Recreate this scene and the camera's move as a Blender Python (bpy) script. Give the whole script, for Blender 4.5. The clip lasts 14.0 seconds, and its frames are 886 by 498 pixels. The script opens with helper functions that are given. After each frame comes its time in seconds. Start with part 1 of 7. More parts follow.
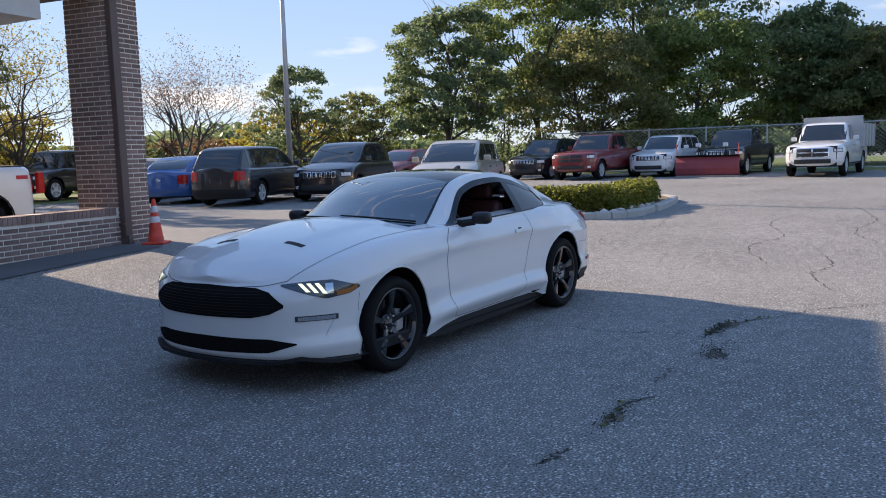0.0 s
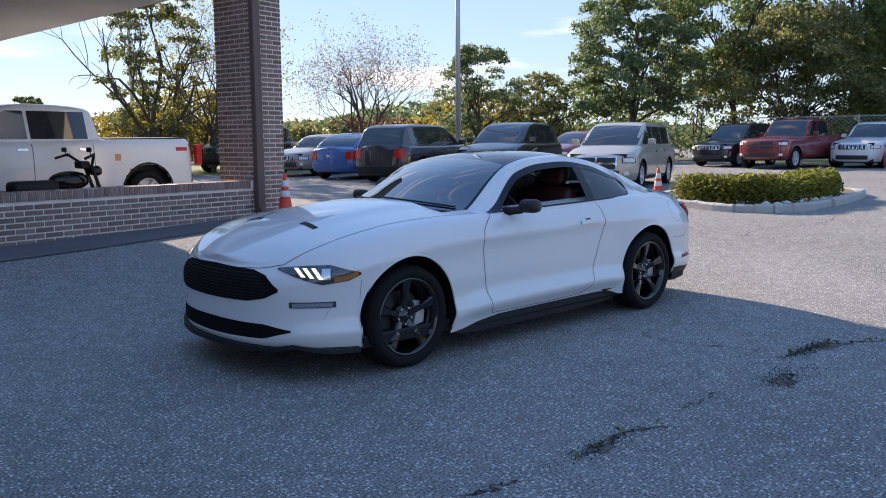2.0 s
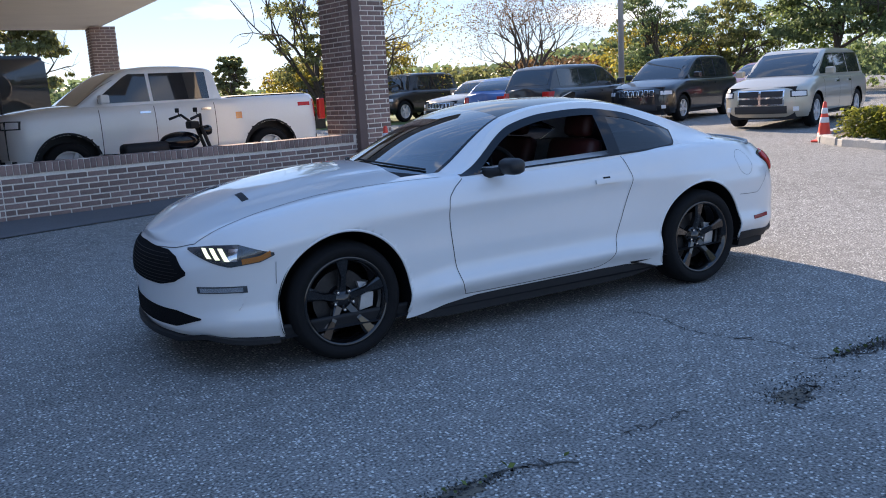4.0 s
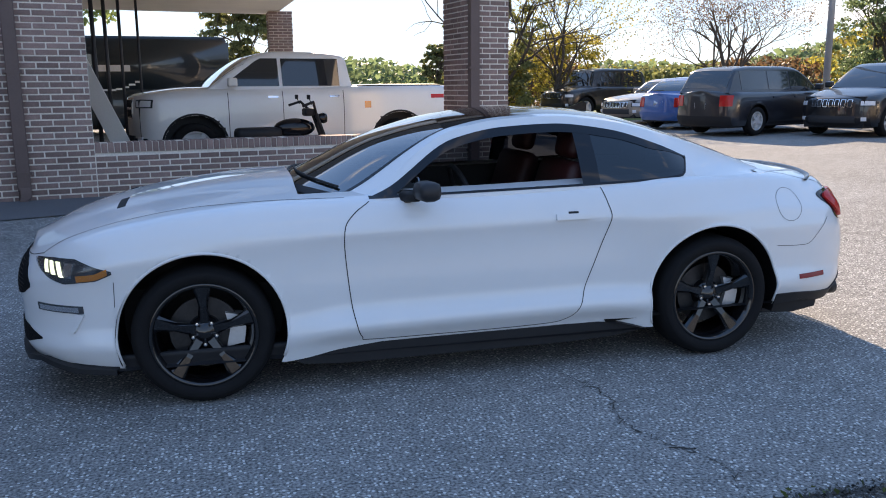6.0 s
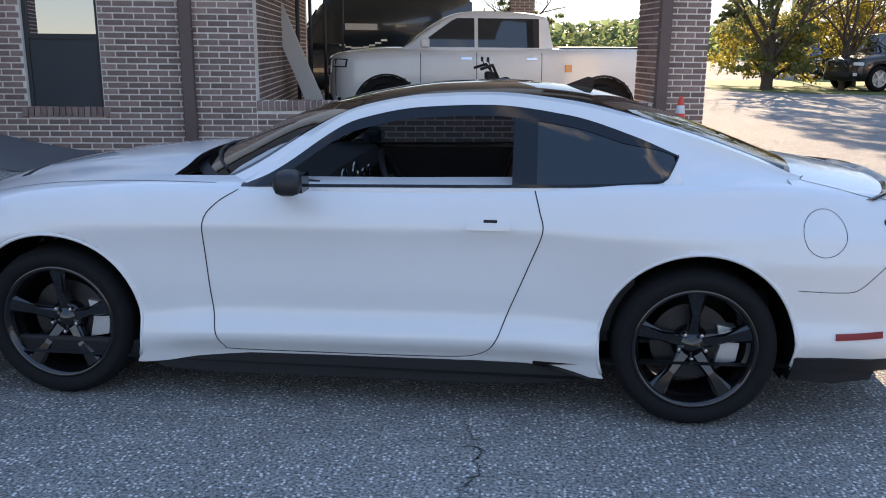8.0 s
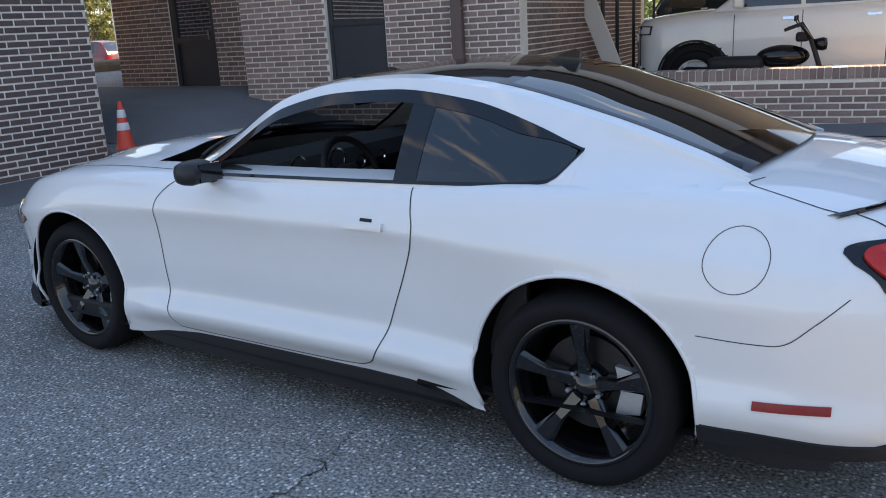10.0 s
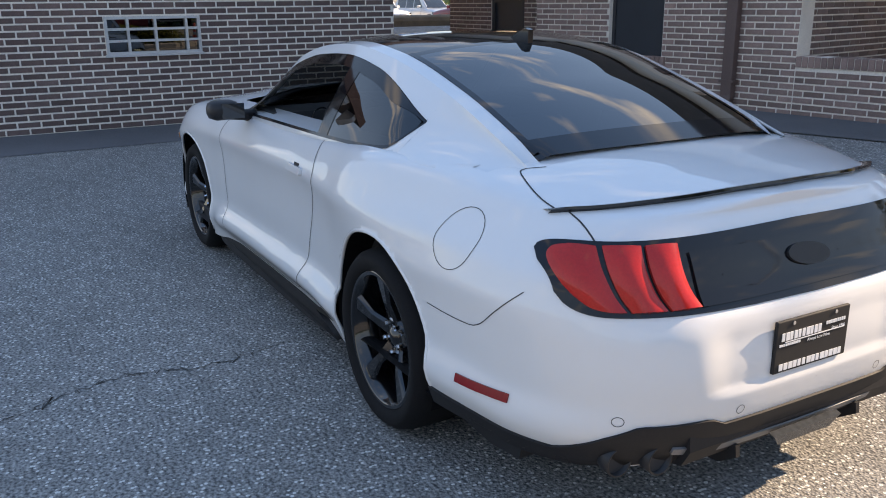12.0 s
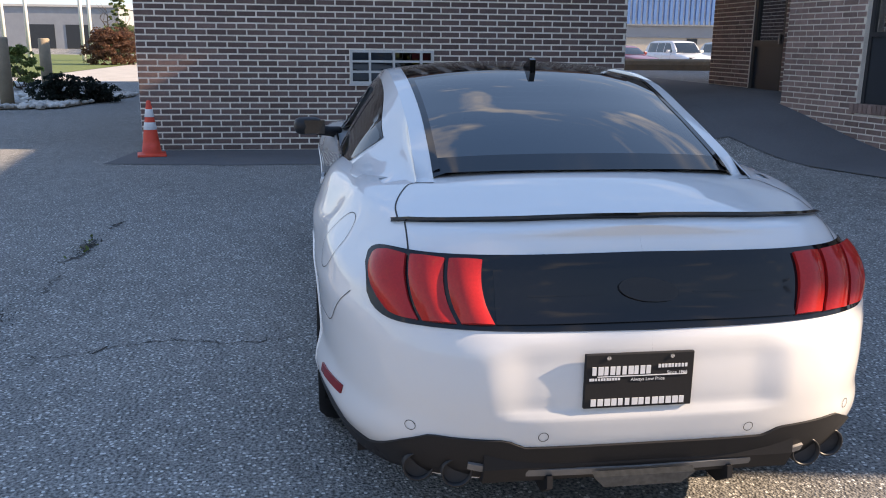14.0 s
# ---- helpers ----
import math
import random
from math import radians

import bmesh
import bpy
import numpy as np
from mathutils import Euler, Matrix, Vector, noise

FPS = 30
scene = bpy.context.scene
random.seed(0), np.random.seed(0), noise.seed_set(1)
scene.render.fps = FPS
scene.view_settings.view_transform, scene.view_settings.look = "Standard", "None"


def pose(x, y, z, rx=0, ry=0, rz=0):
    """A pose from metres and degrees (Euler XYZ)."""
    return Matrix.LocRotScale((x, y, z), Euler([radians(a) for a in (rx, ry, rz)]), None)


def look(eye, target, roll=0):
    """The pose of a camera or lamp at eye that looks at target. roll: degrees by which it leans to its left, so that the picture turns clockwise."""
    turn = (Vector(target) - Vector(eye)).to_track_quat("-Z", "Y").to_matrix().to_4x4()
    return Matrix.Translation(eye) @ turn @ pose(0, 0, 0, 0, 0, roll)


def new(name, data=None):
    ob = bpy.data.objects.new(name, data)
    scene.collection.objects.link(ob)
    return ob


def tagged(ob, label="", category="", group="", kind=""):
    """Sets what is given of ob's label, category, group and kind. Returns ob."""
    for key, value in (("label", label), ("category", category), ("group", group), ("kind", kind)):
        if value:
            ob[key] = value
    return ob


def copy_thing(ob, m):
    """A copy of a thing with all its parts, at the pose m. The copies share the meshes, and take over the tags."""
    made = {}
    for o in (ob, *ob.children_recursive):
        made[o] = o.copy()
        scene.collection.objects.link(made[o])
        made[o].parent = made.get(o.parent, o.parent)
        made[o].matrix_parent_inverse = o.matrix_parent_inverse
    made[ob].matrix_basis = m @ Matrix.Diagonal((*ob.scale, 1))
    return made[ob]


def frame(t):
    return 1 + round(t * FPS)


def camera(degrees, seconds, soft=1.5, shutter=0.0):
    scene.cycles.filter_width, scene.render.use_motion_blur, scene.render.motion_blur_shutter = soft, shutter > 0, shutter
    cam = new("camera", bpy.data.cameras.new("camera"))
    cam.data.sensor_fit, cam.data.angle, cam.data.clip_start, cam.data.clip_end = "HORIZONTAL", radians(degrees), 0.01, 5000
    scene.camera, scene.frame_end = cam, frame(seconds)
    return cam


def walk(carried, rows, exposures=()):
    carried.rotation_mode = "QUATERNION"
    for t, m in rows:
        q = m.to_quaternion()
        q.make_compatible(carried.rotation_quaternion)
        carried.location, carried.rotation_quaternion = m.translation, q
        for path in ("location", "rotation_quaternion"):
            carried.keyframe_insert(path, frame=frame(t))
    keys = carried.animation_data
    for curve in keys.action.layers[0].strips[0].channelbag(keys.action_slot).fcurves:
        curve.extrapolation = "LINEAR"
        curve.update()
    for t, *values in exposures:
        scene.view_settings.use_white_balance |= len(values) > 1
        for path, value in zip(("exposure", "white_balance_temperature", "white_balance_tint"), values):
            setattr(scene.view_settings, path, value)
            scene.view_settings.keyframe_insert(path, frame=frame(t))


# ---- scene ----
cam = camera(55.8, 14.0, soft=1.0)
PATH = [
    (0, (-5.976, -4.267, 1.484), (-4.311, -3.181, 1.264), -1.8),
    (0.5, (-5.803, -4.469, 1.468), (-4.254, -3.228, 1.224), -2.4),
    (1, (-5.555, -4.596, 1.449), (-4.015, -3.347, 1.188), -4.0),
    (1.5, (-5.22, -4.671, 1.457), (-3.721, -3.371, 1.21), -2.0),
    (2, (-4.829, -4.836, 1.453), (-3.467, -3.393, 1.198), -0.4),
    (2.5, (-4.375, -4.895, 1.43), (-3.026, -3.437, 1.193), -0.3),
    (3, (-3.971, -5.068, 1.44), (-2.756, -3.501, 1.178), -0.2),
    (3.5, (-3.541, -5.073, 1.42), (-2.453, -3.422, 1.122), -0.9),
    (4, (-3.084, -5.054, 1.461), (-2.126, -3.338, 1.087), -3.2),
    (4.2, (-2.902, -5.075, 1.496), (-2.029, -3.316, 1.114), -2.1),
    (6.3, (-0.939, -4.815, 1.478), (-0.617, -2.881, 1.086), -0.1),
    (6.5, (-0.745, -4.806, 1.505), (-0.553, -2.867, 1.058), 0.6),
    (7, (-0.3, -4.65, 1.485), (-0.167, -2.707, 1.032), 1.2),
    (7.2, (-0.099, -4.593, 1.496), (0.014, -2.645, 1.057), 0.9),
    (9.3, (1.766, -3.403, 1.54), (0.917, -1.677, 0.993), -1.8),
    (9.5, (1.959, -3.358, 1.555), (1.039, -1.668, 1.01), -2.7),
    (10, (2.439, -3.149, 1.509), (1.344, -1.556, 0.995), -3.2),
    (10.5, (2.87, -2.883, 1.467), (1.677, -1.362, 0.954), -3.1),
    (11, (3.294, -2.628, 1.489), (1.869, -1.321, 0.978), -3.1),
    (11.5, (3.566, -2.292, 1.475), (2.071, -1.089, 0.91), -0.4),
    (12, (3.918, -2.011, 1.504), (2.241, -1.083, 0.935), -0.6),
    (12.5, (4.052, -1.67, 1.481), (2.316, -0.852, 0.919), -1.1),
    (13, (4.301, -1.354, 1.465), (2.468, -0.779, 0.908), 0.7),
    (13.5, (4.391, -1.066, 1.462), (2.5, -0.637, 0.973), 0.9),
    (14, (4.524, -0.829, 1.447), (2.6, -0.56, 0.971), 0.6),
]
EXPOSURES = [(0, .62, 7850, 17), (.5, .64, 7800, 17), (1, .86, 7750, 17), (1.5, .76, 7600, 17), (2, .79, 7600, 17), (3, .78, 7550, 17), (4.2, .96, 7600, 16), (6.5, 1.12, 8450, 17), (7.2, 1.18, 8650, 18), (9.5, 1.36, 9950, 17), (10.5, 1.36, 10000, 17), (12, 1.16, 9750, 17), (14, 1.01, 9250, 18)]
walk(cam, [(t, look(eye, target, roll)) for t, eye, target, roll in PATH], EXPOSURES)

# ---- sky, sun, exposure ----
SUN_EL, SUN_AZ = radians(27.0), radians(8.0)
world = bpy.data.worlds.new("sky")
scene.world = world
world.use_nodes = True
wn, wl = world.node_tree.nodes, world.node_tree.links
wn.clear()
sky = wn.new("ShaderNodeTexSky")
sky.sky_type, sky.sun_disc = "NISHITA", False
sky.sun_elevation, sky.sun_rotation = SUN_EL, SUN_AZ
sky.air_density, sky.dust_density, sky.ozone_density = 0.75, 0.03, 2.2
wtc = wn.new("ShaderNodeTexCoord")
wmp = wn.new("ShaderNodeMapping")
wmp.inputs["Scale"].default_value = (2.2, 2.2, 9.0)
wnz = wn.new("ShaderNodeTexNoise")
wnz.inputs["Scale"].default_value, wnz.inputs["Detail"].default_value = 2.3, 7.0
wrp = wn.new("ShaderNodeValToRGB")
wrp.color_ramp.elements[0].position, wrp.color_ramp.elements[1].position = 0.57, 0.82
wmx = wn.new("ShaderNodeMix")
wmx.data_type = "RGBA"
wmx.inputs[7].default_value = (7.6, 7.9, 8.3, 1)
wbg = wn.new("ShaderNodeBackground")
wbg.inputs["Strength"].default_value = 0.115
wout = wn.new("ShaderNodeOutputWorld")
wl.new(wtc.outputs["Generated"], wmp.inputs["Vector"])
wl.new(wmp.outputs["Vector"], wnz.inputs["Vector"])
wl.new(wnz.outputs["Fac"], wrp.inputs["Fac"])
wl.new(wrp.outputs["Color"], wmx.inputs[0])
whz = wn.new("ShaderNodeMix")
whz.data_type = "RGBA"
whz.inputs[0].default_value = 0.72
wsp, wgr = wn.new("ShaderNodeSeparateXYZ"), wn.new("ShaderNodeValToRGB")
wgr.color_ramp.elements[0].position, wgr.color_ramp.elements[0].color = 0.0, (2.7, 3.9, 5.7, 1)
wgr.color_ramp.elements[1].position, wgr.color_ramp.elements[1].color = 0.75, (1.05, 2.7, 6.4, 1)
mid_sky = wgr.color_ramp.elements.new(0.22)
mid_sky.color = (2.1, 3.75, 6.7, 1)
wl.new(wtc.outputs["Generated"], wsp.inputs[0])
wl.new(wsp.outputs["Z"], wgr.inputs["Fac"])
wl.new(wgr.outputs["Color"], whz.inputs[7])
wl.new(sky.outputs["Color"], whz.inputs[6])
wl.new(whz.outputs[2], wmx.inputs[6])
wl.new(wmx.outputs[2], wbg.inputs["Color"])
wl.new(wbg.outputs["Background"], wout.inputs["Surface"])
sun_data = bpy.data.lights.new("sun", "SUN")
sun_data.energy, sun_data.angle, sun_data.color = 5.0, radians(0.6), (1.0, 0.92, 0.82)
sun = new("sun", sun_data)
sun_dir = Vector((math.sin(SUN_AZ) * math.cos(SUN_EL), math.cos(SUN_AZ) * math.cos(SUN_EL), math.sin(SUN_EL)))
sun.matrix_world = look(sun_dir * 60, (0, 0, 0))



# ---- materials ----
def shader(name, col, rough=0.5, metal=0.0, vary=0.12, scale=6.0, fine=60.0, bump=0.0, coat=0.0, island=0.0, objrand=0.0, spec=0.5):
    """A principled material with colour variation at two scales, relief and roughness wear."""
    m = bpy.data.materials.new(name)
    m.use_nodes = True
    n, l = m.node_tree.nodes, m.node_tree.links
    b = n["Principled BSDF"]
    b.inputs["Roughness"].default_value, b.inputs["Metallic"].default_value = rough, metal
    b.inputs["Coat Weight"].default_value, b.inputs["Coat Roughness"].default_value = coat, 0.03
    b.inputs["Specular IOR Level"].default_value = spec
    tc = n.new("ShaderNodeTexCoord")
    n1, n2 = n.new("ShaderNodeTexNoise"), n.new("ShaderNodeTexNoise")
    n1.inputs["Scale"].default_value, n1.inputs["Detail"].default_value = scale, 5.0
    n2.inputs["Scale"].default_value, n2.inputs["Detail"].default_value = fine, 3.0
    ad = n.new("ShaderNodeMath")
    ad.operation = "ADD"
    mr = n.new("ShaderNodeMapRange")
    mr.inputs["From Min"].default_value, mr.inputs["From Max"].default_value = 0.6, 1.4
    mr.inputs["To Min"].default_value, mr.inputs["To Max"].default_value = 1 - vary, 1 + vary
    hs = n.new("ShaderNodeHueSaturation")
    hs.inputs["Color"].default_value = (*col, 1)
    for t in (n1, n2):
        l.new(tc.outputs["Object"], t.inputs["Vector"])
    l.new(n1.outputs["Fac"], ad.inputs[0])
    l.new(n2.outputs["Fac"], ad.inputs[1])
    l.new(ad.outputs[0], mr.inputs["Value"])
    val = mr.outputs["Result"]
    for amount, kind in ((island, "ShaderNodeNewGeometry"), (objrand, "ShaderNodeObjectInfo")):
        if amount:
            g = n.new(kind)
            r2 = n.new("ShaderNodeMapRange")
            r2.inputs["To Min"].default_value, r2.inputs["To Max"].default_value = 1 - amount, 1 + amount
            l.new(g.outputs["Random Per Island" if kind.endswith("Geometry") else "Random"], r2.inputs["Value"])
            mu = n.new("ShaderNodeMath")
            mu.operation = "MULTIPLY"
            l.new(val, mu.inputs[0])
            l.new(r2.outputs["Result"], mu.inputs[1])
            val = mu.outputs[0]
    l.new(val, hs.inputs["Value"])
    l.new(hs.outputs["Color"], b.inputs["Base Color"])
    if bump:
        bp = n.new("ShaderNodeBump")
        bp.inputs["Strength"].default_value, bp.inputs["Distance"].default_value = bump, 0.01
        l.new(ad.outputs[0], bp.inputs["Height"])
        l.new(bp.outputs["Normal"], b.inputs["Normal"])
    return m


def glass_pane(name, tint, gloss=1.0, face=0.05, edge=5.0):
    """A thin tinted pane: tinted see-through with Fresnel gloss."""
    m = bpy.data.materials.new(name)
    m.use_nodes = True
    n, l = m.node_tree.nodes, m.node_tree.links
    n.clear()
    tr, gl, mx = n.new("ShaderNodeBsdfTransparent"), n.new("ShaderNodeBsdfGlossy"), n.new("ShaderNodeMixShader")
    lw, out = n.new("ShaderNodeLayerWeight"), n.new("ShaderNodeOutputMaterial")
    lw.inputs["Blend"].default_value = 0.5
    pw, fr = n.new("ShaderNodeMath"), n.new("ShaderNodeMath")
    pw.operation, fr.operation = "POWER", "MULTIPLY_ADD"
    pw.inputs[1].default_value, fr.inputs[1].default_value, fr.inputs[2].default_value = edge, (0.97 - face) * gloss, face
    l.new(lw.outputs["Facing"], pw.inputs[0])
    l.new(pw.outputs[0], fr.inputs[0])
    tr.inputs["Color"].default_value = (*tint, 1)
    gl.inputs["Roughness"].default_value = 0.01
    l.new(fr.outputs[0], mx.inputs[0])
    l.new(tr.outputs[0], mx.inputs[1])
    l.new(gl.outputs[0], mx.inputs[2])
    l.new(mx.outputs[0], out.inputs["Surface"])
    return m


def lit(name, col, power):
    m = shader(name, col, 0.3)
    b = m.node_tree.nodes["Principled BSDF"]
    b.inputs["Emission Color"].default_value = (*col, 1)
    b.inputs["Emission Strength"].default_value = power
    return m


def asphalt_material():
    m = shader("asphalt", (0.203, 0.201, 0.197), 0.92, vary=0.28, scale=0.35, fine=7.0, bump=0.0, spec=0.25)
    n, l = m.node_tree.nodes, m.node_tree.links
    b = n["Principled BSDF"]
    tc = n.new("ShaderNodeTexCoord")
    vo = n.new("ShaderNodeTexVoronoi")
    vo.inputs["Scale"].default_value = 105.0
    sp = n.new("ShaderNodeTexNoise")
    sp.inputs["Scale"].default_value, sp.inputs["Detail"].default_value = 75.0, 3.0
    sr = n.new("ShaderNodeValToRGB")
    sr.color_ramp.elements[0].position, sr.color_ramp.elements[0].color = 0.34, (0.38, 0.38, 0.39, 1)
    sr.color_ramp.elements[1].position, sr.color_ramp.elements[1].color = 0.66, (1.75, 1.73, 1.68, 1)
    mm = n.new("ShaderNodeMix")
    mm.data_type, mm.blend_type = "RGBA", "MULTIPLY"
    mm.inputs[0].default_value = 1.0
    bp = n.new("ShaderNodeBump")
    bp.inputs["Strength"].default_value, bp.inputs["Distance"].default_value = 0.7, 0.006
    hs = [x for x in n if x.bl_idname == "ShaderNodeHueSaturation"][0]
    l.new(tc.outputs["Object"], vo.inputs["Vector"])
    l.new(tc.outputs["Object"], sp.inputs["Vector"])
    l.new(sp.outputs["Fac"], sr.inputs["Fac"])
    l.new(hs.outputs["Color"], mm.inputs[6])
    l.new(sr.outputs["Color"], mm.inputs[7])
    stone = n.new("ShaderNodeTexVoronoi")
    stone.inputs["Scale"].default_value = 52.0
    rnd = n.new("ShaderNodeSeparateColor")
    size = n.new("ShaderNodeMath")
    size.operation = "LESS_THAN"
    size.inputs[1].default_value = 0.34
    pick = n.new("ShaderNodeMath")
    pick.operation = "GREATER_THAN"
    pick.inputs[1].default_value = 0.64
    both = n.new("ShaderNodeMath")
    both.operation = "MULTIPLY"
    fade = n.new("ShaderNodeMath")
    fade.operation = "MULTIPLY"
    fade.inputs[1].default_value = 0.8
    pale = n.new("ShaderNodeMix")
    pale.data_type = "RGBA"
    pale.inputs[7].default_value = (0.72, 0.71, 0.68, 1)
    l.new(tc.outputs["Object"], stone.inputs["Vector"])
    l.new(stone.outputs["Distance"], size.inputs[0])
    l.new(stone.outputs["Color"], rnd.inputs[0])
    l.new(rnd.outputs[0], pick.inputs[0])
    l.new(size.outputs[0], both.inputs[0])
    l.new(pick.outputs[0], both.inputs[1])
    l.new(both.outputs[0], fade.inputs[0])
    l.new(fade.outputs[0], pale.inputs[0])
    l.new(mm.outputs[2], pale.inputs[6])
    l.new(pale.outputs[2], b.inputs["Base Color"])
    l.new(vo.outputs["Distance"], bp.inputs["Height"])
    l.new(bp.outputs["Normal"], b.inputs["Normal"])
    return m


M = {
    "asphalt": asphalt_material(),
    "asphalt_dark": shader("asphalt_dark", (0.12, 0.123, 0.13), 0.95, vary=0.25, scale=0.8, fine=60, bump=0.5),
    "concrete": shader("concrete", (0.42, 0.40, 0.37), 0.9, vary=0.2, scale=1.5, fine=40, bump=0.3),
    "mortar": shader("mortar", (0.86, 0.79, 0.71), 0.95, vary=0.15, scale=3, fine=60, bump=0.4),
    # Darker mortar copy for the north building, its shade put into the colour.
    "mortar_shaded": shader("mortar_shaded", (0.80, 0.71, 0.62), 0.95, vary=0.18, scale=3, fine=60, bump=0.4),
    "disc": shader("disc", (0.05, 0.05, 0.053), 0.45, 0.8, vary=0.2, scale=20),
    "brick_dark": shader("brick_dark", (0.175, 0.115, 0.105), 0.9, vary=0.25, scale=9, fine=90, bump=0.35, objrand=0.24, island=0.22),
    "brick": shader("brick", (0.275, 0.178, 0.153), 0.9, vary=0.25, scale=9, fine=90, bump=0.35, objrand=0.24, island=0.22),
    "white_paint": shader("white_paint", (0.70, 0.705, 0.71), 0.40, vary=0.012, scale=2, fine=9, coat=1.0),
    "black_gloss": shader("black_gloss", (0.006, 0.006, 0.008), 0.06, vary=0.1, spec=0.45),
    "black_plastic": shader("black_plastic", (0.016, 0.016, 0.018), 0.6, vary=0.15, fine=120, spec=0.3),
    "matt_black": shader("matt_black", (0.008, 0.008, 0.009), 0.9, vary=0.2, scale=60, fine=300, bump=0.6, spec=0.1),
    "wheel_black": shader("wheel_black", (0.005, 0.005, 0.006), 0.14, vary=0.1, coat=0.8, spec=0.4),
    "mirror_glass": shader("mirror_glass", (0.06, 0.065, 0.07), 0.06, 0.9, vary=0.03),
    "satin_black": shader("satin_black", (0.02, 0.021, 0.024), 0.42, vary=0.12, spec=0.35),
    "dark_alu": shader("dark_alu", (0.20, 0.20, 0.205), 0.5, 0.3, vary=0.1),
    "reflector_red": shader("reflector_red", (0.26, 0.012, 0.018), 0.2, vary=0.1, spec=0.4),
    "rubber": shader("rubber", (0.008, 0.008, 0.009), 0.80, spec=0.22, vary=0.2, scale=20, fine=120, bump=0.1),
    "seam": shader("seam", (0.03, 0.03, 0.033), 0.7, vary=0.1),
    "chrome": shader("chrome", (0.75, 0.76, 0.78), 0.12, 1.0, vary=0.04),
    "steel": shader("steel", (0.42, 0.42, 0.43), 0.38, 1.0, vary=0.12, scale=14),
    "red_lens": shader("red_lens", (0.50, 0.02, 0.018), 0.14, vary=0.15, scale=12, fine=140, spec=0.4),
    "amber": shader("amber", (0.62, 0.20, 0.03), 0.2, vary=0.1, coat=1.0),
    "lamp_inner": shader("lamp_inner", (0.10, 0.11, 0.12), 0.2, 0.6, vary=0.3, scale=30),
    "clear_lens": glass_pane("clear_lens", (0.85, 0.88, 0.9)),
    "drl": lit("drl", (0.9, 1.0, 0.75), 0.75),
    "glass_car": glass_pane("glass_car", (0.30, 0.32, 0.32), 1.0, 0.22, 2.7),
    "glass_tint": glass_pane("glass_tint", (0.04, 0.045, 0.055), 1.0, 0.09, 3.5),
    "glass_rear": glass_pane("glass_rear", (0.03, 0.042, 0.055), 1.0, 0.13, 3.6),
    "glass_dark": glass_pane("glass_dark", (0.12, 0.13, 0.14)),
    "glass_window": glass_pane("glass_window", (0.25, 0.28, 0.28), 1.0, 0.44, 3.0),
    "interior": shader("interior", (0.03, 0.03, 0.032), 0.7, vary=0.2),
    "seat": shader("seat", (0.05, 0.010, 0.009), 0.55, vary=0.15, scale=12),
    "orange": shader("orange", (0.85, 0.075, 0.04), 0.5, vary=0.1, scale=10),
    "reflective": shader("reflective", (0.72, 0.73, 0.75), 0.35, vary=0.08, scale=20),
    "bark": shader("bark", (0.085, 0.065, 0.05), 0.95, vary=0.35, scale=8, fine=50, bump=0.6),
    "soffit": shader("soffit", (0.70, 0.68, 0.64), 0.8, vary=0.08, scale=1.2),
    "fascia": shader("fascia", (0.62, 0.60, 0.57), 0.7, vary=0.08),
    "roofing": shader("roofing", (0.09, 0.075, 0.065), 0.9, vary=0.25, scale=5, fine=40, bump=0.4),
    "pipe_brown": shader("pipe_brown", (0.135, 0.085, 0.075), 0.5, vary=0.12, scale=5),
    "panel_dark": shader("panel_dark", (0.030, 0.036, 0.044), 0.45, vary=0.15, scale=3),
    "frame_dark": shader("frame_dark", (0.03, 0.03, 0.034), 0.5, vary=0.1),
    "alu": shader("alu", (0.62, 0.63, 0.64), 0.4, 0.7, vary=0.08, scale=8),
    "galv": shader("galv", (0.46, 0.47, 0.48), 0.5, 0.6, vary=0.12, scale=4),
    "grey_wall": shader("grey_wall", (0.30, 0.32, 0.35), 0.7, vary=0.12, scale=1),
    "tan_wall": shader("tan_wall", (0.55, 0.49, 0.42), 0.8, vary=0.1, scale=1),
    "blue_band": shader("blue_band", (0.12, 0.27, 0.55), 0.4, vary=0.1, scale=1),
    "wood": shader("wood", (0.30, 0.245, 0.18), 0.85, vary=0.25, scale=6, fine=60, bump=0.3),
    "soil": shader("soil", (0.16, 0.115, 0.075), 0.95, vary=0.35, scale=3, fine=30, bump=0.5),
    "stone": shader("stone", (0.50, 0.48, 0.45), 0.85, vary=0.2, scale=9, fine=50, bump=0.3, island=0.3),
    "grass": shader("grass", (0.10, 0.135, 0.035), 0.9, vary=0.35, scale=3, fine=20, island=0.35),
}


def leaf_material(name, col, island=0.45):
    m = shader(name, col, 0.48, vary=0.2, scale=0.5, fine=4, island=island, spec=0.5)
    n, l = m.node_tree.nodes, m.node_tree.links
    b = n["Principled BSDF"]
    tl, ad = n.new("ShaderNodeBsdfTranslucent"), n.new("ShaderNodeMixShader")
    hs = [x for x in n if x.bl_idname == "ShaderNodeHueSaturation"][0]
    l.new(hs.outputs["Color"], tl.inputs["Color"])
    ad.inputs[0].default_value = 0.62
    l.new(b.outputs[0], ad.inputs[1])
    l.new(tl.outputs[0], ad.inputs[2])
    l.new(ad.outputs[0], n["Material Output"].inputs["Surface"])
    return m


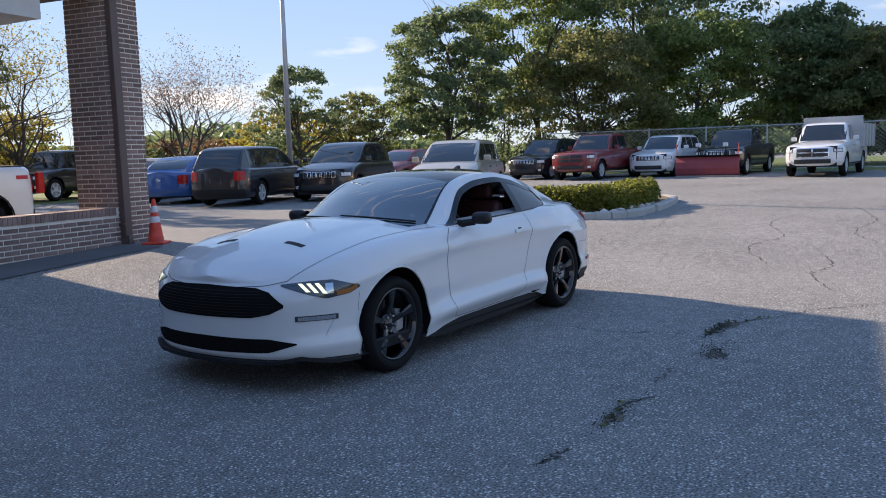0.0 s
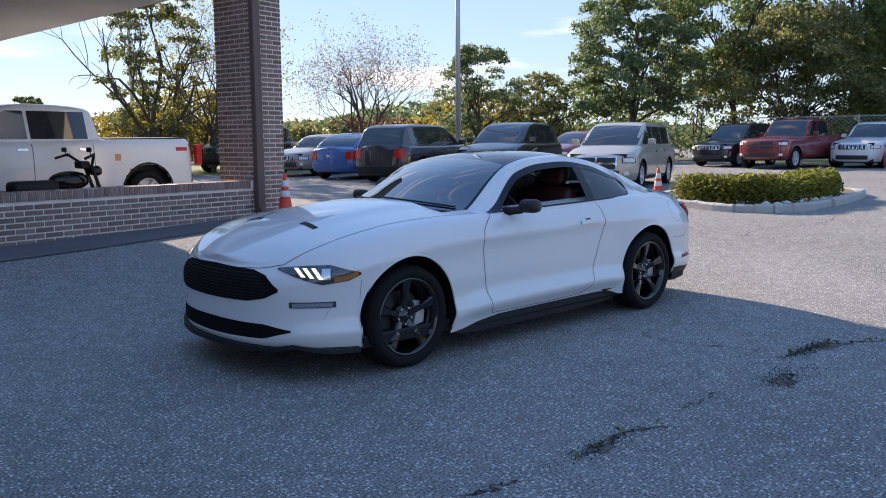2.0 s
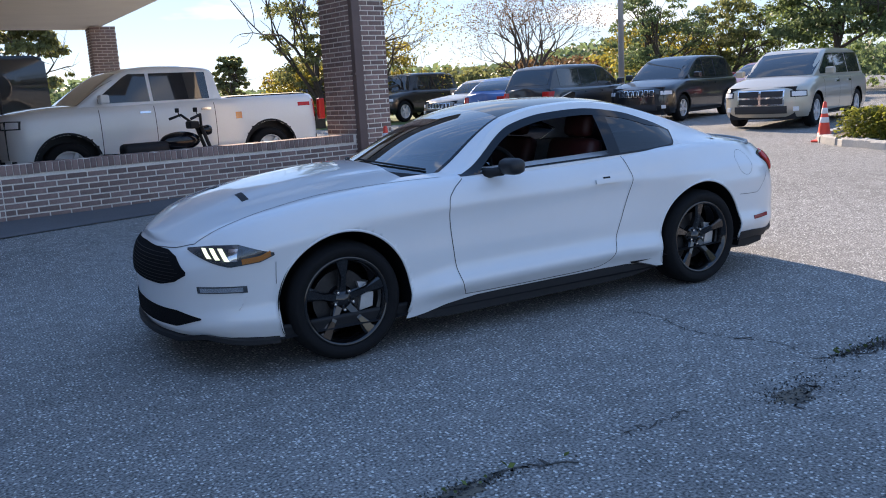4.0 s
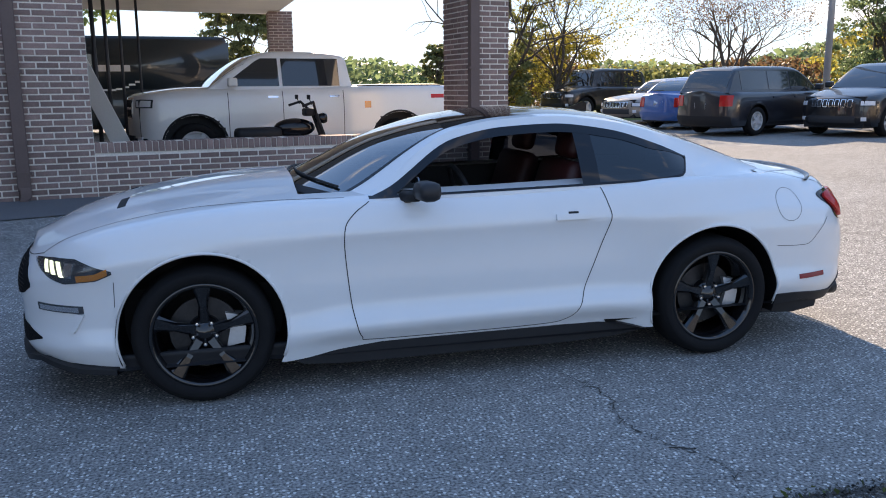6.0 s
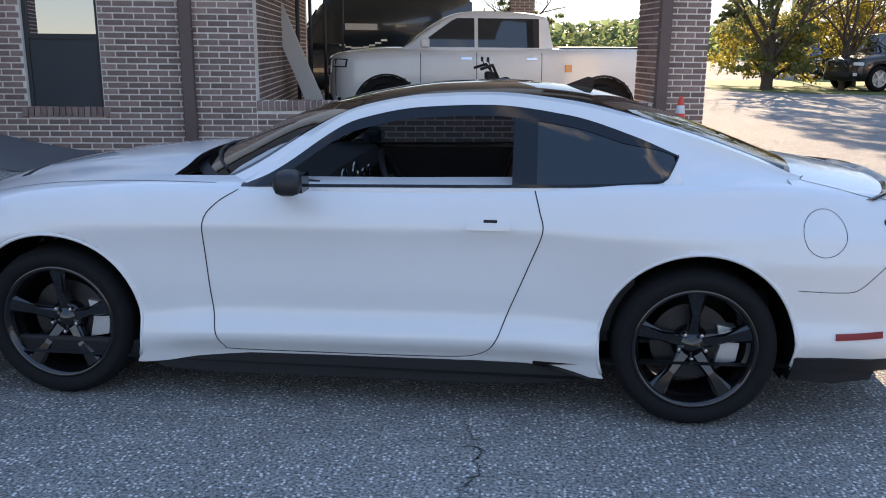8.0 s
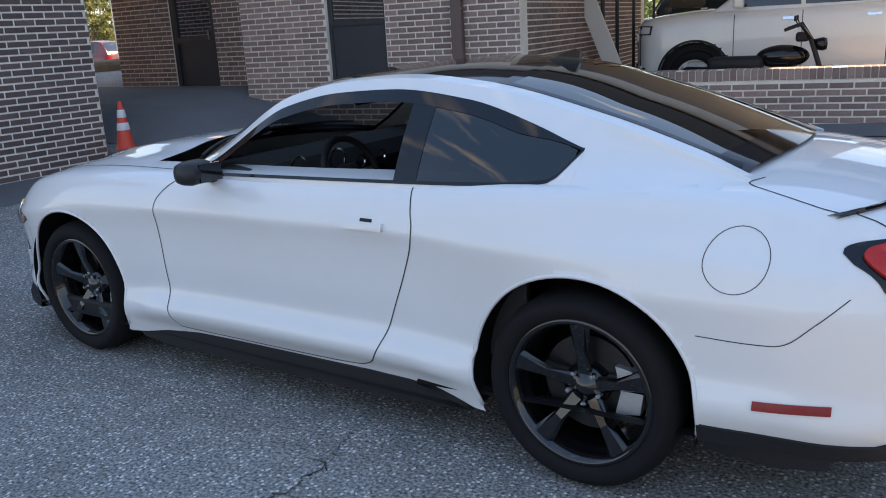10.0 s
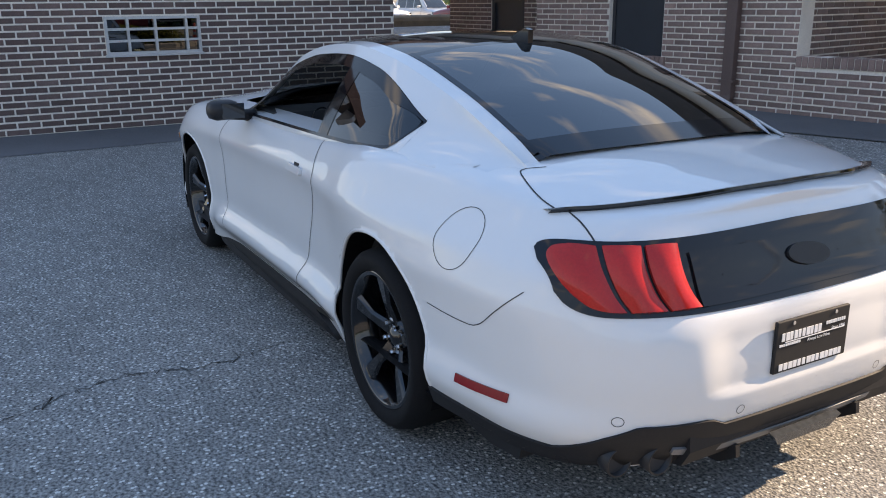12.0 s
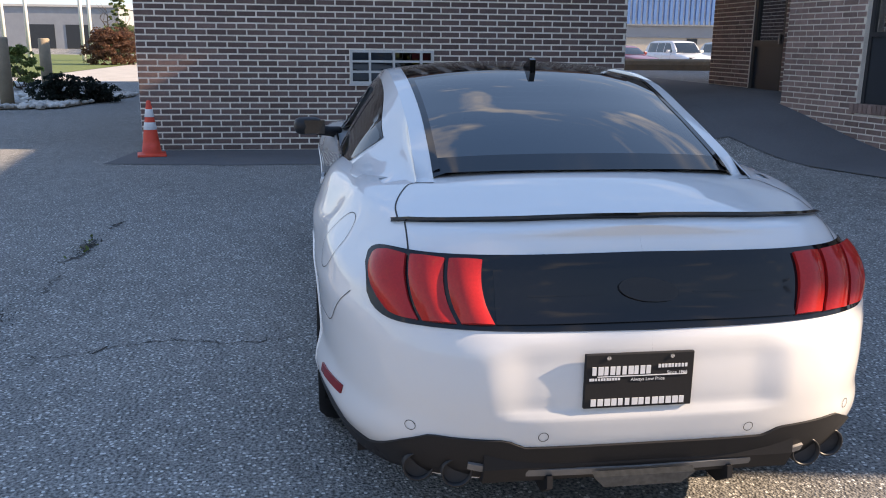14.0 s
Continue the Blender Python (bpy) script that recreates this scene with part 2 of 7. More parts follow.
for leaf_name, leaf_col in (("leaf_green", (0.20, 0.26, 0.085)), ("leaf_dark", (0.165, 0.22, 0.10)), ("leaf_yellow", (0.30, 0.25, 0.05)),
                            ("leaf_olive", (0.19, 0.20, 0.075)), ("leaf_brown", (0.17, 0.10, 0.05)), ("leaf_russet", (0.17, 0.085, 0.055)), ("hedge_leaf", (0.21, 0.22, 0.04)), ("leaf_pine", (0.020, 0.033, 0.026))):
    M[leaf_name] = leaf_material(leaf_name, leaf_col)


# ---- building helpers ----
def mesh_of(name, verts, faces, smooth=False):
    me = bpy.data.meshes.new(name)
    me.from_pydata([tuple(map(float, v)) for v in verts], [], [tuple(map(int, f)) for f in faces])
    if smooth:
        me.shade_smooth()
    return me


def put(name, me, material, parent=None, label=""):
    ob = new(name, me)
    if material is not None and not me.materials:
        me.materials.append(material)
    if parent is not None:
        ob.parent = parent
    if label:
        ob["label"] = label
    return ob


def part(name, bm, material, parent=None, label="", smooth=False):
    me = bpy.data.meshes.new(name)
    bm.to_mesh(me)
    bm.free()
    if smooth:
        me.shade_smooth()
    return put(name, me, material, parent, label)


def thing(name, label, category, group="", m=None, kind=""):
    ob = new(name)
    ob.empty_display_size = 0.1
    if m is not None:
        ob.matrix_world = m
    return tagged(ob, label, category, group, kind)


def box(bm, lo, hi, bevel=0.0, m=None):
    r = bmesh.ops.create_cube(bm, size=1.0)
    c, s = [(a + b) / 2 for a, b in zip(lo, hi)], [b - a for a, b in zip(lo, hi)]
    bmesh.ops.transform(bm, matrix=Matrix.Translation(c) @ Matrix.Diagonal((*s, 1)), verts=r["verts"])
    if bevel:
        es = {e for v in r["verts"] for e in v.link_edges}
        out = bmesh.ops.bevel(bm, geom=list(es), offset=bevel, segments=2, affect="EDGES", profile=0.5)
        vs = {v for f in out["faces"] for v in f.verts} | {v for v in r["verts"] if v.is_valid}
    else:
        vs = set(r["verts"])
    if m is not None:
        bmesh.ops.transform(bm, matrix=m, verts=list(vs))
    return bm


def boxed(name, lo, hi, material, parent=None, label="", bevel=0.0):
    return part(name, box(bmesh.new(), lo, hi, bevel), material, parent, label)


def tube(bm, pts, radii, sides=8, caps=True):
    """A tapered tube along points."""
    pts = [Vector(p) for p in pts]
    if not hasattr(radii, "__len__"):
        radii = [radii] * len(pts)
    rings = []
    ref = Vector((0.13, 0.31, 0.94))
    for i, p in enumerate(pts):
        d = (pts[min(i + 1, len(pts) - 1)] - pts[max(i - 1, 0)]).normalized()
        a = d.cross(ref)
        a = a.normalized() if a.length > 1e-4 else d.orthogonal().normalized()
        b = d.cross(a)
        rings.append([bm.verts.new(p + radii[i] * (a * math.cos(2 * math.pi * k / sides) + b * math.sin(2 * math.pi * k / sides))) for k in range(sides)])
    for r0, r1 in zip(rings, rings[1:]):
        for k in range(sides):
            bm.faces.new((r0[k], r0[(k + 1) % sides], r1[(k + 1) % sides], r1[k]))
    if caps:
        bm.faces.new(rings[0][::-1])
        bm.faces.new(rings[-1])
    return bm


def lathe(bm, prof, axis="y", sides=40, centre=(0, 0, 0), closed=False):
    """Turns a profile of (radius, along) about an axis."""
    rings = []
    for r, h in prof:
        ring = []
        for k in range(sides):
            a = 2 * math.pi * k / sides
            c, s = r * math.cos(a), r * math.sin(a)
            p = {"y": (c, h, s), "z": (c, s, h), "x": (h, c, s)}[axis]
            ring.append(bm.verts.new(Vector(p) + Vector(centre)))
        rings.append(ring)
    pairs = list(zip(rings, rings[1:])) + ([(rings[-1], rings[0])] if closed else [])
    for r0, r1 in pairs:
        for k in range(sides):
            bm.faces.new((r0[k], r0[(k + 1) % sides], r1[(k + 1) % sides], r1[k]))
    return bm


def prism(bm, poly, lo, hi, axis="y"):
    """An outline of (a, b) drawn out along an axis."""
    def at(a, b, h):
        return {"y": (a, h, b), "x": (h, a, b), "z": (a, b, h)}[axis]
    r0 = [bm.verts.new(at(a, b, lo)) for a, b in poly]
    r1 = [bm.verts.new(at(a, b, hi)) for a, b in poly]
    n = len(poly)
    for k in range(n):
        bm.faces.new((r0[k], r0[(k + 1) % n], r1[(k + 1) % n], r1[k]))
    bm.faces.new(r0[::-1])
    bm.faces.new(r1)
    bmesh.ops.recalc_face_normals(bm, faces=bm.faces)
    return bm


def curve_through(knots):
    """A smooth monotone cubic through (x, y) knots."""
    k = np.array(knots, float)
    x, y = k[:, 0], k[:, 1]
    h, d = np.diff(x), np.diff(y) / np.diff(x)
    g = np.zeros(len(x))
    g[0], g[-1] = d[0], d[-1]
    for i in range(1, len(x) - 1):
        if d[i - 1] * d[i] > 0:
            w1, w2 = 2 * h[i] + h[i - 1], h[i] + 2 * h[i - 1]
            g[i] = (w1 + w2) / (w1 / d[i - 1] + w2 / d[i])

    def f(q):
        q = np.clip(np.asarray(q, float), x[0], x[-1])
        i = np.clip(np.searchsorted(x, q) - 1, 0, len(x) - 2)
        t = (q - x[i]) / h[i]
        return ((1 + 2 * t) * (1 - t) ** 2 * y[i] + t * (1 - t) ** 2 * h[i] * g[i] + t * t * (3 - 2 * t) * y[i + 1] + t * t * (t - 1) * h[i] * g[i + 1])
    return f


def ease(a, b, q):
    """Smooth step from 0 at a to 1 at b."""
    t = np.clip((np.asarray(q, float) - a) / (b - a), 0, 1)
    return t * t * (3 - 2 * t)


def ground_z(x, y):
    """The lot rises gently beyond the car, up to the brick building, and as a ramp into the side lane."""
    x, y = np.asarray(x, float), np.asarray(y, float)
    p = np.maximum(0.8 * x + 0.6 * y - 2.6, 0)
    near = ease(-28, -23, x)
    apron = 0.17 * ease(3.2, 6.0, y) * (1 - ease(3, 9, x)) * near
    ramp = 0.58 * (1 - ease(-7.8, -4.4, x)) * ease(3.1, 4.6, y) * near
    return 0.45 * (1 - np.exp(-p * 0.0562)) + apron + ramp


# ---- ground ----
def graded(lo, hi, near_lo, near_hi, step):
    mid = np.arange(near_lo, near_hi + 1e-6, step)
    left = near_lo - np.geomspace(step, near_lo - lo, 16)[::-1]
    right = near_hi + np.geomspace(step, hi - near_hi, 16)
    return np.concatenate([left, mid, right])


gx, gy = graded(-900, 900, -28, 34, 0.5), graded(-900, 900, -12, 34, 0.25)
GX, GY = np.meshgrid(gx, gy)
GZ = ground_z(GX, GY)
gv = np.stack([GX.ravel(), GY.ravel(), GZ.ravel()], 1)
nx = len(gx)
gf = [(j * nx + i, j * nx + i + 1, (j + 1) * nx + i + 1, (j + 1) * nx + i) for j in range(len(gy) - 1) for i in range(nx - 1)]
tagged(put("ground", mesh_of("ground", gv, gf, True), M["asphalt"]), "weathered grey asphalt parking lot with worn aggregate", "ground", kind="structure")


def sheet(name, poly, material, label, lift=0.004, category="pavement", kind="structure", cell=1.0):
    """A flat layer on the ground, following its rise."""
    bm = bmesh.new()
    vs = [bm.verts.new((x, y, 0)) for x, y in poly]
    bm.faces.new(vs)
    xs, ys = [p[0] for p in poly], [p[1] for p in poly]
    for lo, hi, no in ((min(xs), max(xs), (1, 0, 0)), (min(ys), max(ys), (0, 1, 0))):
        q = math.floor(lo / cell) * cell + cell
        while q < hi:
            bmesh.ops.bisect_plane(bm, geom=bm.verts[:] + bm.edges[:] + bm.faces[:], plane_co=Vector(no) * q, plane_no=no)
            q += cell
    for v in bm.verts:
        v.co.z = float(ground_z(v.co.x, v.co.y)) + lift
    bmesh.ops.recalc_face_normals(bm, faces=bm.faces)
    for f in bm.faces:
        if f.normal.z < 0:
            f.normal_flip()
    return tagged(part(name, bm, material), label, category, kind=kind)


# ---- brick building with the long wall, covered lane and wing ----
NORTH = pose(0, 6.85, 0, 0, 0, math.degrees(math.atan(0.17)))
WING_X = -7.27
WIN_A = (-5.62, -4.70)
SILL, RAIL, HEAD, EAVE = 0.76, 1.62, 2.75, 3.2
WALL_W, WALL_E, PIL0, PIL1, PIL_D, PIL_H = -7.05, -2.80, 2.36, 3.06, 0.86, 4.34
LOW_TOP = 0.72

north = thing("wall_north", "dark red brick wall of a low commercial building", "wall", m=NORTH, kind="structure")
T = 0.30
for lo_x, hi_x in ((WALL_W, WIN_A[0]), (WIN_A[1], WALL_E)):
    boxed("masonry", (lo_x, 0.012, -0.15), (hi_x, T, EAVE), M["mortar_shaded"], north)
for w in (WIN_A,):
    boxed("masonry", (w[0], 0.012, -0.15), (w[1], T, SILL - .125), M["mortar_shaded"], north)
    boxed("masonry", (w[0], 0.012, HEAD), (w[1], T, EAVE), M["mortar_shaded"], north)
    boxed("lower_panel", (w[0] + .05, .10, SILL), (w[1] - .05, .14, RAIL), M["panel_dark"], north)
    for lo, hi in (((w[0], SILL), (w[0] + .05, HEAD)), ((w[1] - .05, SILL), (w[1], HEAD)), ((w[0] + .05, RAIL - .03), (w[1] - .05, RAIL + .03)), ((w[0] + .05, HEAD - .05), (w[1] - .05, HEAD))):
        boxed("window_frame", (lo[0], .08, lo[1]), (hi[0], .16, hi[1]), M["frame_dark"], north)
    boxed("window_pane", (w[0] + .05, .115, RAIL + .03), (w[1] - .05, .123, HEAD - .05), M["glass_window"], north)
    boxed("blind", (w[0] + .05, .20, RAIL), (w[1] - .05, .22, HEAD), M["soffit"], north)
boxed("masonry", (WALL_E - T, T, -0.15), (WALL_E - .012, 7.6, EAVE), M["mortar_shaded"], north)
boxed("masonry", (WALL_W + .012, T, -0.15), (WALL_W + T, 7.6, EAVE), M["mortar_shaded"], north)
boxed("masonry", (WALL_W, 7.6, -0.15), (WALL_E, 7.9, EAVE), M["mortar_shaded"], north)
# set-back west part of the front with a glazed door, and unseen blocks added to shade the lane
REC_Y, REC_W, REC_E, REC_0 = 6.45, -11.0, -6.9, 0.60
DOOR_W, DOOR_E, DOOR_H = -9.48, -8.42, 2.86
recess = thing("wall_recess", "shaded brick wall set back beside the lane", "wall", kind="structure")
for lo, hi in (((REC_W, -.1), (DOOR_W, 3.6)), ((DOOR_E, -.1), (REC_E, 3.6)), ((DOOR_W, DOOR_H), (DOOR_E, 3.6)), ((DOOR_W, -.1), (DOOR_E, REC_0 + .08))):
    boxed("masonry", (lo[0], REC_Y + .012, lo[1]), (hi[0], REC_Y + T, hi[1]), M["mortar_shaded"], recess)
boxed("masonry", (REC_W + .012, REC_Y + T, -.1), (REC_W + T, 10.2, 3.6), M["mortar_shaded"], recess)
door_1 = thing("door_1", "dark metal door with a tall upper glass panel", "door", kind="structure")
for lo, hi in (((DOOR_W, REC_0 + .08), (DOOR_W + .09, DOOR_H)), ((DOOR_E - .09, REC_0 + .08), (DOOR_E, DOOR_H)), ((DOOR_W + .09, DOOR_H - .08), (DOOR_E - .09, DOOR_H)), ((DOOR_W + .09, 1.46), (DOOR_E - .09, 1.56))):
    boxed("door_frame", (lo[0], REC_Y + .03, lo[1]), (hi[0], REC_Y + .12, hi[1]), M["frame_dark"], door_1)
boxed("lower_panel", (DOOR_W + .09, REC_Y + .06, REC_0 + .08), (DOOR_E - .09, REC_Y + .10, 1.46), M["panel_dark"], door_1)
boxed("door_glass", (DOOR_W + .09, REC_Y + .075, 1.56), (DOOR_E - .09, REC_Y + .085, DOOR_H - .08), M["glass_window"], door_1)
boxed("door_handle", (DOOR_E - .16, REC_Y + .0, 1.50), (DOOR_E - .13, REC_Y + .06, 1.66), M["steel"], door_1, "", .006)
boxed("blind", (DOOR_W + .09, REC_Y + .16, 1.5), (DOOR_E - .09, REC_Y + .18, DOOR_H), M["soffit"], door_1)
# Blocks hidden behind the front, added only to throw shade into the lane.
tagged(boxed("shade_block", (-16.0, 10.2, 0), (-9.0, 20.0, 6.5), M["mortar_shaded"]), "unseen tall block added to shade the lane", "wall", kind="structure")
tagged(boxed("shade_block", (-23.0, 15.0, 0), (-16.02, 22.0, 6.5), M["mortar_shaded"]), "unseen tall block added to shade the lane", "wall", kind="structure")
low = thing("low_wall", "low dark red brick wall with a soldier-course coping", "wall", m=NORTH, kind="structure")
boxed("masonry", (WALL_E, .012, -.15), (PIL0, T - .012, LOW_TOP), M["mortar_shaded"], low)
boxed("coping_bed", (WALL_E, .006, LOW_TOP), (PIL0, T - .006, LOW_TOP + .122), M["mortar_shaded"], low)
pillar = thing("brick_pillar", "square dark red brick pillar beside a brown downpipe", "pillar", m=NORTH, kind="structure")
boxed("masonry", (PIL0 + .012, .012, -.15), (PIL1 - .012, PIL_D - .012, PIL_H), M["mortar_shaded"], pillar)
far_pillar = thing("far_pillar", "slender brick pillar at the far side of the canopy", "pillar", kind="structure")
boxed("masonry", (.20, 19.2, 0), (.84, 19.9, 3.595), M["mortar_shaded"], far_pillar)

wing = thing("wall_west", "dark red brick wing with a small grilled window", "wall", kind="structure")
WW = (-0.49, 0.66, 0.905, 1.355)
WING0, WING1, WING_H = -3.30, 3.42, 4.0
for lo, hi in (((WING0, -0.1), (WW[0], WING_H)), ((WW[1], -0.1), (WING1, WING_H)), ((WW[0], -0.1), (WW[1], WW[2])), ((WW[0], WW[3]), (WW[1], WING_H))):
    boxed("masonry", (WING_X - T, lo[0], lo[1]), (WING_X - .012, hi[0], hi[1]), M["mortar"], wing)
# Unseen length of the wing, run west so its shadow covers the rock bed.
boxed("masonry", (-26.0, WING0 + .012, -.1), (WING_X - T, WING0 + T, WING_H), M["mortar"], wing)
boxed("masonry", (-26.0, WING1 - T, -.1), (WING_X - T, WING1 - .012, WING_H), M["mortar"], wing)
boxed("masonry", (-26.3, WING0, -.1), (-26.0, WING1, WING_H), M["mortar"], wing)
# Eave is out of sight; its overhang keeps grazing sun off the wing wall.
tagged(boxed("wing_roof", (-26.5, WING0 - .6, WING_H), (WING_X + .75, WING1 + .6, WING_H + .45), M["pipe_brown"]), "unseen brown roof edge overhanging and shading the brick wing", "roof", kind="structure")
# Unseen pale bars, added for the stripes that the car roof reflects.
brackets = thing("eave_brackets", "unseen white brackets under the wing eave, guessed from car roof reflections", "trim", kind="structure")
for k in range(17):
    y = WING0 - .4 + k * .46
    part("bracket", prism(bmesh.new(), [(WING_X - .002, WING_H - .70), (WING_X + .10, WING_H - .66), (WING_X + .66, WING_H - .20), (WING_X + .66, WING_H - .002), (WING_X - .002, WING_H - .002)], y, y + .13, "y"), M["reflective"], brackets)
window_1 = thing("window_1", "small grey aluminium window with dark grilled panes", "window", kind="structure")
fx0, fx1 = WING_X - .06, WING_X + .012
cols = [WW[0], WW[0] + .27, WW[0] + .60, WW[1] - .17, WW[1]]
for y in cols:
    y0 = min(max(y - .016, WW[0]), WW[1] - .032)
    boxed("window_frame", (fx0, y0, WW[2]), (fx1, y0 + .032, WW[3]), M["alu"], window_1)
for z in (WW[2], WW[2] + .145, WW[2] + .285, WW[3] - .032):
    boxed("window_bar", (fx0 + .004, WW[0] + .03, z), (fx1 - .004, WW[1] - .03, z + .03), M["alu"], window_1)
boxed("window_pane", (WING_X - .05, WW[0] + .02, WW[2] + .02), (WING_X - .044, WW[1] - .02, WW[3] - .02), M["glass_tint"], window_1)
boxed("window_back", (WING_X - .28, WW[0], WW[2]), (WING_X - .26, WW[1], WW[3]), M["interior"], window_1)
boxed("window_sill", (WING_X - .06, WW[0] - .02, WW[2] - .03), (WING_X + .03, WW[1] + .02, WW[2] - .001), M["alu"], window_1)

# canopy soffit over the lane, front fascia, and unseen high roofs set to shade the yard
def roof_piece(name, bm, material, label):
    bmesh.ops.transform(bm, matrix=NORTH, verts=bm.verts)
    tagged(part(name, bm, material), label, "roof", kind="structure")


bm = prism(bmesh.new(), [(-13.0, .31), (1.20, .31), (2.72, 13.3), (-13.0, 13.3)], 3.60, 3.745, "z")
bmesh.ops.transform(bm, matrix=NORTH, verts=bm.verts)
tagged(part("canopy_soffit", bm, M["soffit"]), "pale flat canopy soffit over the covered lane", "ceiling", kind="structure")
roof_piece("fascia", box(bmesh.new(), (-11.4, .04, 3.60), (1.20, .30, 4.345)), M["fascia"], "pale boxed fascia over the lane opening")
roof_piece("fascia", box(bmesh.new(), (1.202, .04, 4.05), (PIL0 - .002, .30, 4.345)), M["fascia"], "pale boxed fascia over the lane opening")
# Roof edge out of sight, sized and tilted to place the yard's shadow edge.
mansard = prism(bmesh.new(), [(-.36, 4.35), (1.1, 4.35), (1.1, 5.67), (.35, 5.67)], -11.4, 3.45, "x")
for vert in mansard.verts:
    if vert.co.z > 5:
        vert.co.z += .046 * (max(vert.co.x, -3.0) + .5)
roof_piece("shade_roof_edge", mansard, M["roofing"], "unseen high roof edge sized to cast the yard shadow")
# Unseen mass added to stop sun coming through beside the soffit.
roof_piece("shade_roof", box(bmesh.new(), (-11.4, 1.102, 4.40), (3.45, 4.6, 5.57)), M["roofing"], "unseen roof mass added to block sun over the lane opening")
tagged(part("upper_wall", box(bmesh.new(), (WALL_W, .0, EAVE), (WALL_E, T, 3.595), 0, NORTH), M["mortar_shaded"]), "pale wall head under the eave", "wall", kind="structure")


# ---- the white coupe ----
def pchip_surface_body(B, ns, nv, nt, smooth=6):
    """A closed car body from its plan, side and section curves: a grid from the left sill over the top to the right sill."""
    s = np.linspace(0, 1, ns)
    S = (1 - np.cos(np.pi * s)) / 2
    S = 0.75 * S + 0.25 * s * 1.0 if B.get("even") else S
    rows = []
    zf0, zf1 = B["z0"](B["front"]), B["z1"](B["front"])
    zr0, zr1 = B["z0"](B["rear"]), B["z1"](B["rear"])
    for v in np.linspace(0, 1, nv):
        xf, xr = B["xf"](zf0 + (zf1 - zf0) * v), B["xr"](zr0 + (zr1 - zr0) * v)
        x = xf + (xr - xf) * S
        z = B["z0"](x) + (B["z1"](x) - B["z0"](x)) * v
        uf = np.clip((B["xa"] - x) / (B["xa"] - xf), 0, 1)
        ur = np.clip((x - B["xb"]) / (xr - B["xb"]), 0, 1)
        y = B["w"](x) * B["prof"](v) * (1 - uf ** 4) ** B["qf"] * (1 - ur ** 4) ** B["qr"]
        if "relief" in B:
            y = y + B["relief"](x, z)
        rows.append(np.stack([x, -y, z], 1))
    edge = rows[-1]
    for f in np.linspace(1, 0, nt + 1)[1:]:
        x = edge[:, 0]
        z = edge[:, 2] + (np.maximum(B["zc"](x), edge[:, 2]) - edge[:, 2]) * (1 - f ** B["pw"])
        ya = np.abs(edge[:, 1] * f)
        if "hood" in B:
            k = np.clip((-0.55 - x) / 0.15, 0, 1) * np.clip((x + 2.2) / 0.5, 0, 1)
            z = z + B["hood"] * k / (1 + np.exp((ya - (0.40 + 0.10 * (x + 1.4))) / 0.014))
        rows.append(np.stack([x, edge[:, 1] * f, z], 1))
    G = np.array(rows)
    for _ in range(smooth):
        H = G.copy()
        H[1:-1, :, 1:] = 0.5 * G[1:-1, :, 1:] + 0.25 * (G[:-2, :, 1:] + G[2:, :, 1:])
        H[-1, :, 2] = 0.5 * G[-1, :, 2] + 0.5 * G[-2, :, 2]
        G = H
    R = G[::-1][1:].copy()
    R[:, :, 1] *= -1
    return np.concatenate([G, R], 0)


def coupe_relief(x, z):
    """Creases and hollows of the coupe's flanks: shoulder line, rocker step, tucked rear haunch."""
    x, z = np.asarray(x, float), np.asarray(z, float)
    d = (.800 + .012 * (x + .7)) - z
    line = ease(-1.75, -1.2, x) * (1 - ease(.55, 1.05, x))
    cut = -.017 * np.clip(d / .035, 0, 1) * (1 - ease(.05, .30, d)) * line
    e = (.405 + .015 * x) - z
    rocker = ease(-.95, -.72, x) * (1 - ease(.86, 1.02, x))
    step = .024 * np.clip(e / .055, 0, 1) * (1 - ease(.09, .17, e)) * rocker
    haunch = -.36 * np.clip(z - .70, 0, .2) * ease(1.0, 1.65, x) * (1 - ease(2.0, 2.3, x))
    return cut + step + haunch


def grid_faces(nr, nc):
    return [(j * nc + i, j * nc + i + 1, (j + 1) * nc + i + 1, (j + 1) * nc + i) for j in range(nr - 1) for i in range(nc - 1)]


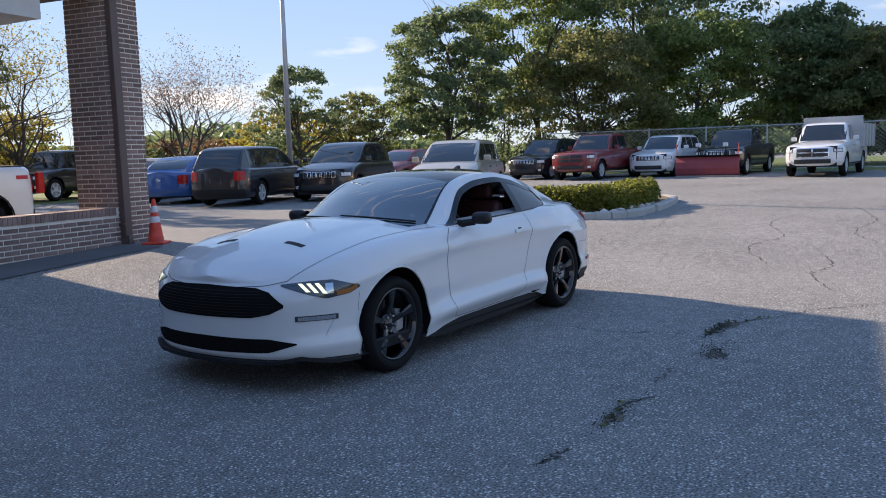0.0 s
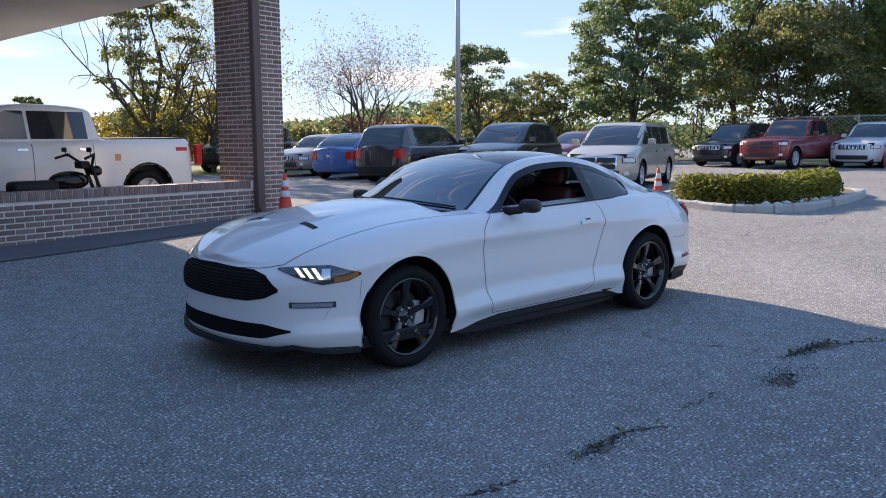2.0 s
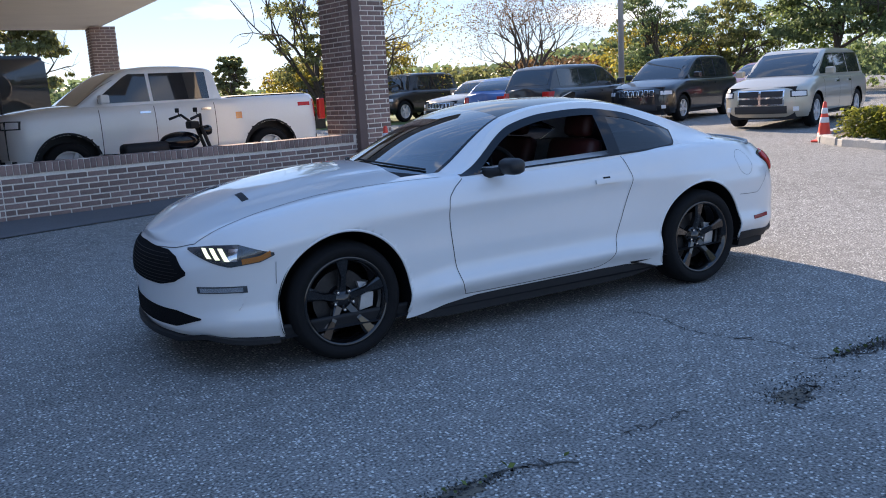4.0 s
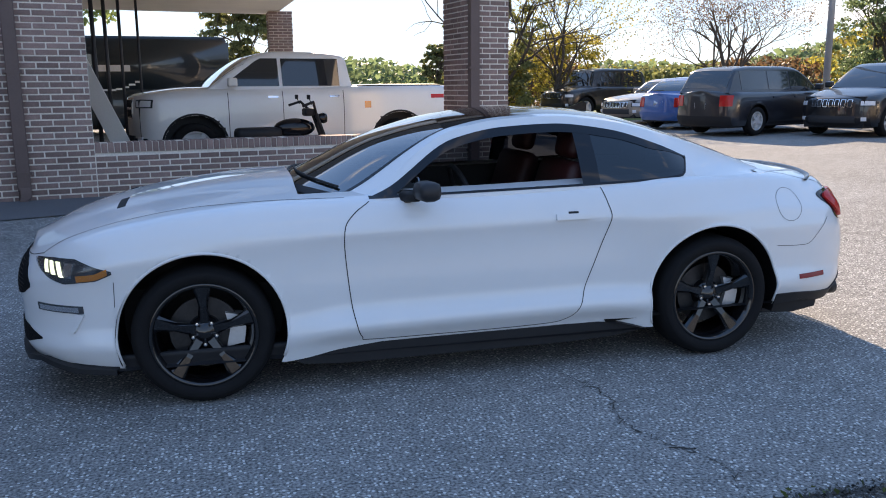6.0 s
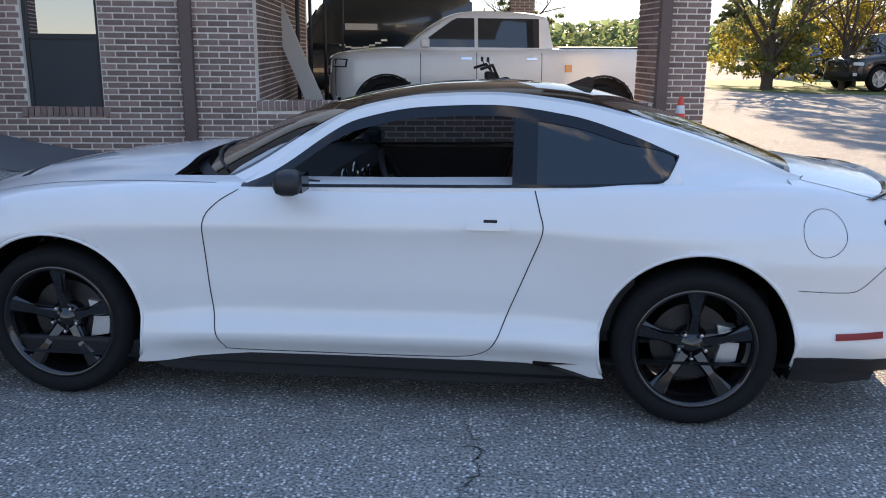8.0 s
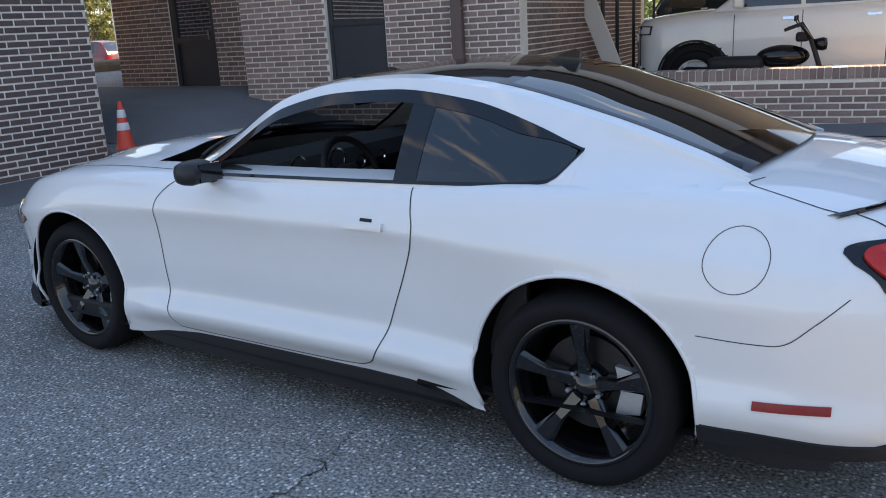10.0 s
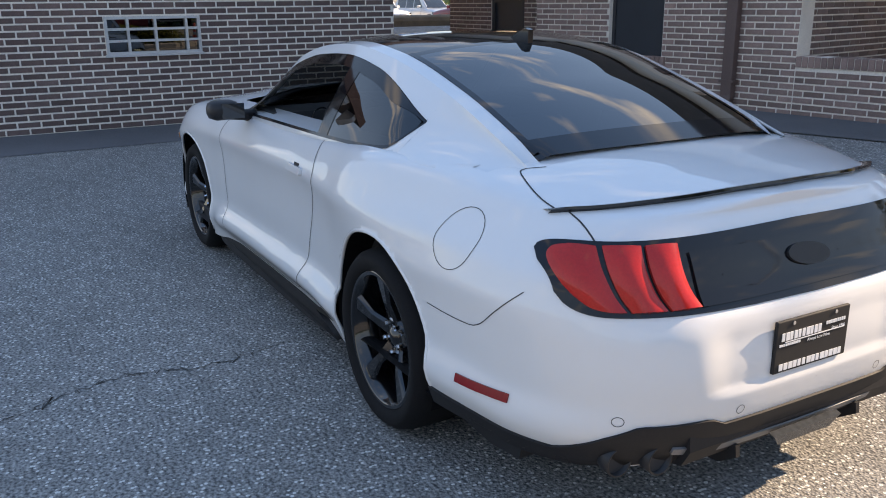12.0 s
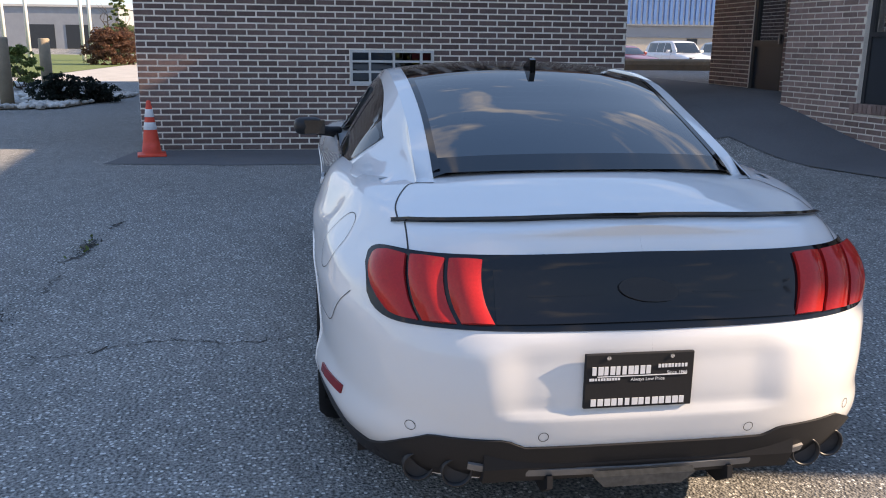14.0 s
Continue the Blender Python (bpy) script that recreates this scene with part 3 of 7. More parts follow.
class Skin:
    """The outer surface of a body, onto which panels, lamps and gaps are laid."""

    def __init__(self, verts, faces):
        from mathutils.bvhtree import BVHTree
        self.tree = BVHTree.FromPolygons([tuple(map(float, v)) for v in verts], faces)

    def hit(self, a, b, way):
        """Along the horizontal way: a is sideways, b is height. For way 'z': a is x, b is y, from above."""
        a, b = float(a), float(b)
        if way == "zy":
            a, b, way = b, a, "z"
        if way == "z":
            o, d = Vector((a, b, 3)), Vector((0, 0, -1))
        else:
            d = Vector((way[0], way[1], 0)).normalized()
            o = -4 * d + a * Vector((-d.y, d.x, 0)) + Vector((0, 0, b))
        p, n, _, _ = self.tree.ray_cast(o, d)
        if p is None:
            return None, None
        return p, (n if n.dot(d) < 0 else -n)

    def patch(self, name, u_range, low, high, way, material, parent, lift=0.004, depth=0.02, nu=24, nv=8, label="", push=None, skew=0.0, bow=0.0):
        """A panel between two curves, lifted off the skin, with edges that go down into it."""
        P, N = [], []
        for u in np.linspace(*u_range, nu):
            l0, h0 = low(u), high(u)
            for k in range(nv):
                b = l0 + (h0 - l0) * k / (nv - 1)
                f = k / (nv - 1)
                p, n = self.hit(u + skew * (1 - f) + bow * 4 * f * (1 - f), b, way)
                if p is None:
                    p, n = (P[-1] - N[-1] * lift, N[-1]) if P else (Vector((0, 0, -5)), Vector((0, 0, 1)))
                e = lift
                if push:
                    e += push((u - u_range[0]) / (u_range[1] - u_range[0]), k / (nv - 1))
                P.append(p + n * e)
                N.append(n)
        F = [(i * nv + k, (i + 1) * nv + k, (i + 1) * nv + k + 1, i * nv + k + 1) for i in range(nu - 1) for k in range(nv - 1)]
        rim = [k for k in range(nv)] + [i * nv + nv - 1 for i in range(1, nu)] + [(nu - 1) * nv + k for k in range(nv - 2, -1, -1)] + [i * nv for i in range(nu - 2, 0, -1)]
        c, m = len(P), len(rim)
        P += [P[i] for i in rim]
        P += [P[i] - N[i] * depth for i in rim]
        F += [(c + i, c + m + i, c + m + (i + 1) % m, c + (i + 1) % m) for i in range(m)]
        return put(name, mesh_of(name, P, F, True), material, parent, label)

    def gap(self, name, pts, way, parent, width=0.005, material=None, lift=0.0012):
        """A thin shut line along points."""
        dense = []
        for (a0, b0), (a1, b1) in zip(pts, pts[1:]):
            n = max(2, int(math.hypot(a1 - a0, b1 - b0) / 0.025))
            dense += [(a0 + (a1 - a0) * k / n, b0 + (b1 - b0) * k / n) for k in range(n)]
        dense.append(pts[-1])
        hits = [h for h in (self.hit(a, b, way) for a, b in dense) if h[0] is not None]
        V, F = [], []
        for i, (p, n) in enumerate(hits):
            t = (hits[min(i + 1, len(hits) - 1)][0] - hits[max(i - 1, 0)][0])
            c = t.cross(n)
            c = c.normalized() * width / 2 if c.length > 1e-6 else Vector((0, 0, width / 2))
            V += [p + n * lift + c, p + n * lift - c]
        F = [(2 * i, 2 * i + 1, 2 * i + 3, 2 * i + 2) for i in range(len(hits) - 1)]
        return put(name, mesh_of(name, V, F), material or M["seam"], parent)


def smooth_path(pts, n=6):
    """Catmull-Rom through points of any size."""
    p = [np.array(q, float) for q in pts]
    p = [2 * p[0] - p[1]] + p + [2 * p[-1] - p[-2]]
    out = []
    for i in range(1, len(p) - 2):
        for k in range(n):
            t = k / n
            out.append(0.5 * (2 * p[i] + (p[i + 1] - p[i - 1]) * t + (2 * p[i - 1] - 5 * p[i] + 4 * p[i + 1] - p[i + 2]) * t * t + (3 * p[i] - p[i - 1] - 3 * p[i + 1] + p[i + 2]) * t ** 3))
    out.append(p[-2])
    return [tuple(q) for q in out]


def cut_arches(G, centres, radius, rows, cell=0.016):
    """Opens round wheel arches in the side rows of a body grid and returns the kept faces."""
    nr, nc = G.shape[:2]
    side = np.zeros((nr, nc), bool)
    side[:rows] = True
    side[nr - rows:] = True
    inside = np.zeros((nr, nc), bool)
    for cx, cz in centres:
        dx, dz = G[:, :, 0] - cx, G[:, :, 2] - cz
        r = np.hypot(dx, dz) + 1e-9
        near = side & (np.abs(r - radius) < cell)
        G[near, 0] = cx + (dx / r * radius)[near]
        G[near, 2] = cz + (dz / r * radius)[near]
        r = np.where(near, radius, r)
        inside |= side & (r < radius - 1e-4)
    flat = inside.ravel()
    return [f for f in grid_faces(nr, nc) if not any(flat[i] for i in f)]


def wheel(parent, x, y, side, radius=0.335, rim=0.250, width=0.25, spokes=5, spoke_mat=None, name="wheel"):
    """A tyre on a five-spoke rim with nuts, brake disc and calliper; side is -1 for the left of the car."""
    hub = new(name)
    hub.parent = parent
    hub.location = (x, y, radius)
    hub.rotation_euler = (0, 0, 0 if side < 0 else math.pi)
    w = width / 2
    prof = [(rim, -w * 0.80), (rim + 0.012, -w * 0.94), (rim + 0.05, -w), (radius - 0.028, -w * 0.96), (radius - 0.008, -w * 0.78), (radius, -w * 0.5), (radius, w * 0.5), (radius - 0.008, w * 0.8), (radius - 0.03, w), (rim, w * 0.8)]
    part("tyre", lathe(bmesh.new(), prof, sides=56), M["rubber"], hub, smooth=True)
    bm = lathe(bmesh.new(), [(rim + 0.004, -w * 0.86), (rim - 0.004, -w * 0.9), (rim - 0.014, -w * 0.84), (rim - 0.03, -w * 0.5), (rim - 0.045, 0.0), (rim - 0.035, w * 0.8)], sides=56)
    sm = spoke_mat or M["wheel_black"]
    part("rim", bm, sm, hub, smooth=True)
    for k in range(spokes):
        bm = bmesh.new()
        a = 2 * math.pi * k / spokes + math.pi / 2
        m = Matrix.Rotation(-a, 4, "Y")
        r0, r1 = 0.035, rim - 0.012
        for lo, hi, h0, h1, d0, d1 in ((r0, r1, 0.025, 0.034, -0.045, -0.098),):
            vs = []
            for r, h, d in ((lo, h0 * 1.25, d0), ((lo + hi) / 2, h0 * 0.85, (d0 + d1) / 2 - 0.008), (hi, h1 * 1.25, d1)):
                vs.append([bm.verts.new(m @ Vector((r, dd, hh))) for hh, dd in ((-h, d + 0.012), (-h * 0.62, d), (h * 0.62, d), (h, d + 0.012), (h * 0.8, d + 0.05), (-h * 0.8, d + 0.05))])
            for q0, q1 in zip(vs, vs[1:]):
                for i in range(6):
                    bm.faces.new((q0[i], q0[(i + 1) % 6], q1[(i + 1) % 6], q1[i]))
        bmesh.ops.recalc_face_normals(bm, faces=bm.faces)
        part("spoke", bm, sm, hub)
    part("hub_cap", lathe(bmesh.new(), [(0.0001, -0.062), (0.028, -0.060), (0.034, -0.052), (0.075, -0.042), (0.08, 0.0)], sides=28), sm, hub, smooth=True)
    for k in range(5):
        bm = bmesh.new()
        a = 2 * math.pi * (k + 0.5) / 5 + math.pi / 2
        lathe(bm, [(0.0001, -0.066), (0.008, -0.065), (0.0105, -0.058), (0.0105, -0.03)], sides=6, centre=(0.057 * math.cos(a), 0, 0.057 * math.sin(a)))
        part("lug_nut", bm, M["chrome"], hub)
    part("brake_disc", lathe(bmesh.new(), [(0.08, 0.0), (0.165, 0.0), (0.165, 0.02), (0.08, 0.02)], sides=40), M["disc"], hub, smooth=False)
    bm = prism(bmesh.new(), [(0.10, -0.085), (0.185, -0.07), (0.195, 0.0), (0.185, 0.07), (0.10, 0.085), (0.12, 0.0)], -0.028, 0.05, "y")
    part("calliper", bm, M["alu"], hub)
    return hub


def coupe():
    car = thing("car", "white two-door sports coupe with black roof and black wheels", "car")
    z1 = curve_through([(-2.33, .700), (-2.15, .715), (-1.95, .792), (-1.7, .862), (-1.36, .915), (-.9, .938), (-.55, .942), (0, .945), (.6, .962), (1.2, .985), (1.6, .985), (1.9, .962), (2.15, .935), (2.35, .925)])
    B = dict(
        hood=0.016, front=-2.30, rear=2.3, xa=-1.0, xb=0.9, qf=0.43, qr=0.245, pw=2.3, relief=coupe_relief,
        z0=curve_through([(-2.33, .215), (-1.9, .205), (-1.0, .172), (-.90, .180), (-.68, .214), (0, .222), (.66, .222), (.9, .192), (1.0, .185), (1.45, .200), (1.76, .262), (1.95, .262), (2.1, .242), (2.47, .225)]),
        z1=z1,
        zc=curve_through([(-2.33, .700), (-2.2, .752), (-2.0, .842), (-1.7, .922), (-1.3, .985), (-.95, 1.015), (-.6, 1.02), (1.4, 1.05), (1.84, 1.035), (2.1, 1.0), (2.27, .965), (2.4, .93)]),
        xf=curve_through([(.19, -2.250), (.26, -2.285), (.40, -2.285), (.52, -2.292), (.62, -2.272), (.70, -2.215)]),
        xr=curve_through([(.18, 2.36), (.30, 2.43), (.40, 2.465), (.52, 2.478), (.62, 2.468), (.68, 2.445), (.74, 2.405), (.84, 2.36), (.93, 2.305)]),
        w=curve_through([(-2.33, .955), (-1.8, .958), (-1.36, .958), (-.85, .936), (-.2, .918), (.4, .915), (.85, .926), (1.36, .962), (1.8, .962), (2.48, .962)]),
        prof=curve_through([(0, .950), (.08, .968), (.16, .990), (.21, .984), (.31, .962), (.5, .966), (.68, .980), (.775, .990), (.81, .976), (.9, .948), (1, .895)]),
    )
    NV, NT, NS = 50, 22, 400
    G = pchip_surface_body(B, NS, NV, NT, 2)
    dent = ease(2.20, 2.30, G[:, :, 0]) * (1 - ease(.31, .45, np.abs(G[:, :, 1] + .02))) * ease(.448, .476, G[:, :, 2]) * (1 - ease(.60, .68, G[:, :, 2]))
    G[:, :, 0] -= .014 * dent
    nr, nc = G.shape[:2]
    skin = Skin(G.reshape(-1, 3), grid_faces(nr, nc))
    faces = cut_arches(G, [(-1.36, .345), (1.36, .345)], 0.392, NV - 2, 0.0125)
    flat = G.reshape(-1, 3)
    open_top = (flat[:, 0] > -.88) & (flat[:, 0] < 1.74) & (np.abs(flat[:, 1]) < .70) & (flat[:, 2] > .85)
    faces = [f for f in faces if not all(open_top[i] for i in f)]
    put("body", mesh_of("body", flat, faces, True), M["white_paint"], car, "white painted body shell")
    # wheel wells and underside
    for cx in (-1.36, 1.36):
        for sg in (-1, 1):
            bm = lathe(bmesh.new(), [(0.390, 0.50), (0.397, 0.90)] if sg > 0 else [(0.397, -0.90), (0.390, -0.50)], sides=48, centre=(cx, 0, .345))
            bmesh.ops.bisect_plane(bm, geom=bm.verts[:] + bm.edges[:] + bm.faces[:], plane_co=(0, 0, .22), plane_no=(0, 0, -1), clear_outer=True)
            part("wheel_well", bm, M["matt_black"], car)
            arc = [(cx + 0.394 * math.cos(a), .345 + 0.394 * math.sin(a)) for a in np.linspace(-0.35, math.pi + 0.35, 44)]
            pts = []
            for x, z in arc:
                p, n = skin.hit(x if sg > 0 else -x, z, (0, -sg))
                if p is not None:
                    pts.append(Vector((float(x), p.y - sg * 0.004, float(z))))
            part("arch_lip", tube(bmesh.new(), pts, 0.008, 8), M["white_paint"], car, smooth=True)
    boxed("underbody", (-1.85, -0.55, 0.17), (2.05, 0.55, 0.5), M["black_plastic"], car)
    boxed("axle_cover", (-0.95, -0.84, 0.19), (0.95, 0.84, 0.40), M["black_plastic"], car)
    for sg in (-1, 1):
        bm = prism(bmesh.new(), [(-.97, .190), (-.68, .232), (.68, .238), (.97, .200), (.94, .178), (.75, .152), (.5, .142), (-.7, .136), (-.9, .150)][::-1], *sorted((sg * .80, sg * .884)), "y")
        part("side_skirt", bm, M["black_plastic"], car)
        wheel(car, -1.36, sg * 0.785, sg)
        wheel(car, 1.36, sg * 0.80, sg)
    # greenhouse
    xs_side = curve_through([(0, -.62), (.10, -.50), (.30, -.06), (.42, .22), (.62, .82), (.80, 1.30), (1, 1.80)])
    xs_mid = curve_through([(0, -.98), (.10, -.78), (.30, -.02), (.42, .26), (.62, .86), (.80, 1.34), (1, 1.88)])
    zc = curve_through([(-.98, .965), (-.78, 1.055), (-.4, 1.225), (-.02, 1.325), (.26, 1.362), (.55, 1.372), (.86, 1.350), (1.34, 1.225), (1.88, 1.030)])
    zs = curve_through([(-.62, .925), (-.50, .985), (-.06, 1.262), (.22, 1.315), (.5, 1.328), (.82, 1.297), (1.30, 1.180), (1.80, 1.010)])
    ys = curve_through([(-.62, .765), (-.06, .608), (.22, .590), (.82, .586), (1.30, .575), (1.80, .585)])

    def top(u, f):
        a = abs(f)
        xm, xsd = xs_mid(u), xs_side(u)
        x = xm + (xsd - xm) * a * a
        z = zc(xm) + (zs(xsd) - zc(xm)) * a ** 2.4 - .035 * ease(.93, 1.0, u) * ease(.86, .95, a)
        return (float(x), float(ys(xsd) * f), float(z))

    def top_part(name, us, fs, material, label=""):
        V = [top(u, f) for u in us for f in fs]
        ob = put(name, mesh_of(name, V, grid_faces(len(us), len(fs)), True), material, car, label)
        return ob
    UW, UR = 0.285, 0.640
    RF = 0.90
    mid = np.linspace(-RF, RF, 25)
    top_part("windscreen", np.linspace(0.03, UW, 18), mid, M["glass_car"], "laminated windscreen")
    top_part("roof", np.linspace(UW, UR, 20), mid, M["black_gloss"], "gloss black roof panel")
    top_part("rear_window", np.linspace(UR + .016, 0.945, 20), mid * 0.985, M["glass_rear"], "sloping dark rear window")
    for sg in (-1, 1):
        top_part("roof_rail", np.linspace(0, 1, 60), np.linspace(sg * RF, sg * 1.0, 5), M["white_paint"])
    top_part("cowl", np.linspace(-0.0, 0.03, 4), mid, M["black_plastic"])
    # black band round the rear window
    top_part("window_band", np.linspace(0.945, 0.985, 4), mid, M["black_gloss"])
    top_part("window_band", np.linspace(UR, UR + .016, 3), mid, M["black_gloss"])
    for sg in (-1, 1):
        V = [tuple(np.array(top(u, f)) + np.array((0, 0, .002))) for u in np.linspace(UR, .975, 20) for f in np.linspace(sg * .86, sg * .90, 3)]
        put("window_band", mesh_of("window_band", V, grid_faces(20, 3), True), M["black_gloss"], car)
        V = [tuple(np.array(top(u, f)) + np.array((0, 0, .002))) for u in np.linspace(.03, UW, 20) for f in np.linspace(sg * .875, sg * .90, 3)]
        put("window_band", mesh_of("window_band", V, grid_faces(20, 3), True), M["black_gloss"], car)
    # side of the cabin
    belt_y = curve_through([(-.62, .825), (-.3, .822), (.6, .822), (1.2, .795), (1.8, .66)])
    belt_z = z1
    foot = curve_through([(1.0, .80), (1.3, .815), (1.6, .765), (1.8, .70)])

    def side_at(x, z, sg):
        zb, zt = belt_z(x) - 0.004, zs(x)
        k = np.clip((z - zb) / max(zt - zb, 1e-3), 0, 1)
        bow = ease(1.12, 1.5, x)
        flat_y = belt_y(x) + (ys(x) - belt_y(x)) * (0.72 * k + 0.28 * k * k)
        foot_y = ys(x) + (foot(x) - ys(x)) * (1 - k) ** 2.1
        y = flat_y + (foot_y - flat_y) * bow
        return (float(x), float(sg * y), float(z))
    win_lo = curve_through([(-.54, .945), (.0, .955), (.6, .968), (1.10, .985), (1.21, .998), (1.285, 1.088)])
    win_hi = curve_through([(-.54, .950), (-.45, .985), (-.06, 1.222), (.22, 1.276), (.5, 1.288), (.82, 1.252), (1.1, 1.170), (1.285, 1.094)])

    def strip(name, xs, lo, hi, material, sg, n=7, label="", out=0.0):
        V = []
        for x in xs:
            a, b = lo(x), hi(x)
            for k in range(n):
                p = side_at(x, a + (b - a) * k / (n - 1), sg)
                V.append((p[0], p[1] + sg * out, p[2]))
        return put(name, mesh_of(name, V, grid_faces(len(xs), n), True), material, car, label)
    for sg in (-1, 1):
        xa = np.linspace(-.54, 1.285, 70)
        strip("roof_rail", xa, win_hi, zs, M["white_paint"], sg)
        strip("quarter_panel", xa, lambda x: belt_z(x) - .03, win_lo, M["white_paint"], sg, 4)
        strip("quarter_panel", np.linspace(1.285, 1.80, 30), lambda x: belt_z(x) - .012, zs, M["white_paint"], sg, 16)
        strip("pillar_base", np.linspace(-.62, -.54, 6), lambda x: belt_z(x) - .02, zs, M["white_paint"], sg, 4)
        if sg > 0:
            strip("door_window", np.linspace(-.50, .62, 40), lambda x: win_lo(x) + .004, lambda x: win_hi(x) - .012, M["glass_dark"], sg, 8, "clear door glass", 0.0)
        strip("quarter_window", np.linspace(.69, 1.265, 24), lambda x: win_lo(x) + .010, lambda x: win_hi(x) - .012, M["glass_tint"], sg, 8, "dark tinted quarter glass")
        strip("window_trim", np.linspace(.60, .70, 5), win_lo, win_hi, M["black_gloss"], sg, 8, out=.002)
        strip("window_trim", xa, win_lo, lambda x: win_lo(x) + .012, M["black_gloss"], sg, 3, out=.003)
        strip("window_trim", xa, lambda x: max(win_lo(x), win_hi(x) - .036 * float(1 - ease(1.02, 1.26, x)) - .008), win_hi, M["black_gloss"], sg, 3, out=.003)
        strip("window_trim", np.linspace(-.54, -.40, 8), win_lo, win_hi, M["black_gloss"], sg, 5, out=.002)
    # shut lines
    left, right = (0, 1), (0, -1)
    for way, sx in ((left, -1), (right, 1)):
        q = lambda pts: [(sx * x, z) for x, z in pts]
        door = smooth_path([(-.545, .935), (-.63, .88), (-.68, .80), (-.672, .6), (-.645, .38), (-.61, .275), (-.54, .252), (0, .248), (.36, .254), (.48, .275), (.548, .34), (.615, .5), (.675, .65), (.728, .80), (.715, .88), (.692, .965)], 5)
        skin.gap("door_gap", q(door), way, car)
        ring = [(1.835 + .088 * math.cos(a), .822 + .088 * math.sin(a)) for a in np.linspace(0, 2 * math.pi, 33)]
        skin.gap("fuel_door_gap", q(ring), way, car, 0.0024)
        skin.gap("bumper_gap", q(smooth_path([(1.74, .60), (1.9, .592), (1.98, .60), (2.05, .66), (2.13, .735)], 5)), way, car, 0.003)
        skin.gap("fender_gap", q([(-1.745, .62), (-1.75, .50)]), way, car, 0.003)
        # handle
        skin.patch("door_handle", (sx * .42, sx * .60) if sx > 0 else (-.60, -.42), lambda u: .806, lambda u: .832, way, M["white_paint"], car, .014, .02, 10, 4)
        # Black sliver painted for the small shadow beside the handle.
        skin.patch("handle_cup", (sx * .49, sx * .545) if sx > 0 else (-.545, -.49), lambda u: .833, lambda u: .845, way, M["black_plastic"], car, .003, .004, 6, 3)
        skin.patch("side_reflector", (1.905, 2.105) if sx > 0 else (-2.105, -1.905), lambda u: .398, lambda u: .424, way, M["reflector_red"], car, .006, .01, 10, 3)
    return car, skin, B, G, top





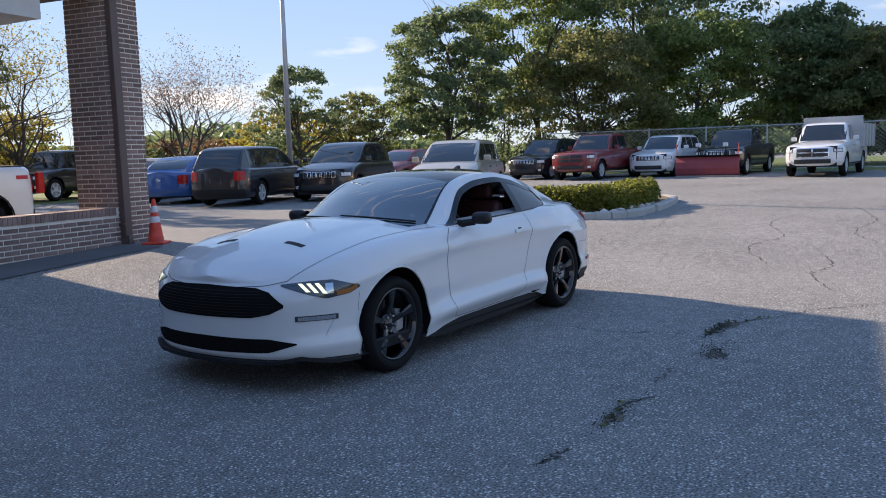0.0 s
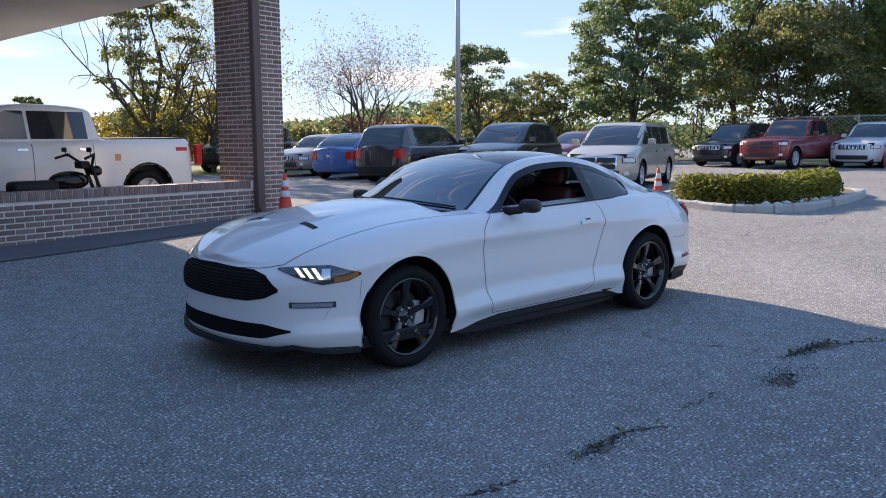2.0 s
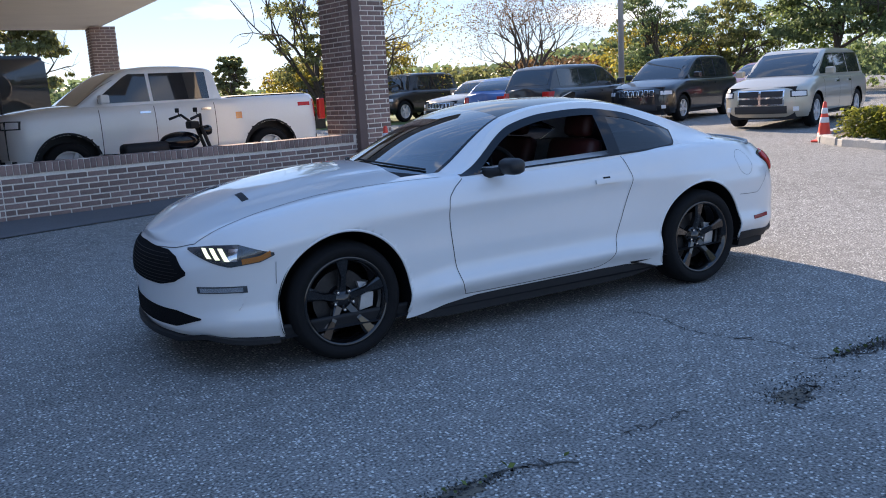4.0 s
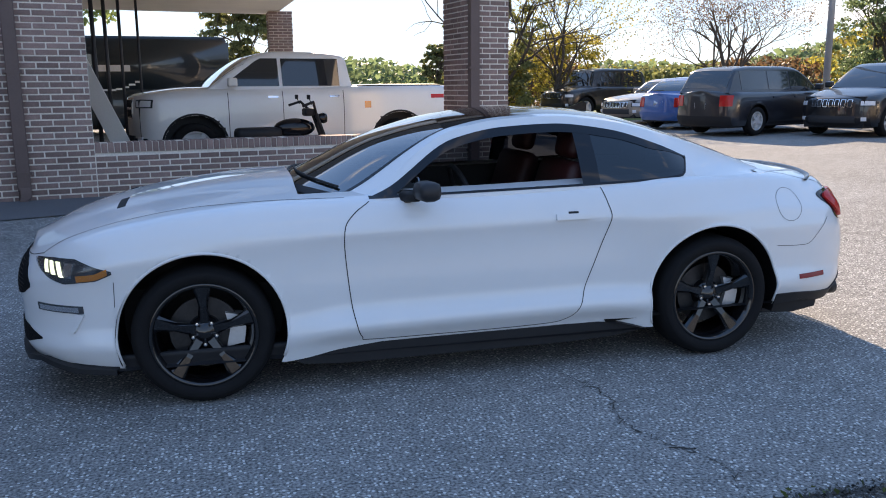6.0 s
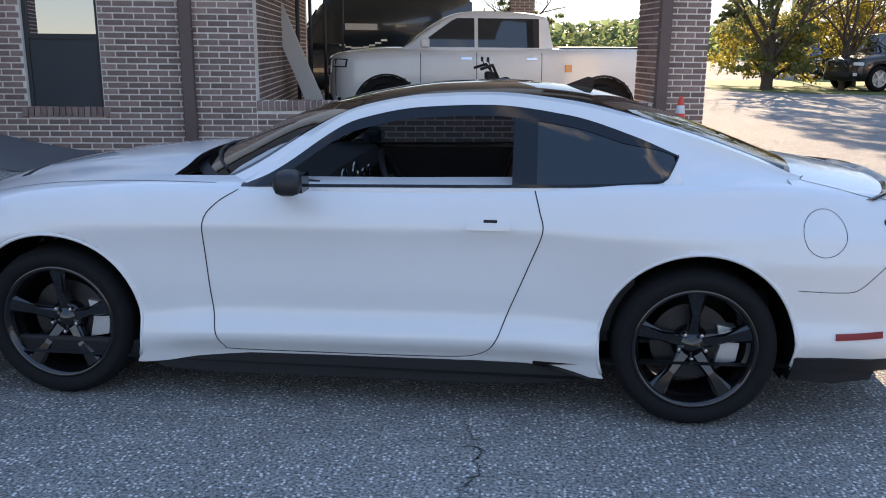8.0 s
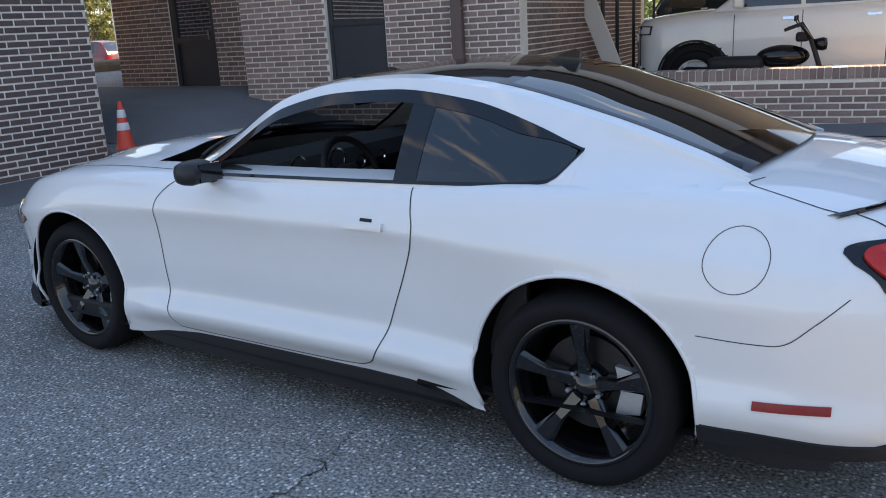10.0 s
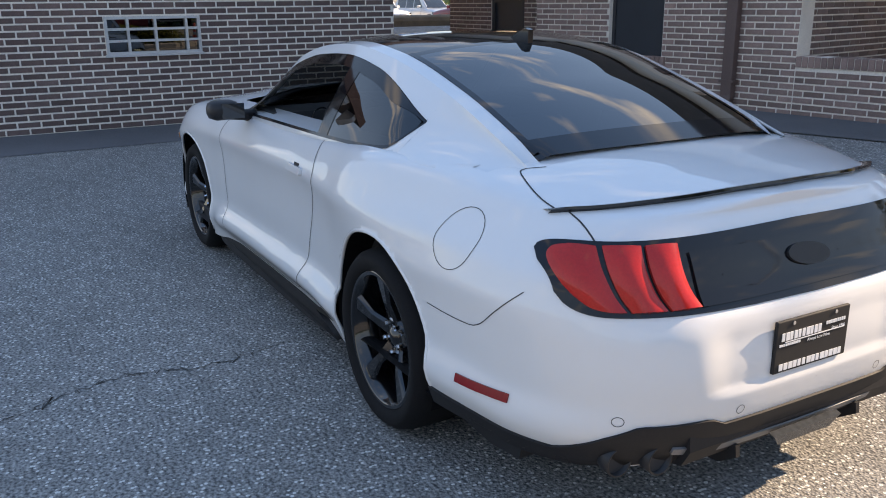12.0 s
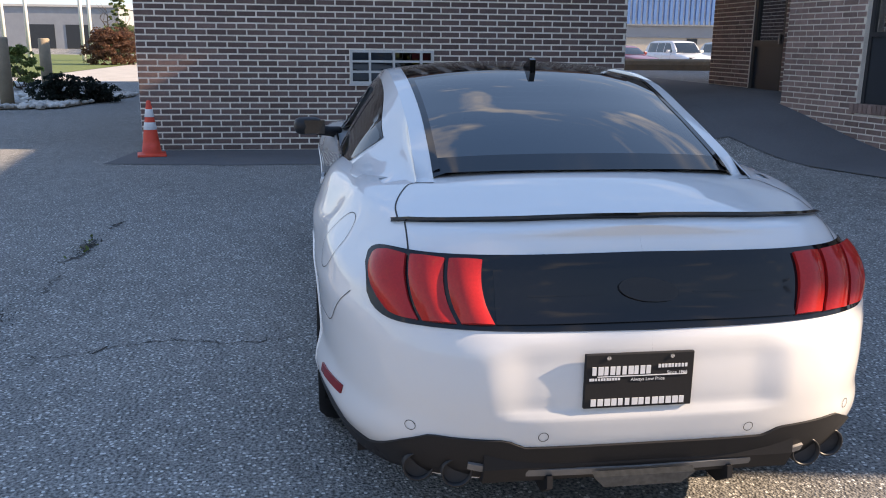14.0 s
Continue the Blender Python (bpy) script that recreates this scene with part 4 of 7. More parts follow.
def coupe_front(car, skin, B, G):
    def interp(*k):
        xs, ys = [q[0] for q in k], [q[1] for q in k]
        return lambda u: float(np.interp(abs(u), xs, ys))
    fw = (1, 0)
    skin.patch("grille", (-.60, .60), interp((0, .492), (.40, .497), (.52, .520), (.61, .566)), interp((0, .690), (.40, .680), (.50, .654), (.61, .572)), fw, M["matt_black"], car, .006, .03, 48, 10, "black mesh grille")
    # fine bars of the mesh
    for k in range(9):
        b = .515 + k * .018
        lim = .55 - .024 * abs(k - 3)
        skin.gap("grille_bar", [(-lim, b), (0, b - .004), (lim, b)], fw, car, .003, M["black_plastic"], .0085)
    skin.patch("lower_grille", (-.66, .66), interp((0, .262), (.5, .270), (.66, .318)), interp((0, .362), (.5, .358), (.66, .326)), fw, M["matt_black"], car, .005, .02, 40, 5, "black lower intake")
    # splitter
    row = [p for p in G[0] if p[0] < -1.745]
    half = np.array(row)
    pts = [(x, y, z) for x, y, z in half[::-1]] + [(x, -y, z) for x, y, z in half[1:]]
    V, F = [], []
    for i, (x, y, z) in enumerate(pts):
        t = np.array(pts[min(i + 1, len(pts) - 1)]) - np.array(pts[max(i - 1, 0)])
        n = np.array((-t[1], t[0], 0))
        n = n / (np.linalg.norm(n) + 1e-9)
        if n[0] > 0 or (abs(n[0]) < .2 and n[1] * y < 0):
            n = -n
        wing = .035 + .02 * min(1, max(0, (abs(y) - .45) / .2)) * (1 if x < -1.95 else max(0, (-1.75 - x) / .2))
        lift = .035 * max(0, 1 - abs(abs(y) - .66) / .14)
        p = np.array((x, y, z))
        V += [tuple(p - n * .05 + (0, 0, .004)), tuple(p + n * wing + (0, 0, .004 + lift)), tuple(p + n * wing + (0, 0, -.022 + lift)), tuple(p - n * .05 + (0, 0, -.03))]
    for i in range(len(pts) - 1):
        for k in range(4):
            F.append((4 * i + k, 4 * i + (k + 1) % 4, 4 * i + 4 + (k + 1) % 4, 4 * i + 4 + k))
    put("splitter", mesh_of("splitter", V, F), M["black_plastic"], car, "matt black chin splitter")
    for sg in (-1, 1):
        d = (.75, -.66 * sg)
        L = -sg  # left lamps lie at positive sideways offsets
        U = lambda a, b: (L * a, L * b) if L > 0 else (-b, -a)
        hi = lambda u: float(np.interp(abs(u), (.485, .52, .66, .80, .985), (.672, .682, .722, .718, .700)))
        lo = lambda u: float(np.interp(abs(u), (.485, .55, .70, .80, .985), (.658, .626, .606, .632, .690)))
        skin.patch("headlight", U(.485, .985), lo, hi, d, M["lamp_inner"], car, .004, .012, 30, 7, "dark headlight housing with three light bars")
        for k, (a0, a1) in enumerate(((.850, .876), (.797, .823), (.744, .770))):
            skin.patch("light_bar", U(a0, a1), lambda u: .652 - .006 * k, lambda u: .702, d, M["drl"], car, .009, .006, 4, 8, skew=-.05 * L)
        skin.patch("projector", U(.655, .705), lambda u: .638, lambda u: .70, d, M["chrome"], car, .008, .006, 6, 6)
        skin.patch("turn_signal", U(.50, .635), lambda u: lo(u) + .006, lambda u: lo(u) + .034, d, M["amber"], car, .008, .006, 10, 4)
        skin.patch("headlight_lens", U(.487, .98), lambda u: lo(u) + .003, lambda u: hi(u) - .003, d, M["clear_lens"], car, .014, .006, 30, 7)
        skin.patch("fog_lamp", U(.63, .905), lambda u: .466, lambda u: .502, d, M["lamp_inner"], car, .005, .01, 14, 4, "slim lower lamp with black surround")
        skin.patch("fog_lens", U(.65, .885), lambda u: .472, lambda u: .496, d, M["chrome"], car, .008, .006, 12, 3)
        skin.patch("air_curtain", U(.625, .66), lambda u: .37, lambda u: .464, d, M["white_paint"], car, .012, .014, 4, 8, skew=.055 * L)
        # hood vent
        skin.patch("hood_vent", (sg * .33 - .085, sg * .33 + .085), lambda y: -1.755 - .05 * (abs(y) - .33), lambda y: -1.715 - .05 * (abs(y) - .33), "zy", M["black_plastic"], car, .003, .006, 10, 3)
        skin.gap("hood_gap", [(x, sg * y) for x, y in smooth_path([(-2.085, .575), (-1.95, .655), (-1.7, .715), (-1.35, .745), (-1.0, .765), (-.66, .775)], 5)], "z", car)
        # mirror
        bm = box(bmesh.new(), (-.325, -.078, -.046), (-.212, .078, .050), .036, Matrix.Translation((-.02, sg * .940, .99)) @ Matrix.Rotation(radians(-8 * sg), 4, "Z"))
        mir = part("door_mirror", bm, M["satin_black"], car, "satin black door mirror", True)
        part("mirror_stalk", tube(bmesh.new(), [(-.36, sg * .80, .945), (-.34, sg * .86, .955), (-.32, sg * .93, .965)], [.035, .028, .028], 10), M["black_plastic"], mir, smooth=True)
        boxed("mirror_glass", (-.236, sg * .940 - .056, .953), (-.227, sg * .940 + .056, 1.027), M["mirror_glass"], mir)
    skin.gap("hood_gap", smooth_path([(-2.085, -.575), (-2.17, -.42), (-2.225, -.2), (-2.236, 0), (-2.225, .2), (-2.17, .42), (-2.085, .575)], 5), "z", car)


def coupe_rear(car, skin, B):
    bk = (-1, 0)

    def interp(*k):
        xs, ys = [q[0] for q in k], [q[1] for q in k]
        return lambda u: float(np.interp(abs(u), xs, ys))
    def rounded(u, edge, start, half):
        t = min(1.0, max(0.0, (abs(u) - start) / (edge - start)))
        return half * (1 - t ** 3) ** (1 / 3)
    skin.patch("tail_panel", (-.768, .768), lambda u: .786 - rounded(u, .770, .655, .098 - .008 * min(1, abs(u) / .7)), lambda u: .786 + rounded(u, .770, .655, .098 - .006 * min(1, abs(u) / .7)), bk, M["black_gloss"], car, .004, .02, 150, 10, "gloss black panel between the tail lamps")
    skin.patch("centre_applique", (-.43, .43), lambda u: .706, lambda u: .842, bk, M["black_gloss"], car, .012, .012, 40, 6)
    for sg in (-1, 1):
        for k, (a, b) in enumerate(((.656, .748), (.556, .644), (.456, .544))):
            r = (a, b) if sg > 0 else (-b, -a)
            lens_half = lambda u: rounded(u, .756, .66, .079) if k == 0 else .080
            skin.patch("tail_lamp", r, lambda u: .786 - lens_half(u), lambda u: .786 + lens_half(u), bk, M["red_lens"], car, .010, .02, 17, 14, "red tail lamp bar", push=lambda u, v: .020 * math.sin(math.pi * min(1, max(0, .05 + .9 * u))) ** .7 * math.sin(math.pi * min(1, max(0, .06 + .88 * v))) ** .35, skew=-.022 * sg, bow=.016 * sg)
        skin.gap("boot_gap", [(x, sg * y) for x, y in smooth_path([(1.83, .53), (1.80, .60), (1.86, .635), (1.98, .668), (2.09, .668)], 5)], "z", car)
        skin.gap("boot_gap", [(sg * .652, z) for z in np.linspace(.875, .935, 5)], bk, car)
        for y, z in ((.66, .405), (.30, .395)):
            skin.gap("parking_sensor", [(sg * y + .014 * math.cos(a), z + .014 * math.sin(a)) for a in np.linspace(0, 2 * math.pi, 15)], bk, car, .002)
        skin.gap("emblem_line", [(sg * .13, .778), (sg * .34, .776)], bk, car, .004, M["black_gloss"], .0135)
        for y in (.53, .635):
            xe = skin.hit(-sg * y, .275, bk)[0].x + .022
            bm = lathe(bmesh.new(), [(.036, 2.05), (.040, xe - .05), (.045, xe - .04), (.045, xe), (.040, xe), (.038, xe - .03)], "x", 24, (0, sg * y, .268))
            part("exhaust_tip", bm, M["satin_black"], car, "dark steel exhaust tip", True)
            part("exhaust_bore", lathe(bmesh.new(), [(.039, xe - .016), (.0005, xe - .02)], "x", 20, (0, sg * y, .268)), M["seam"], car)
    # emblem as a plain shape
    skin.patch("emblem", (-.085, .085), lambda u: .784 - .030 * (1 - (u / .086) ** 2) ** .5 + .1 * u, lambda u: .786 + .030 * (1 - (u / .086) ** 2) ** .5 + .1 * u, bk, M["satin_black"], car, .020, .010, 16, 5, "plain dark emblem")
    # lower valance, diffuser and fins
    def foot(way):
        return lambda u: next((float(z) for z in np.arange(.17, .29, .003) if skin.hit(u, float(z), way)[0] is not None), .29)

    skin.patch("rear_valance", (-.885, .885), foot(bk), interp((0, .362), (.35, .362), (.40, .386), (.61, .390), (.69, .350), (.765, .292), (.80, .283), (.84, .286), (.885, .292)), bk, M["black_plastic"], car, .008, .03, 80, 6, "matt black rear valance")
    lip = [skin.hit(u, foot(bk)(u), bk)[0] for u in np.linspace(-.86, .86, 41)]
    part("valance_lip", tube(bmesh.new(), [tuple(p) for p in lip], [.011] * len(lip), 8), M["black_plastic"], car, smooth=True)
    for sg in (-1, 1):
        way = (0, -sg)
        ends = sorted((sg * 1.750, sg * 2.235))
        skin.patch("valance_side", ends, foot(way), interp((1.750, .322), (1.90, .318), (2.08, .302), (2.235, .292)), way, M["black_plastic"], car, .008, .02, 24, 4)
    prof = [(1.80, .19), (2.30, .205), (2.41, .235), (2.440, .29), (2.435, .35), (1.9, .36)]
    part("diffuser", prism(bmesh.new(), prof, -.46, .46, "y"), M["black_plastic"], car)
    part("diffuser_side", prism(bmesh.new(), [(1.74, .185), (1.95, .175), (2.10, .20), (2.12, .28), (1.9, .30), (1.76, .26)], -.80, -.70, "y"), M["black_plastic"], car)
    part("diffuser_side", prism(bmesh.new(), [(1.74, .185), (1.95, .175), (2.10, .20), (2.12, .28), (1.9, .30), (1.76, .26)], .70, .80, "y"), M["black_plastic"], car)
    for y in (-.27, .27):
        part("diffuser_fin", prism(bmesh.new(), [(2.20, .165), (2.38, .18), (2.445, .225), (2.44, .26), (2.2, .25)], y - .008, y + .008, "y"), M["black_plastic"], car)
    lamp_tilt = Matrix.Translation((2.452, 0, .248)) @ Matrix.Rotation(radians(18), 4, "Y")
    part("reverse_lamp", prism(bmesh.new(), [(-.115, -.020), (.115, -.020), (.150, .022), (-.150, .022)], -.012, .010, "x"), M["lamp_inner"], car, "grey trapezoid reversing lamp").data.transform(lamp_tilt)
    # spoiler lip
    ex = curve_through([(0, 2.272), (.3, 2.252), (.5, 2.20), (.62, 2.14), (.69, 2.07)])
    ys_sp = np.linspace(-.69, .69, 57)
    zs_sp = [skin.hit(float(ex(abs(y))) - .03, y, "z")[0].z for y in ys_sp]
    fit_z = np.polyfit(ys_sp ** 2, zs_sp, 1)
    V, F = [], []
    for y in ys_sp:
        x, z = float(ex(abs(y))), float(np.polyval(fit_z, y * y))
        end = min(1.0, (0.69 - abs(y)) / .05 + .15)
        V += [(x - .045, y, z - .006), (x - .012, y, z + .009 * end), (x + .004, y, z + .012 * end), (x + .006, y, z + .004 * end), (x - .02, y, z - .02)]
    for i in range(len(ys_sp) - 1):
        for k in range(5):
            F.append((5 * i + k, 5 * i + (k + 1) % 5, 5 * i + 5 + (k + 1) % 5, 5 * i + 5 + k))
    put("spoiler", mesh_of("spoiler", V, F), M["black_gloss"], car, "slim black boot-lid spoiler")
    skin.patch("diffuser_strip", (-.50, .50), interp((0, .258), (.38, .264), (.50, .290)), interp((0, .282), (.38, .290), (.50, .312)), bk, M["dark_alu"], car, .016, .02, 30, 3, "grey lower diffuser strip")
    # plate: dark dealer plate with pale bars for names and two readable lines
    plate = boxed("number_plate", (2.478, -.155, .478), (2.490, .155, .636), M["black_plastic"], car, "black dealer plate with white lettering", .003)
    # names stand as rows of short plain bars
    rp = random.Random(8)
    for y0, y1, z0, z1, step in ((-.135, .040, .576, .600, .017), (.052, .138, .592, .602, .0095), (-.142, -.05, .560, .567, .008), (-.135, .135, .486, .506, .0195)):
        y = y0
        while y < y1 - step * .5:
            wbar = step * rp.uniform(.62, .86)
            boxed("plate_bar", (2.4905, y, z0), (2.4925, y + wbar, z1), M["reflective"], plate)
            y += step
    boxed("plate_bar", (2.4905, -.12, .570), (2.4925, .135, .5725), M["reflective"], plate)
    for words, y, z in (("Always Low Price", -.025, .556), ("Since 1966", .078, .572)):
        cu = bpy.data.curves.new("plate_words", "FONT")
        cu.body, cu.size, cu.extrude = words, .0135, .0004
        ob = new("plate_words", cu)
        cu.materials.append(M["reflective"])
        ob.parent = plate
        ob.matrix_local = Matrix(((0, 0, 1, 2.4912), (1, 0, 0, y), (0, 1, 0, z), (0, 0, 0, 1)))
    plate.location = (-.016, -.04, 0)
    for y in (-.09, .09):
        part("plate_screw", lathe(bmesh.new(), [(.0003, 2.494), (.006, 2.493), (.006, 2.488)], "x", 10, (0, y, .625)), M["chrome"], plate)


def coupe_cabin(car, top):
    part("aerial_fin", prism(bmesh.new(), [(.82, 1.345), (.97, 1.325), (.972, 1.385), (.945, 1.392)], -.012, .012, "y"), M["black_gloss"], car, "shark-fin aerial")
    boxed("cabin_floor", (-.85, -.74, .30), (1.7, .74, .36), M["interior"], car)
    for sg in (-1, 1):
        part("door_card", prism(bmesh.new(), [(-.62, .36), (1.12, .36), (1.12, .968), (.6, .955), (0, .944), (-.5, .936), (-.62, .90)], *sorted((sg * .760, sg * .785)), "y"), M["interior"], car)
        part("armrest", box(bmesh.new(), (-.25, sg * .745 - .03, .66), (.45, sg * .745 + .03, .72), .02), M["interior"], car)
    boxed("parcel_shelf", (1.35, -.62, .90), (1.80, .62, .985), M["interior"], car, "", .01)
    bm = prism(bmesh.new(), [(-.93, .90), (-.45, .975), (-.22, .965), (-.16, .90), (-.20, .70), (-.35, .60), (-.9, .55)], -.74, .74, "y")
    part("dashboard", bm, M["interior"], car)
    for y in (-.50, -.24):
        part("gauge_ring", lathe(bmesh.new(), [(.055, -.168), (.058, -.160), (.050, -.158)], "x", 24, (0, y + .0, .93)), M["chrome"], car)
    for y in (-.08, .08):
        part("air_vent", lathe(bmesh.new(), [(.030, -.160), (.036, -.150), (.028, -.150)], "x", 18, (0, y, .90)), M["chrome"], car)
    boxed("centre_screen", (-.17, -.10, .78), (-.155, .10, .86), M["black_gloss"], car)
    # steering wheel
    st = part("steering_wheel", lathe(bmesh.new(), [(.168 + .015 * math.cos(a), .015 * math.sin(a)) for a in np.linspace(0, 2 * math.pi, 10)], "x", 36), M["black_plastic"], car, "black steering wheel", True)
    st.matrix_local = pose(.06, -.40, .90, 0, -22, 0)
    part("steering_hub", box(bmesh.new(), (-.05, -.06, -.055), (.005, .06, .055), .02), M["interior"], st)
    for a in (0, 180, 270):
        part("steering_spoke", box(bmesh.new(), (-.02, .04, -.018), (-.005, .165, .018), .006, Matrix.Rotation(radians(a), 4, "X")), M["steel"], st)
    part("steering_column", tube(bmesh.new(), [(.03, -.40, .89), (-.35, -.40, .78)], .035, 10), M["interior"], car)

    def seat(x, y, rear=False):
        s = put("seat" if not rear else "rear_seat", mesh_of("seat_frame", [(0, 0, 0), (0.01, 0, 0), (0, .01, 0)], [(0, 1, 2)]), M["seat"], car, "dark red leather seat")
        s.location = (x, y, 0)
        w = .25
        part("cushion", box(bmesh.new(), (-.25, -w, .42), (.25, w, .56), .05), M["seat"], s, smooth=True)
        part("backrest", box(bmesh.new(), (-.06, -w, 0), (.07, w, .58 if not rear else .42), .05, Matrix.Translation((.22, 0, .52)) @ Matrix.Rotation(radians(18), 4, "Y")), M["seat"], s, smooth=True)
        part("headrest", box(bmesh.new(), (-.05, -.13, 0), (.05, .13, .17), .045, Matrix.Translation((.41, 0, 1.08 if not rear else .95)) @ Matrix.Rotation(radians(12), 4, "Y")), M["seat"], s, smooth=True)
    for y in (-.38, .38):
        seat(.28, y)
        seat(1.05, y * .9, True)
    # rear-view mirror and wipers
    part("rear_view_mirror", box(bmesh.new(), (-.02, -.12, -.03), (.015, .12, .03), .012, Matrix.Translation((-.12, 0, 1.20))), M["black_gloss"], car)
    for y0, y1 in ((-.60, .0), (-.05, .52)):
        pts = []
        for k in range(8):
            f = y0 + (y1 - y0) * k / 7
            p = np.array(top(.055 + .02 * (k / 7), f / .74)) + (0, 0, .012)
            pts.append(p)
        part("wiper", tube(bmesh.new(), pts, .007, 6), M["black_plastic"], car)


car, skin, car_B, car_G, cabin_top = coupe()
coupe_front(car, skin, car_B, car_G)
coupe_rear(car, skin, car_B)
coupe_cabin(car, cabin_top)
car.location = (0.0, 0.045, 0.0)


# ---- parked vehicles ----
def plain_wheel(parent, x, y, side, radius, rim_mat, width=0.22):
    hub = new("wheel")
    hub.parent = parent
    hub.location = (x, y, radius)
    hub.rotation_euler = (0, 0, 0 if side < 0 else math.pi)
    rim, w = radius * 0.66, width / 2
    prof = [(rim, -w * .8), (rim + .02, -w), (radius - .02, -w * .95), (radius, -w * .6), (radius, w * .6), (radius - .02, w), (rim, w * .8)]
    part("tyre", lathe(bmesh.new(), prof, sides=30), M["rubber"], hub, smooth=True)
    bm = lathe(bmesh.new(), [(rim, -w * .85), (rim - .02, -w * .8), (rim - .03, -w * .2), (.05, -w * .1)], sides=30)
    part("rim", bm, rim_mat, hub)
    for k in range(5):
        a = 2 * math.pi * k / 5 + .3
        bm = box(bmesh.new(), (.03, -w * .75, -.035), (rim - .012, -w * .45, .035), 0, Matrix.Rotation(a, 4, "Y"))
        part("spoke", bm, rim_mat, hub)
    part("hub_cap", lathe(bmesh.new(), [(.001, -w * .8), (.05, -w * .78), (.06, -w * .3)], sides=14), rim_mat, hub)
    return hub


M["silver_rim"] = shader("silver_rim", (0.58, 0.59, 0.60), 0.3, 0.25, vary=0.06, scale=12)
CAR_GLASS = shader("car_glass", (0.02, 0.024, 0.028), 0.05, vary=0.05, coat=1.0)


def paint(name, col, metal=0.0):
    return shader(name, col, 0.3, metal, vary=0.04, scale=2, coat=1.0)


def cabin_shell(c0, c1, t0, t1, low, H, hw):
    """A glasshouse drawn from its roof line: raked screen, crowned roof, sloped tail and leaning sides."""
    roof = curve_through([(c0, low + .015), (c0 + .45 * (c1 - c0), low + .50 * (H - low)), (c1 - .02, H - .075), (c1 + .16, H - .028), (c1 + .55, H), (max(t0 - .55, c1 + .7), H - .008), (t0 - .06, H - .055), (t0 + .05, H - .10), (t0 + .6 * (t1 - t0), low + .5 * (H - low)), (t1, low + .02)])
    xs = np.unique(np.concatenate([np.linspace(c0, c1 + .3, 18), np.linspace(c1 + .3, t0 - .2, 12), np.linspace(t0 - .2, t1, 16)]))
    mid, half = (c0 + t1) / 2, (t1 - c0) / 2
    rows = []
    for x in xs:
        top = float(roof(x))
        h = max(top - low, .01)
        hb = hw * (1 - .10 * abs((x - mid) / half) ** 5)
        ht = hb - .27 * h
        r = min(.11, h * .45)
        side = [(-(hb - (hb - ht) * f * (1 - r / h)), low + (h - r) * f) for f in np.linspace(0, 1, 7)]
        y1 = -side[-1][0]
        arc = [(-(y1 - r * 1.15 * (1 - math.cos(a))), low + h - r + r * .86 * math.sin(a)) for a in np.linspace(.2, math.pi / 2, 6)]
        y2, z2 = -arc[-1][0], arc[-1][1]
        crown = [(-y2 * f, z2 + r * .14 * (1 - f * f)) for f in (.66, .33, 0)]
        prof = side + arc + crown
        prof += [(-y, z) for y, z in prof[-2::-1]]
        rows.append([(x, y, z) for y, z in prof])
    return np.array(rows).transpose(1, 0, 2)


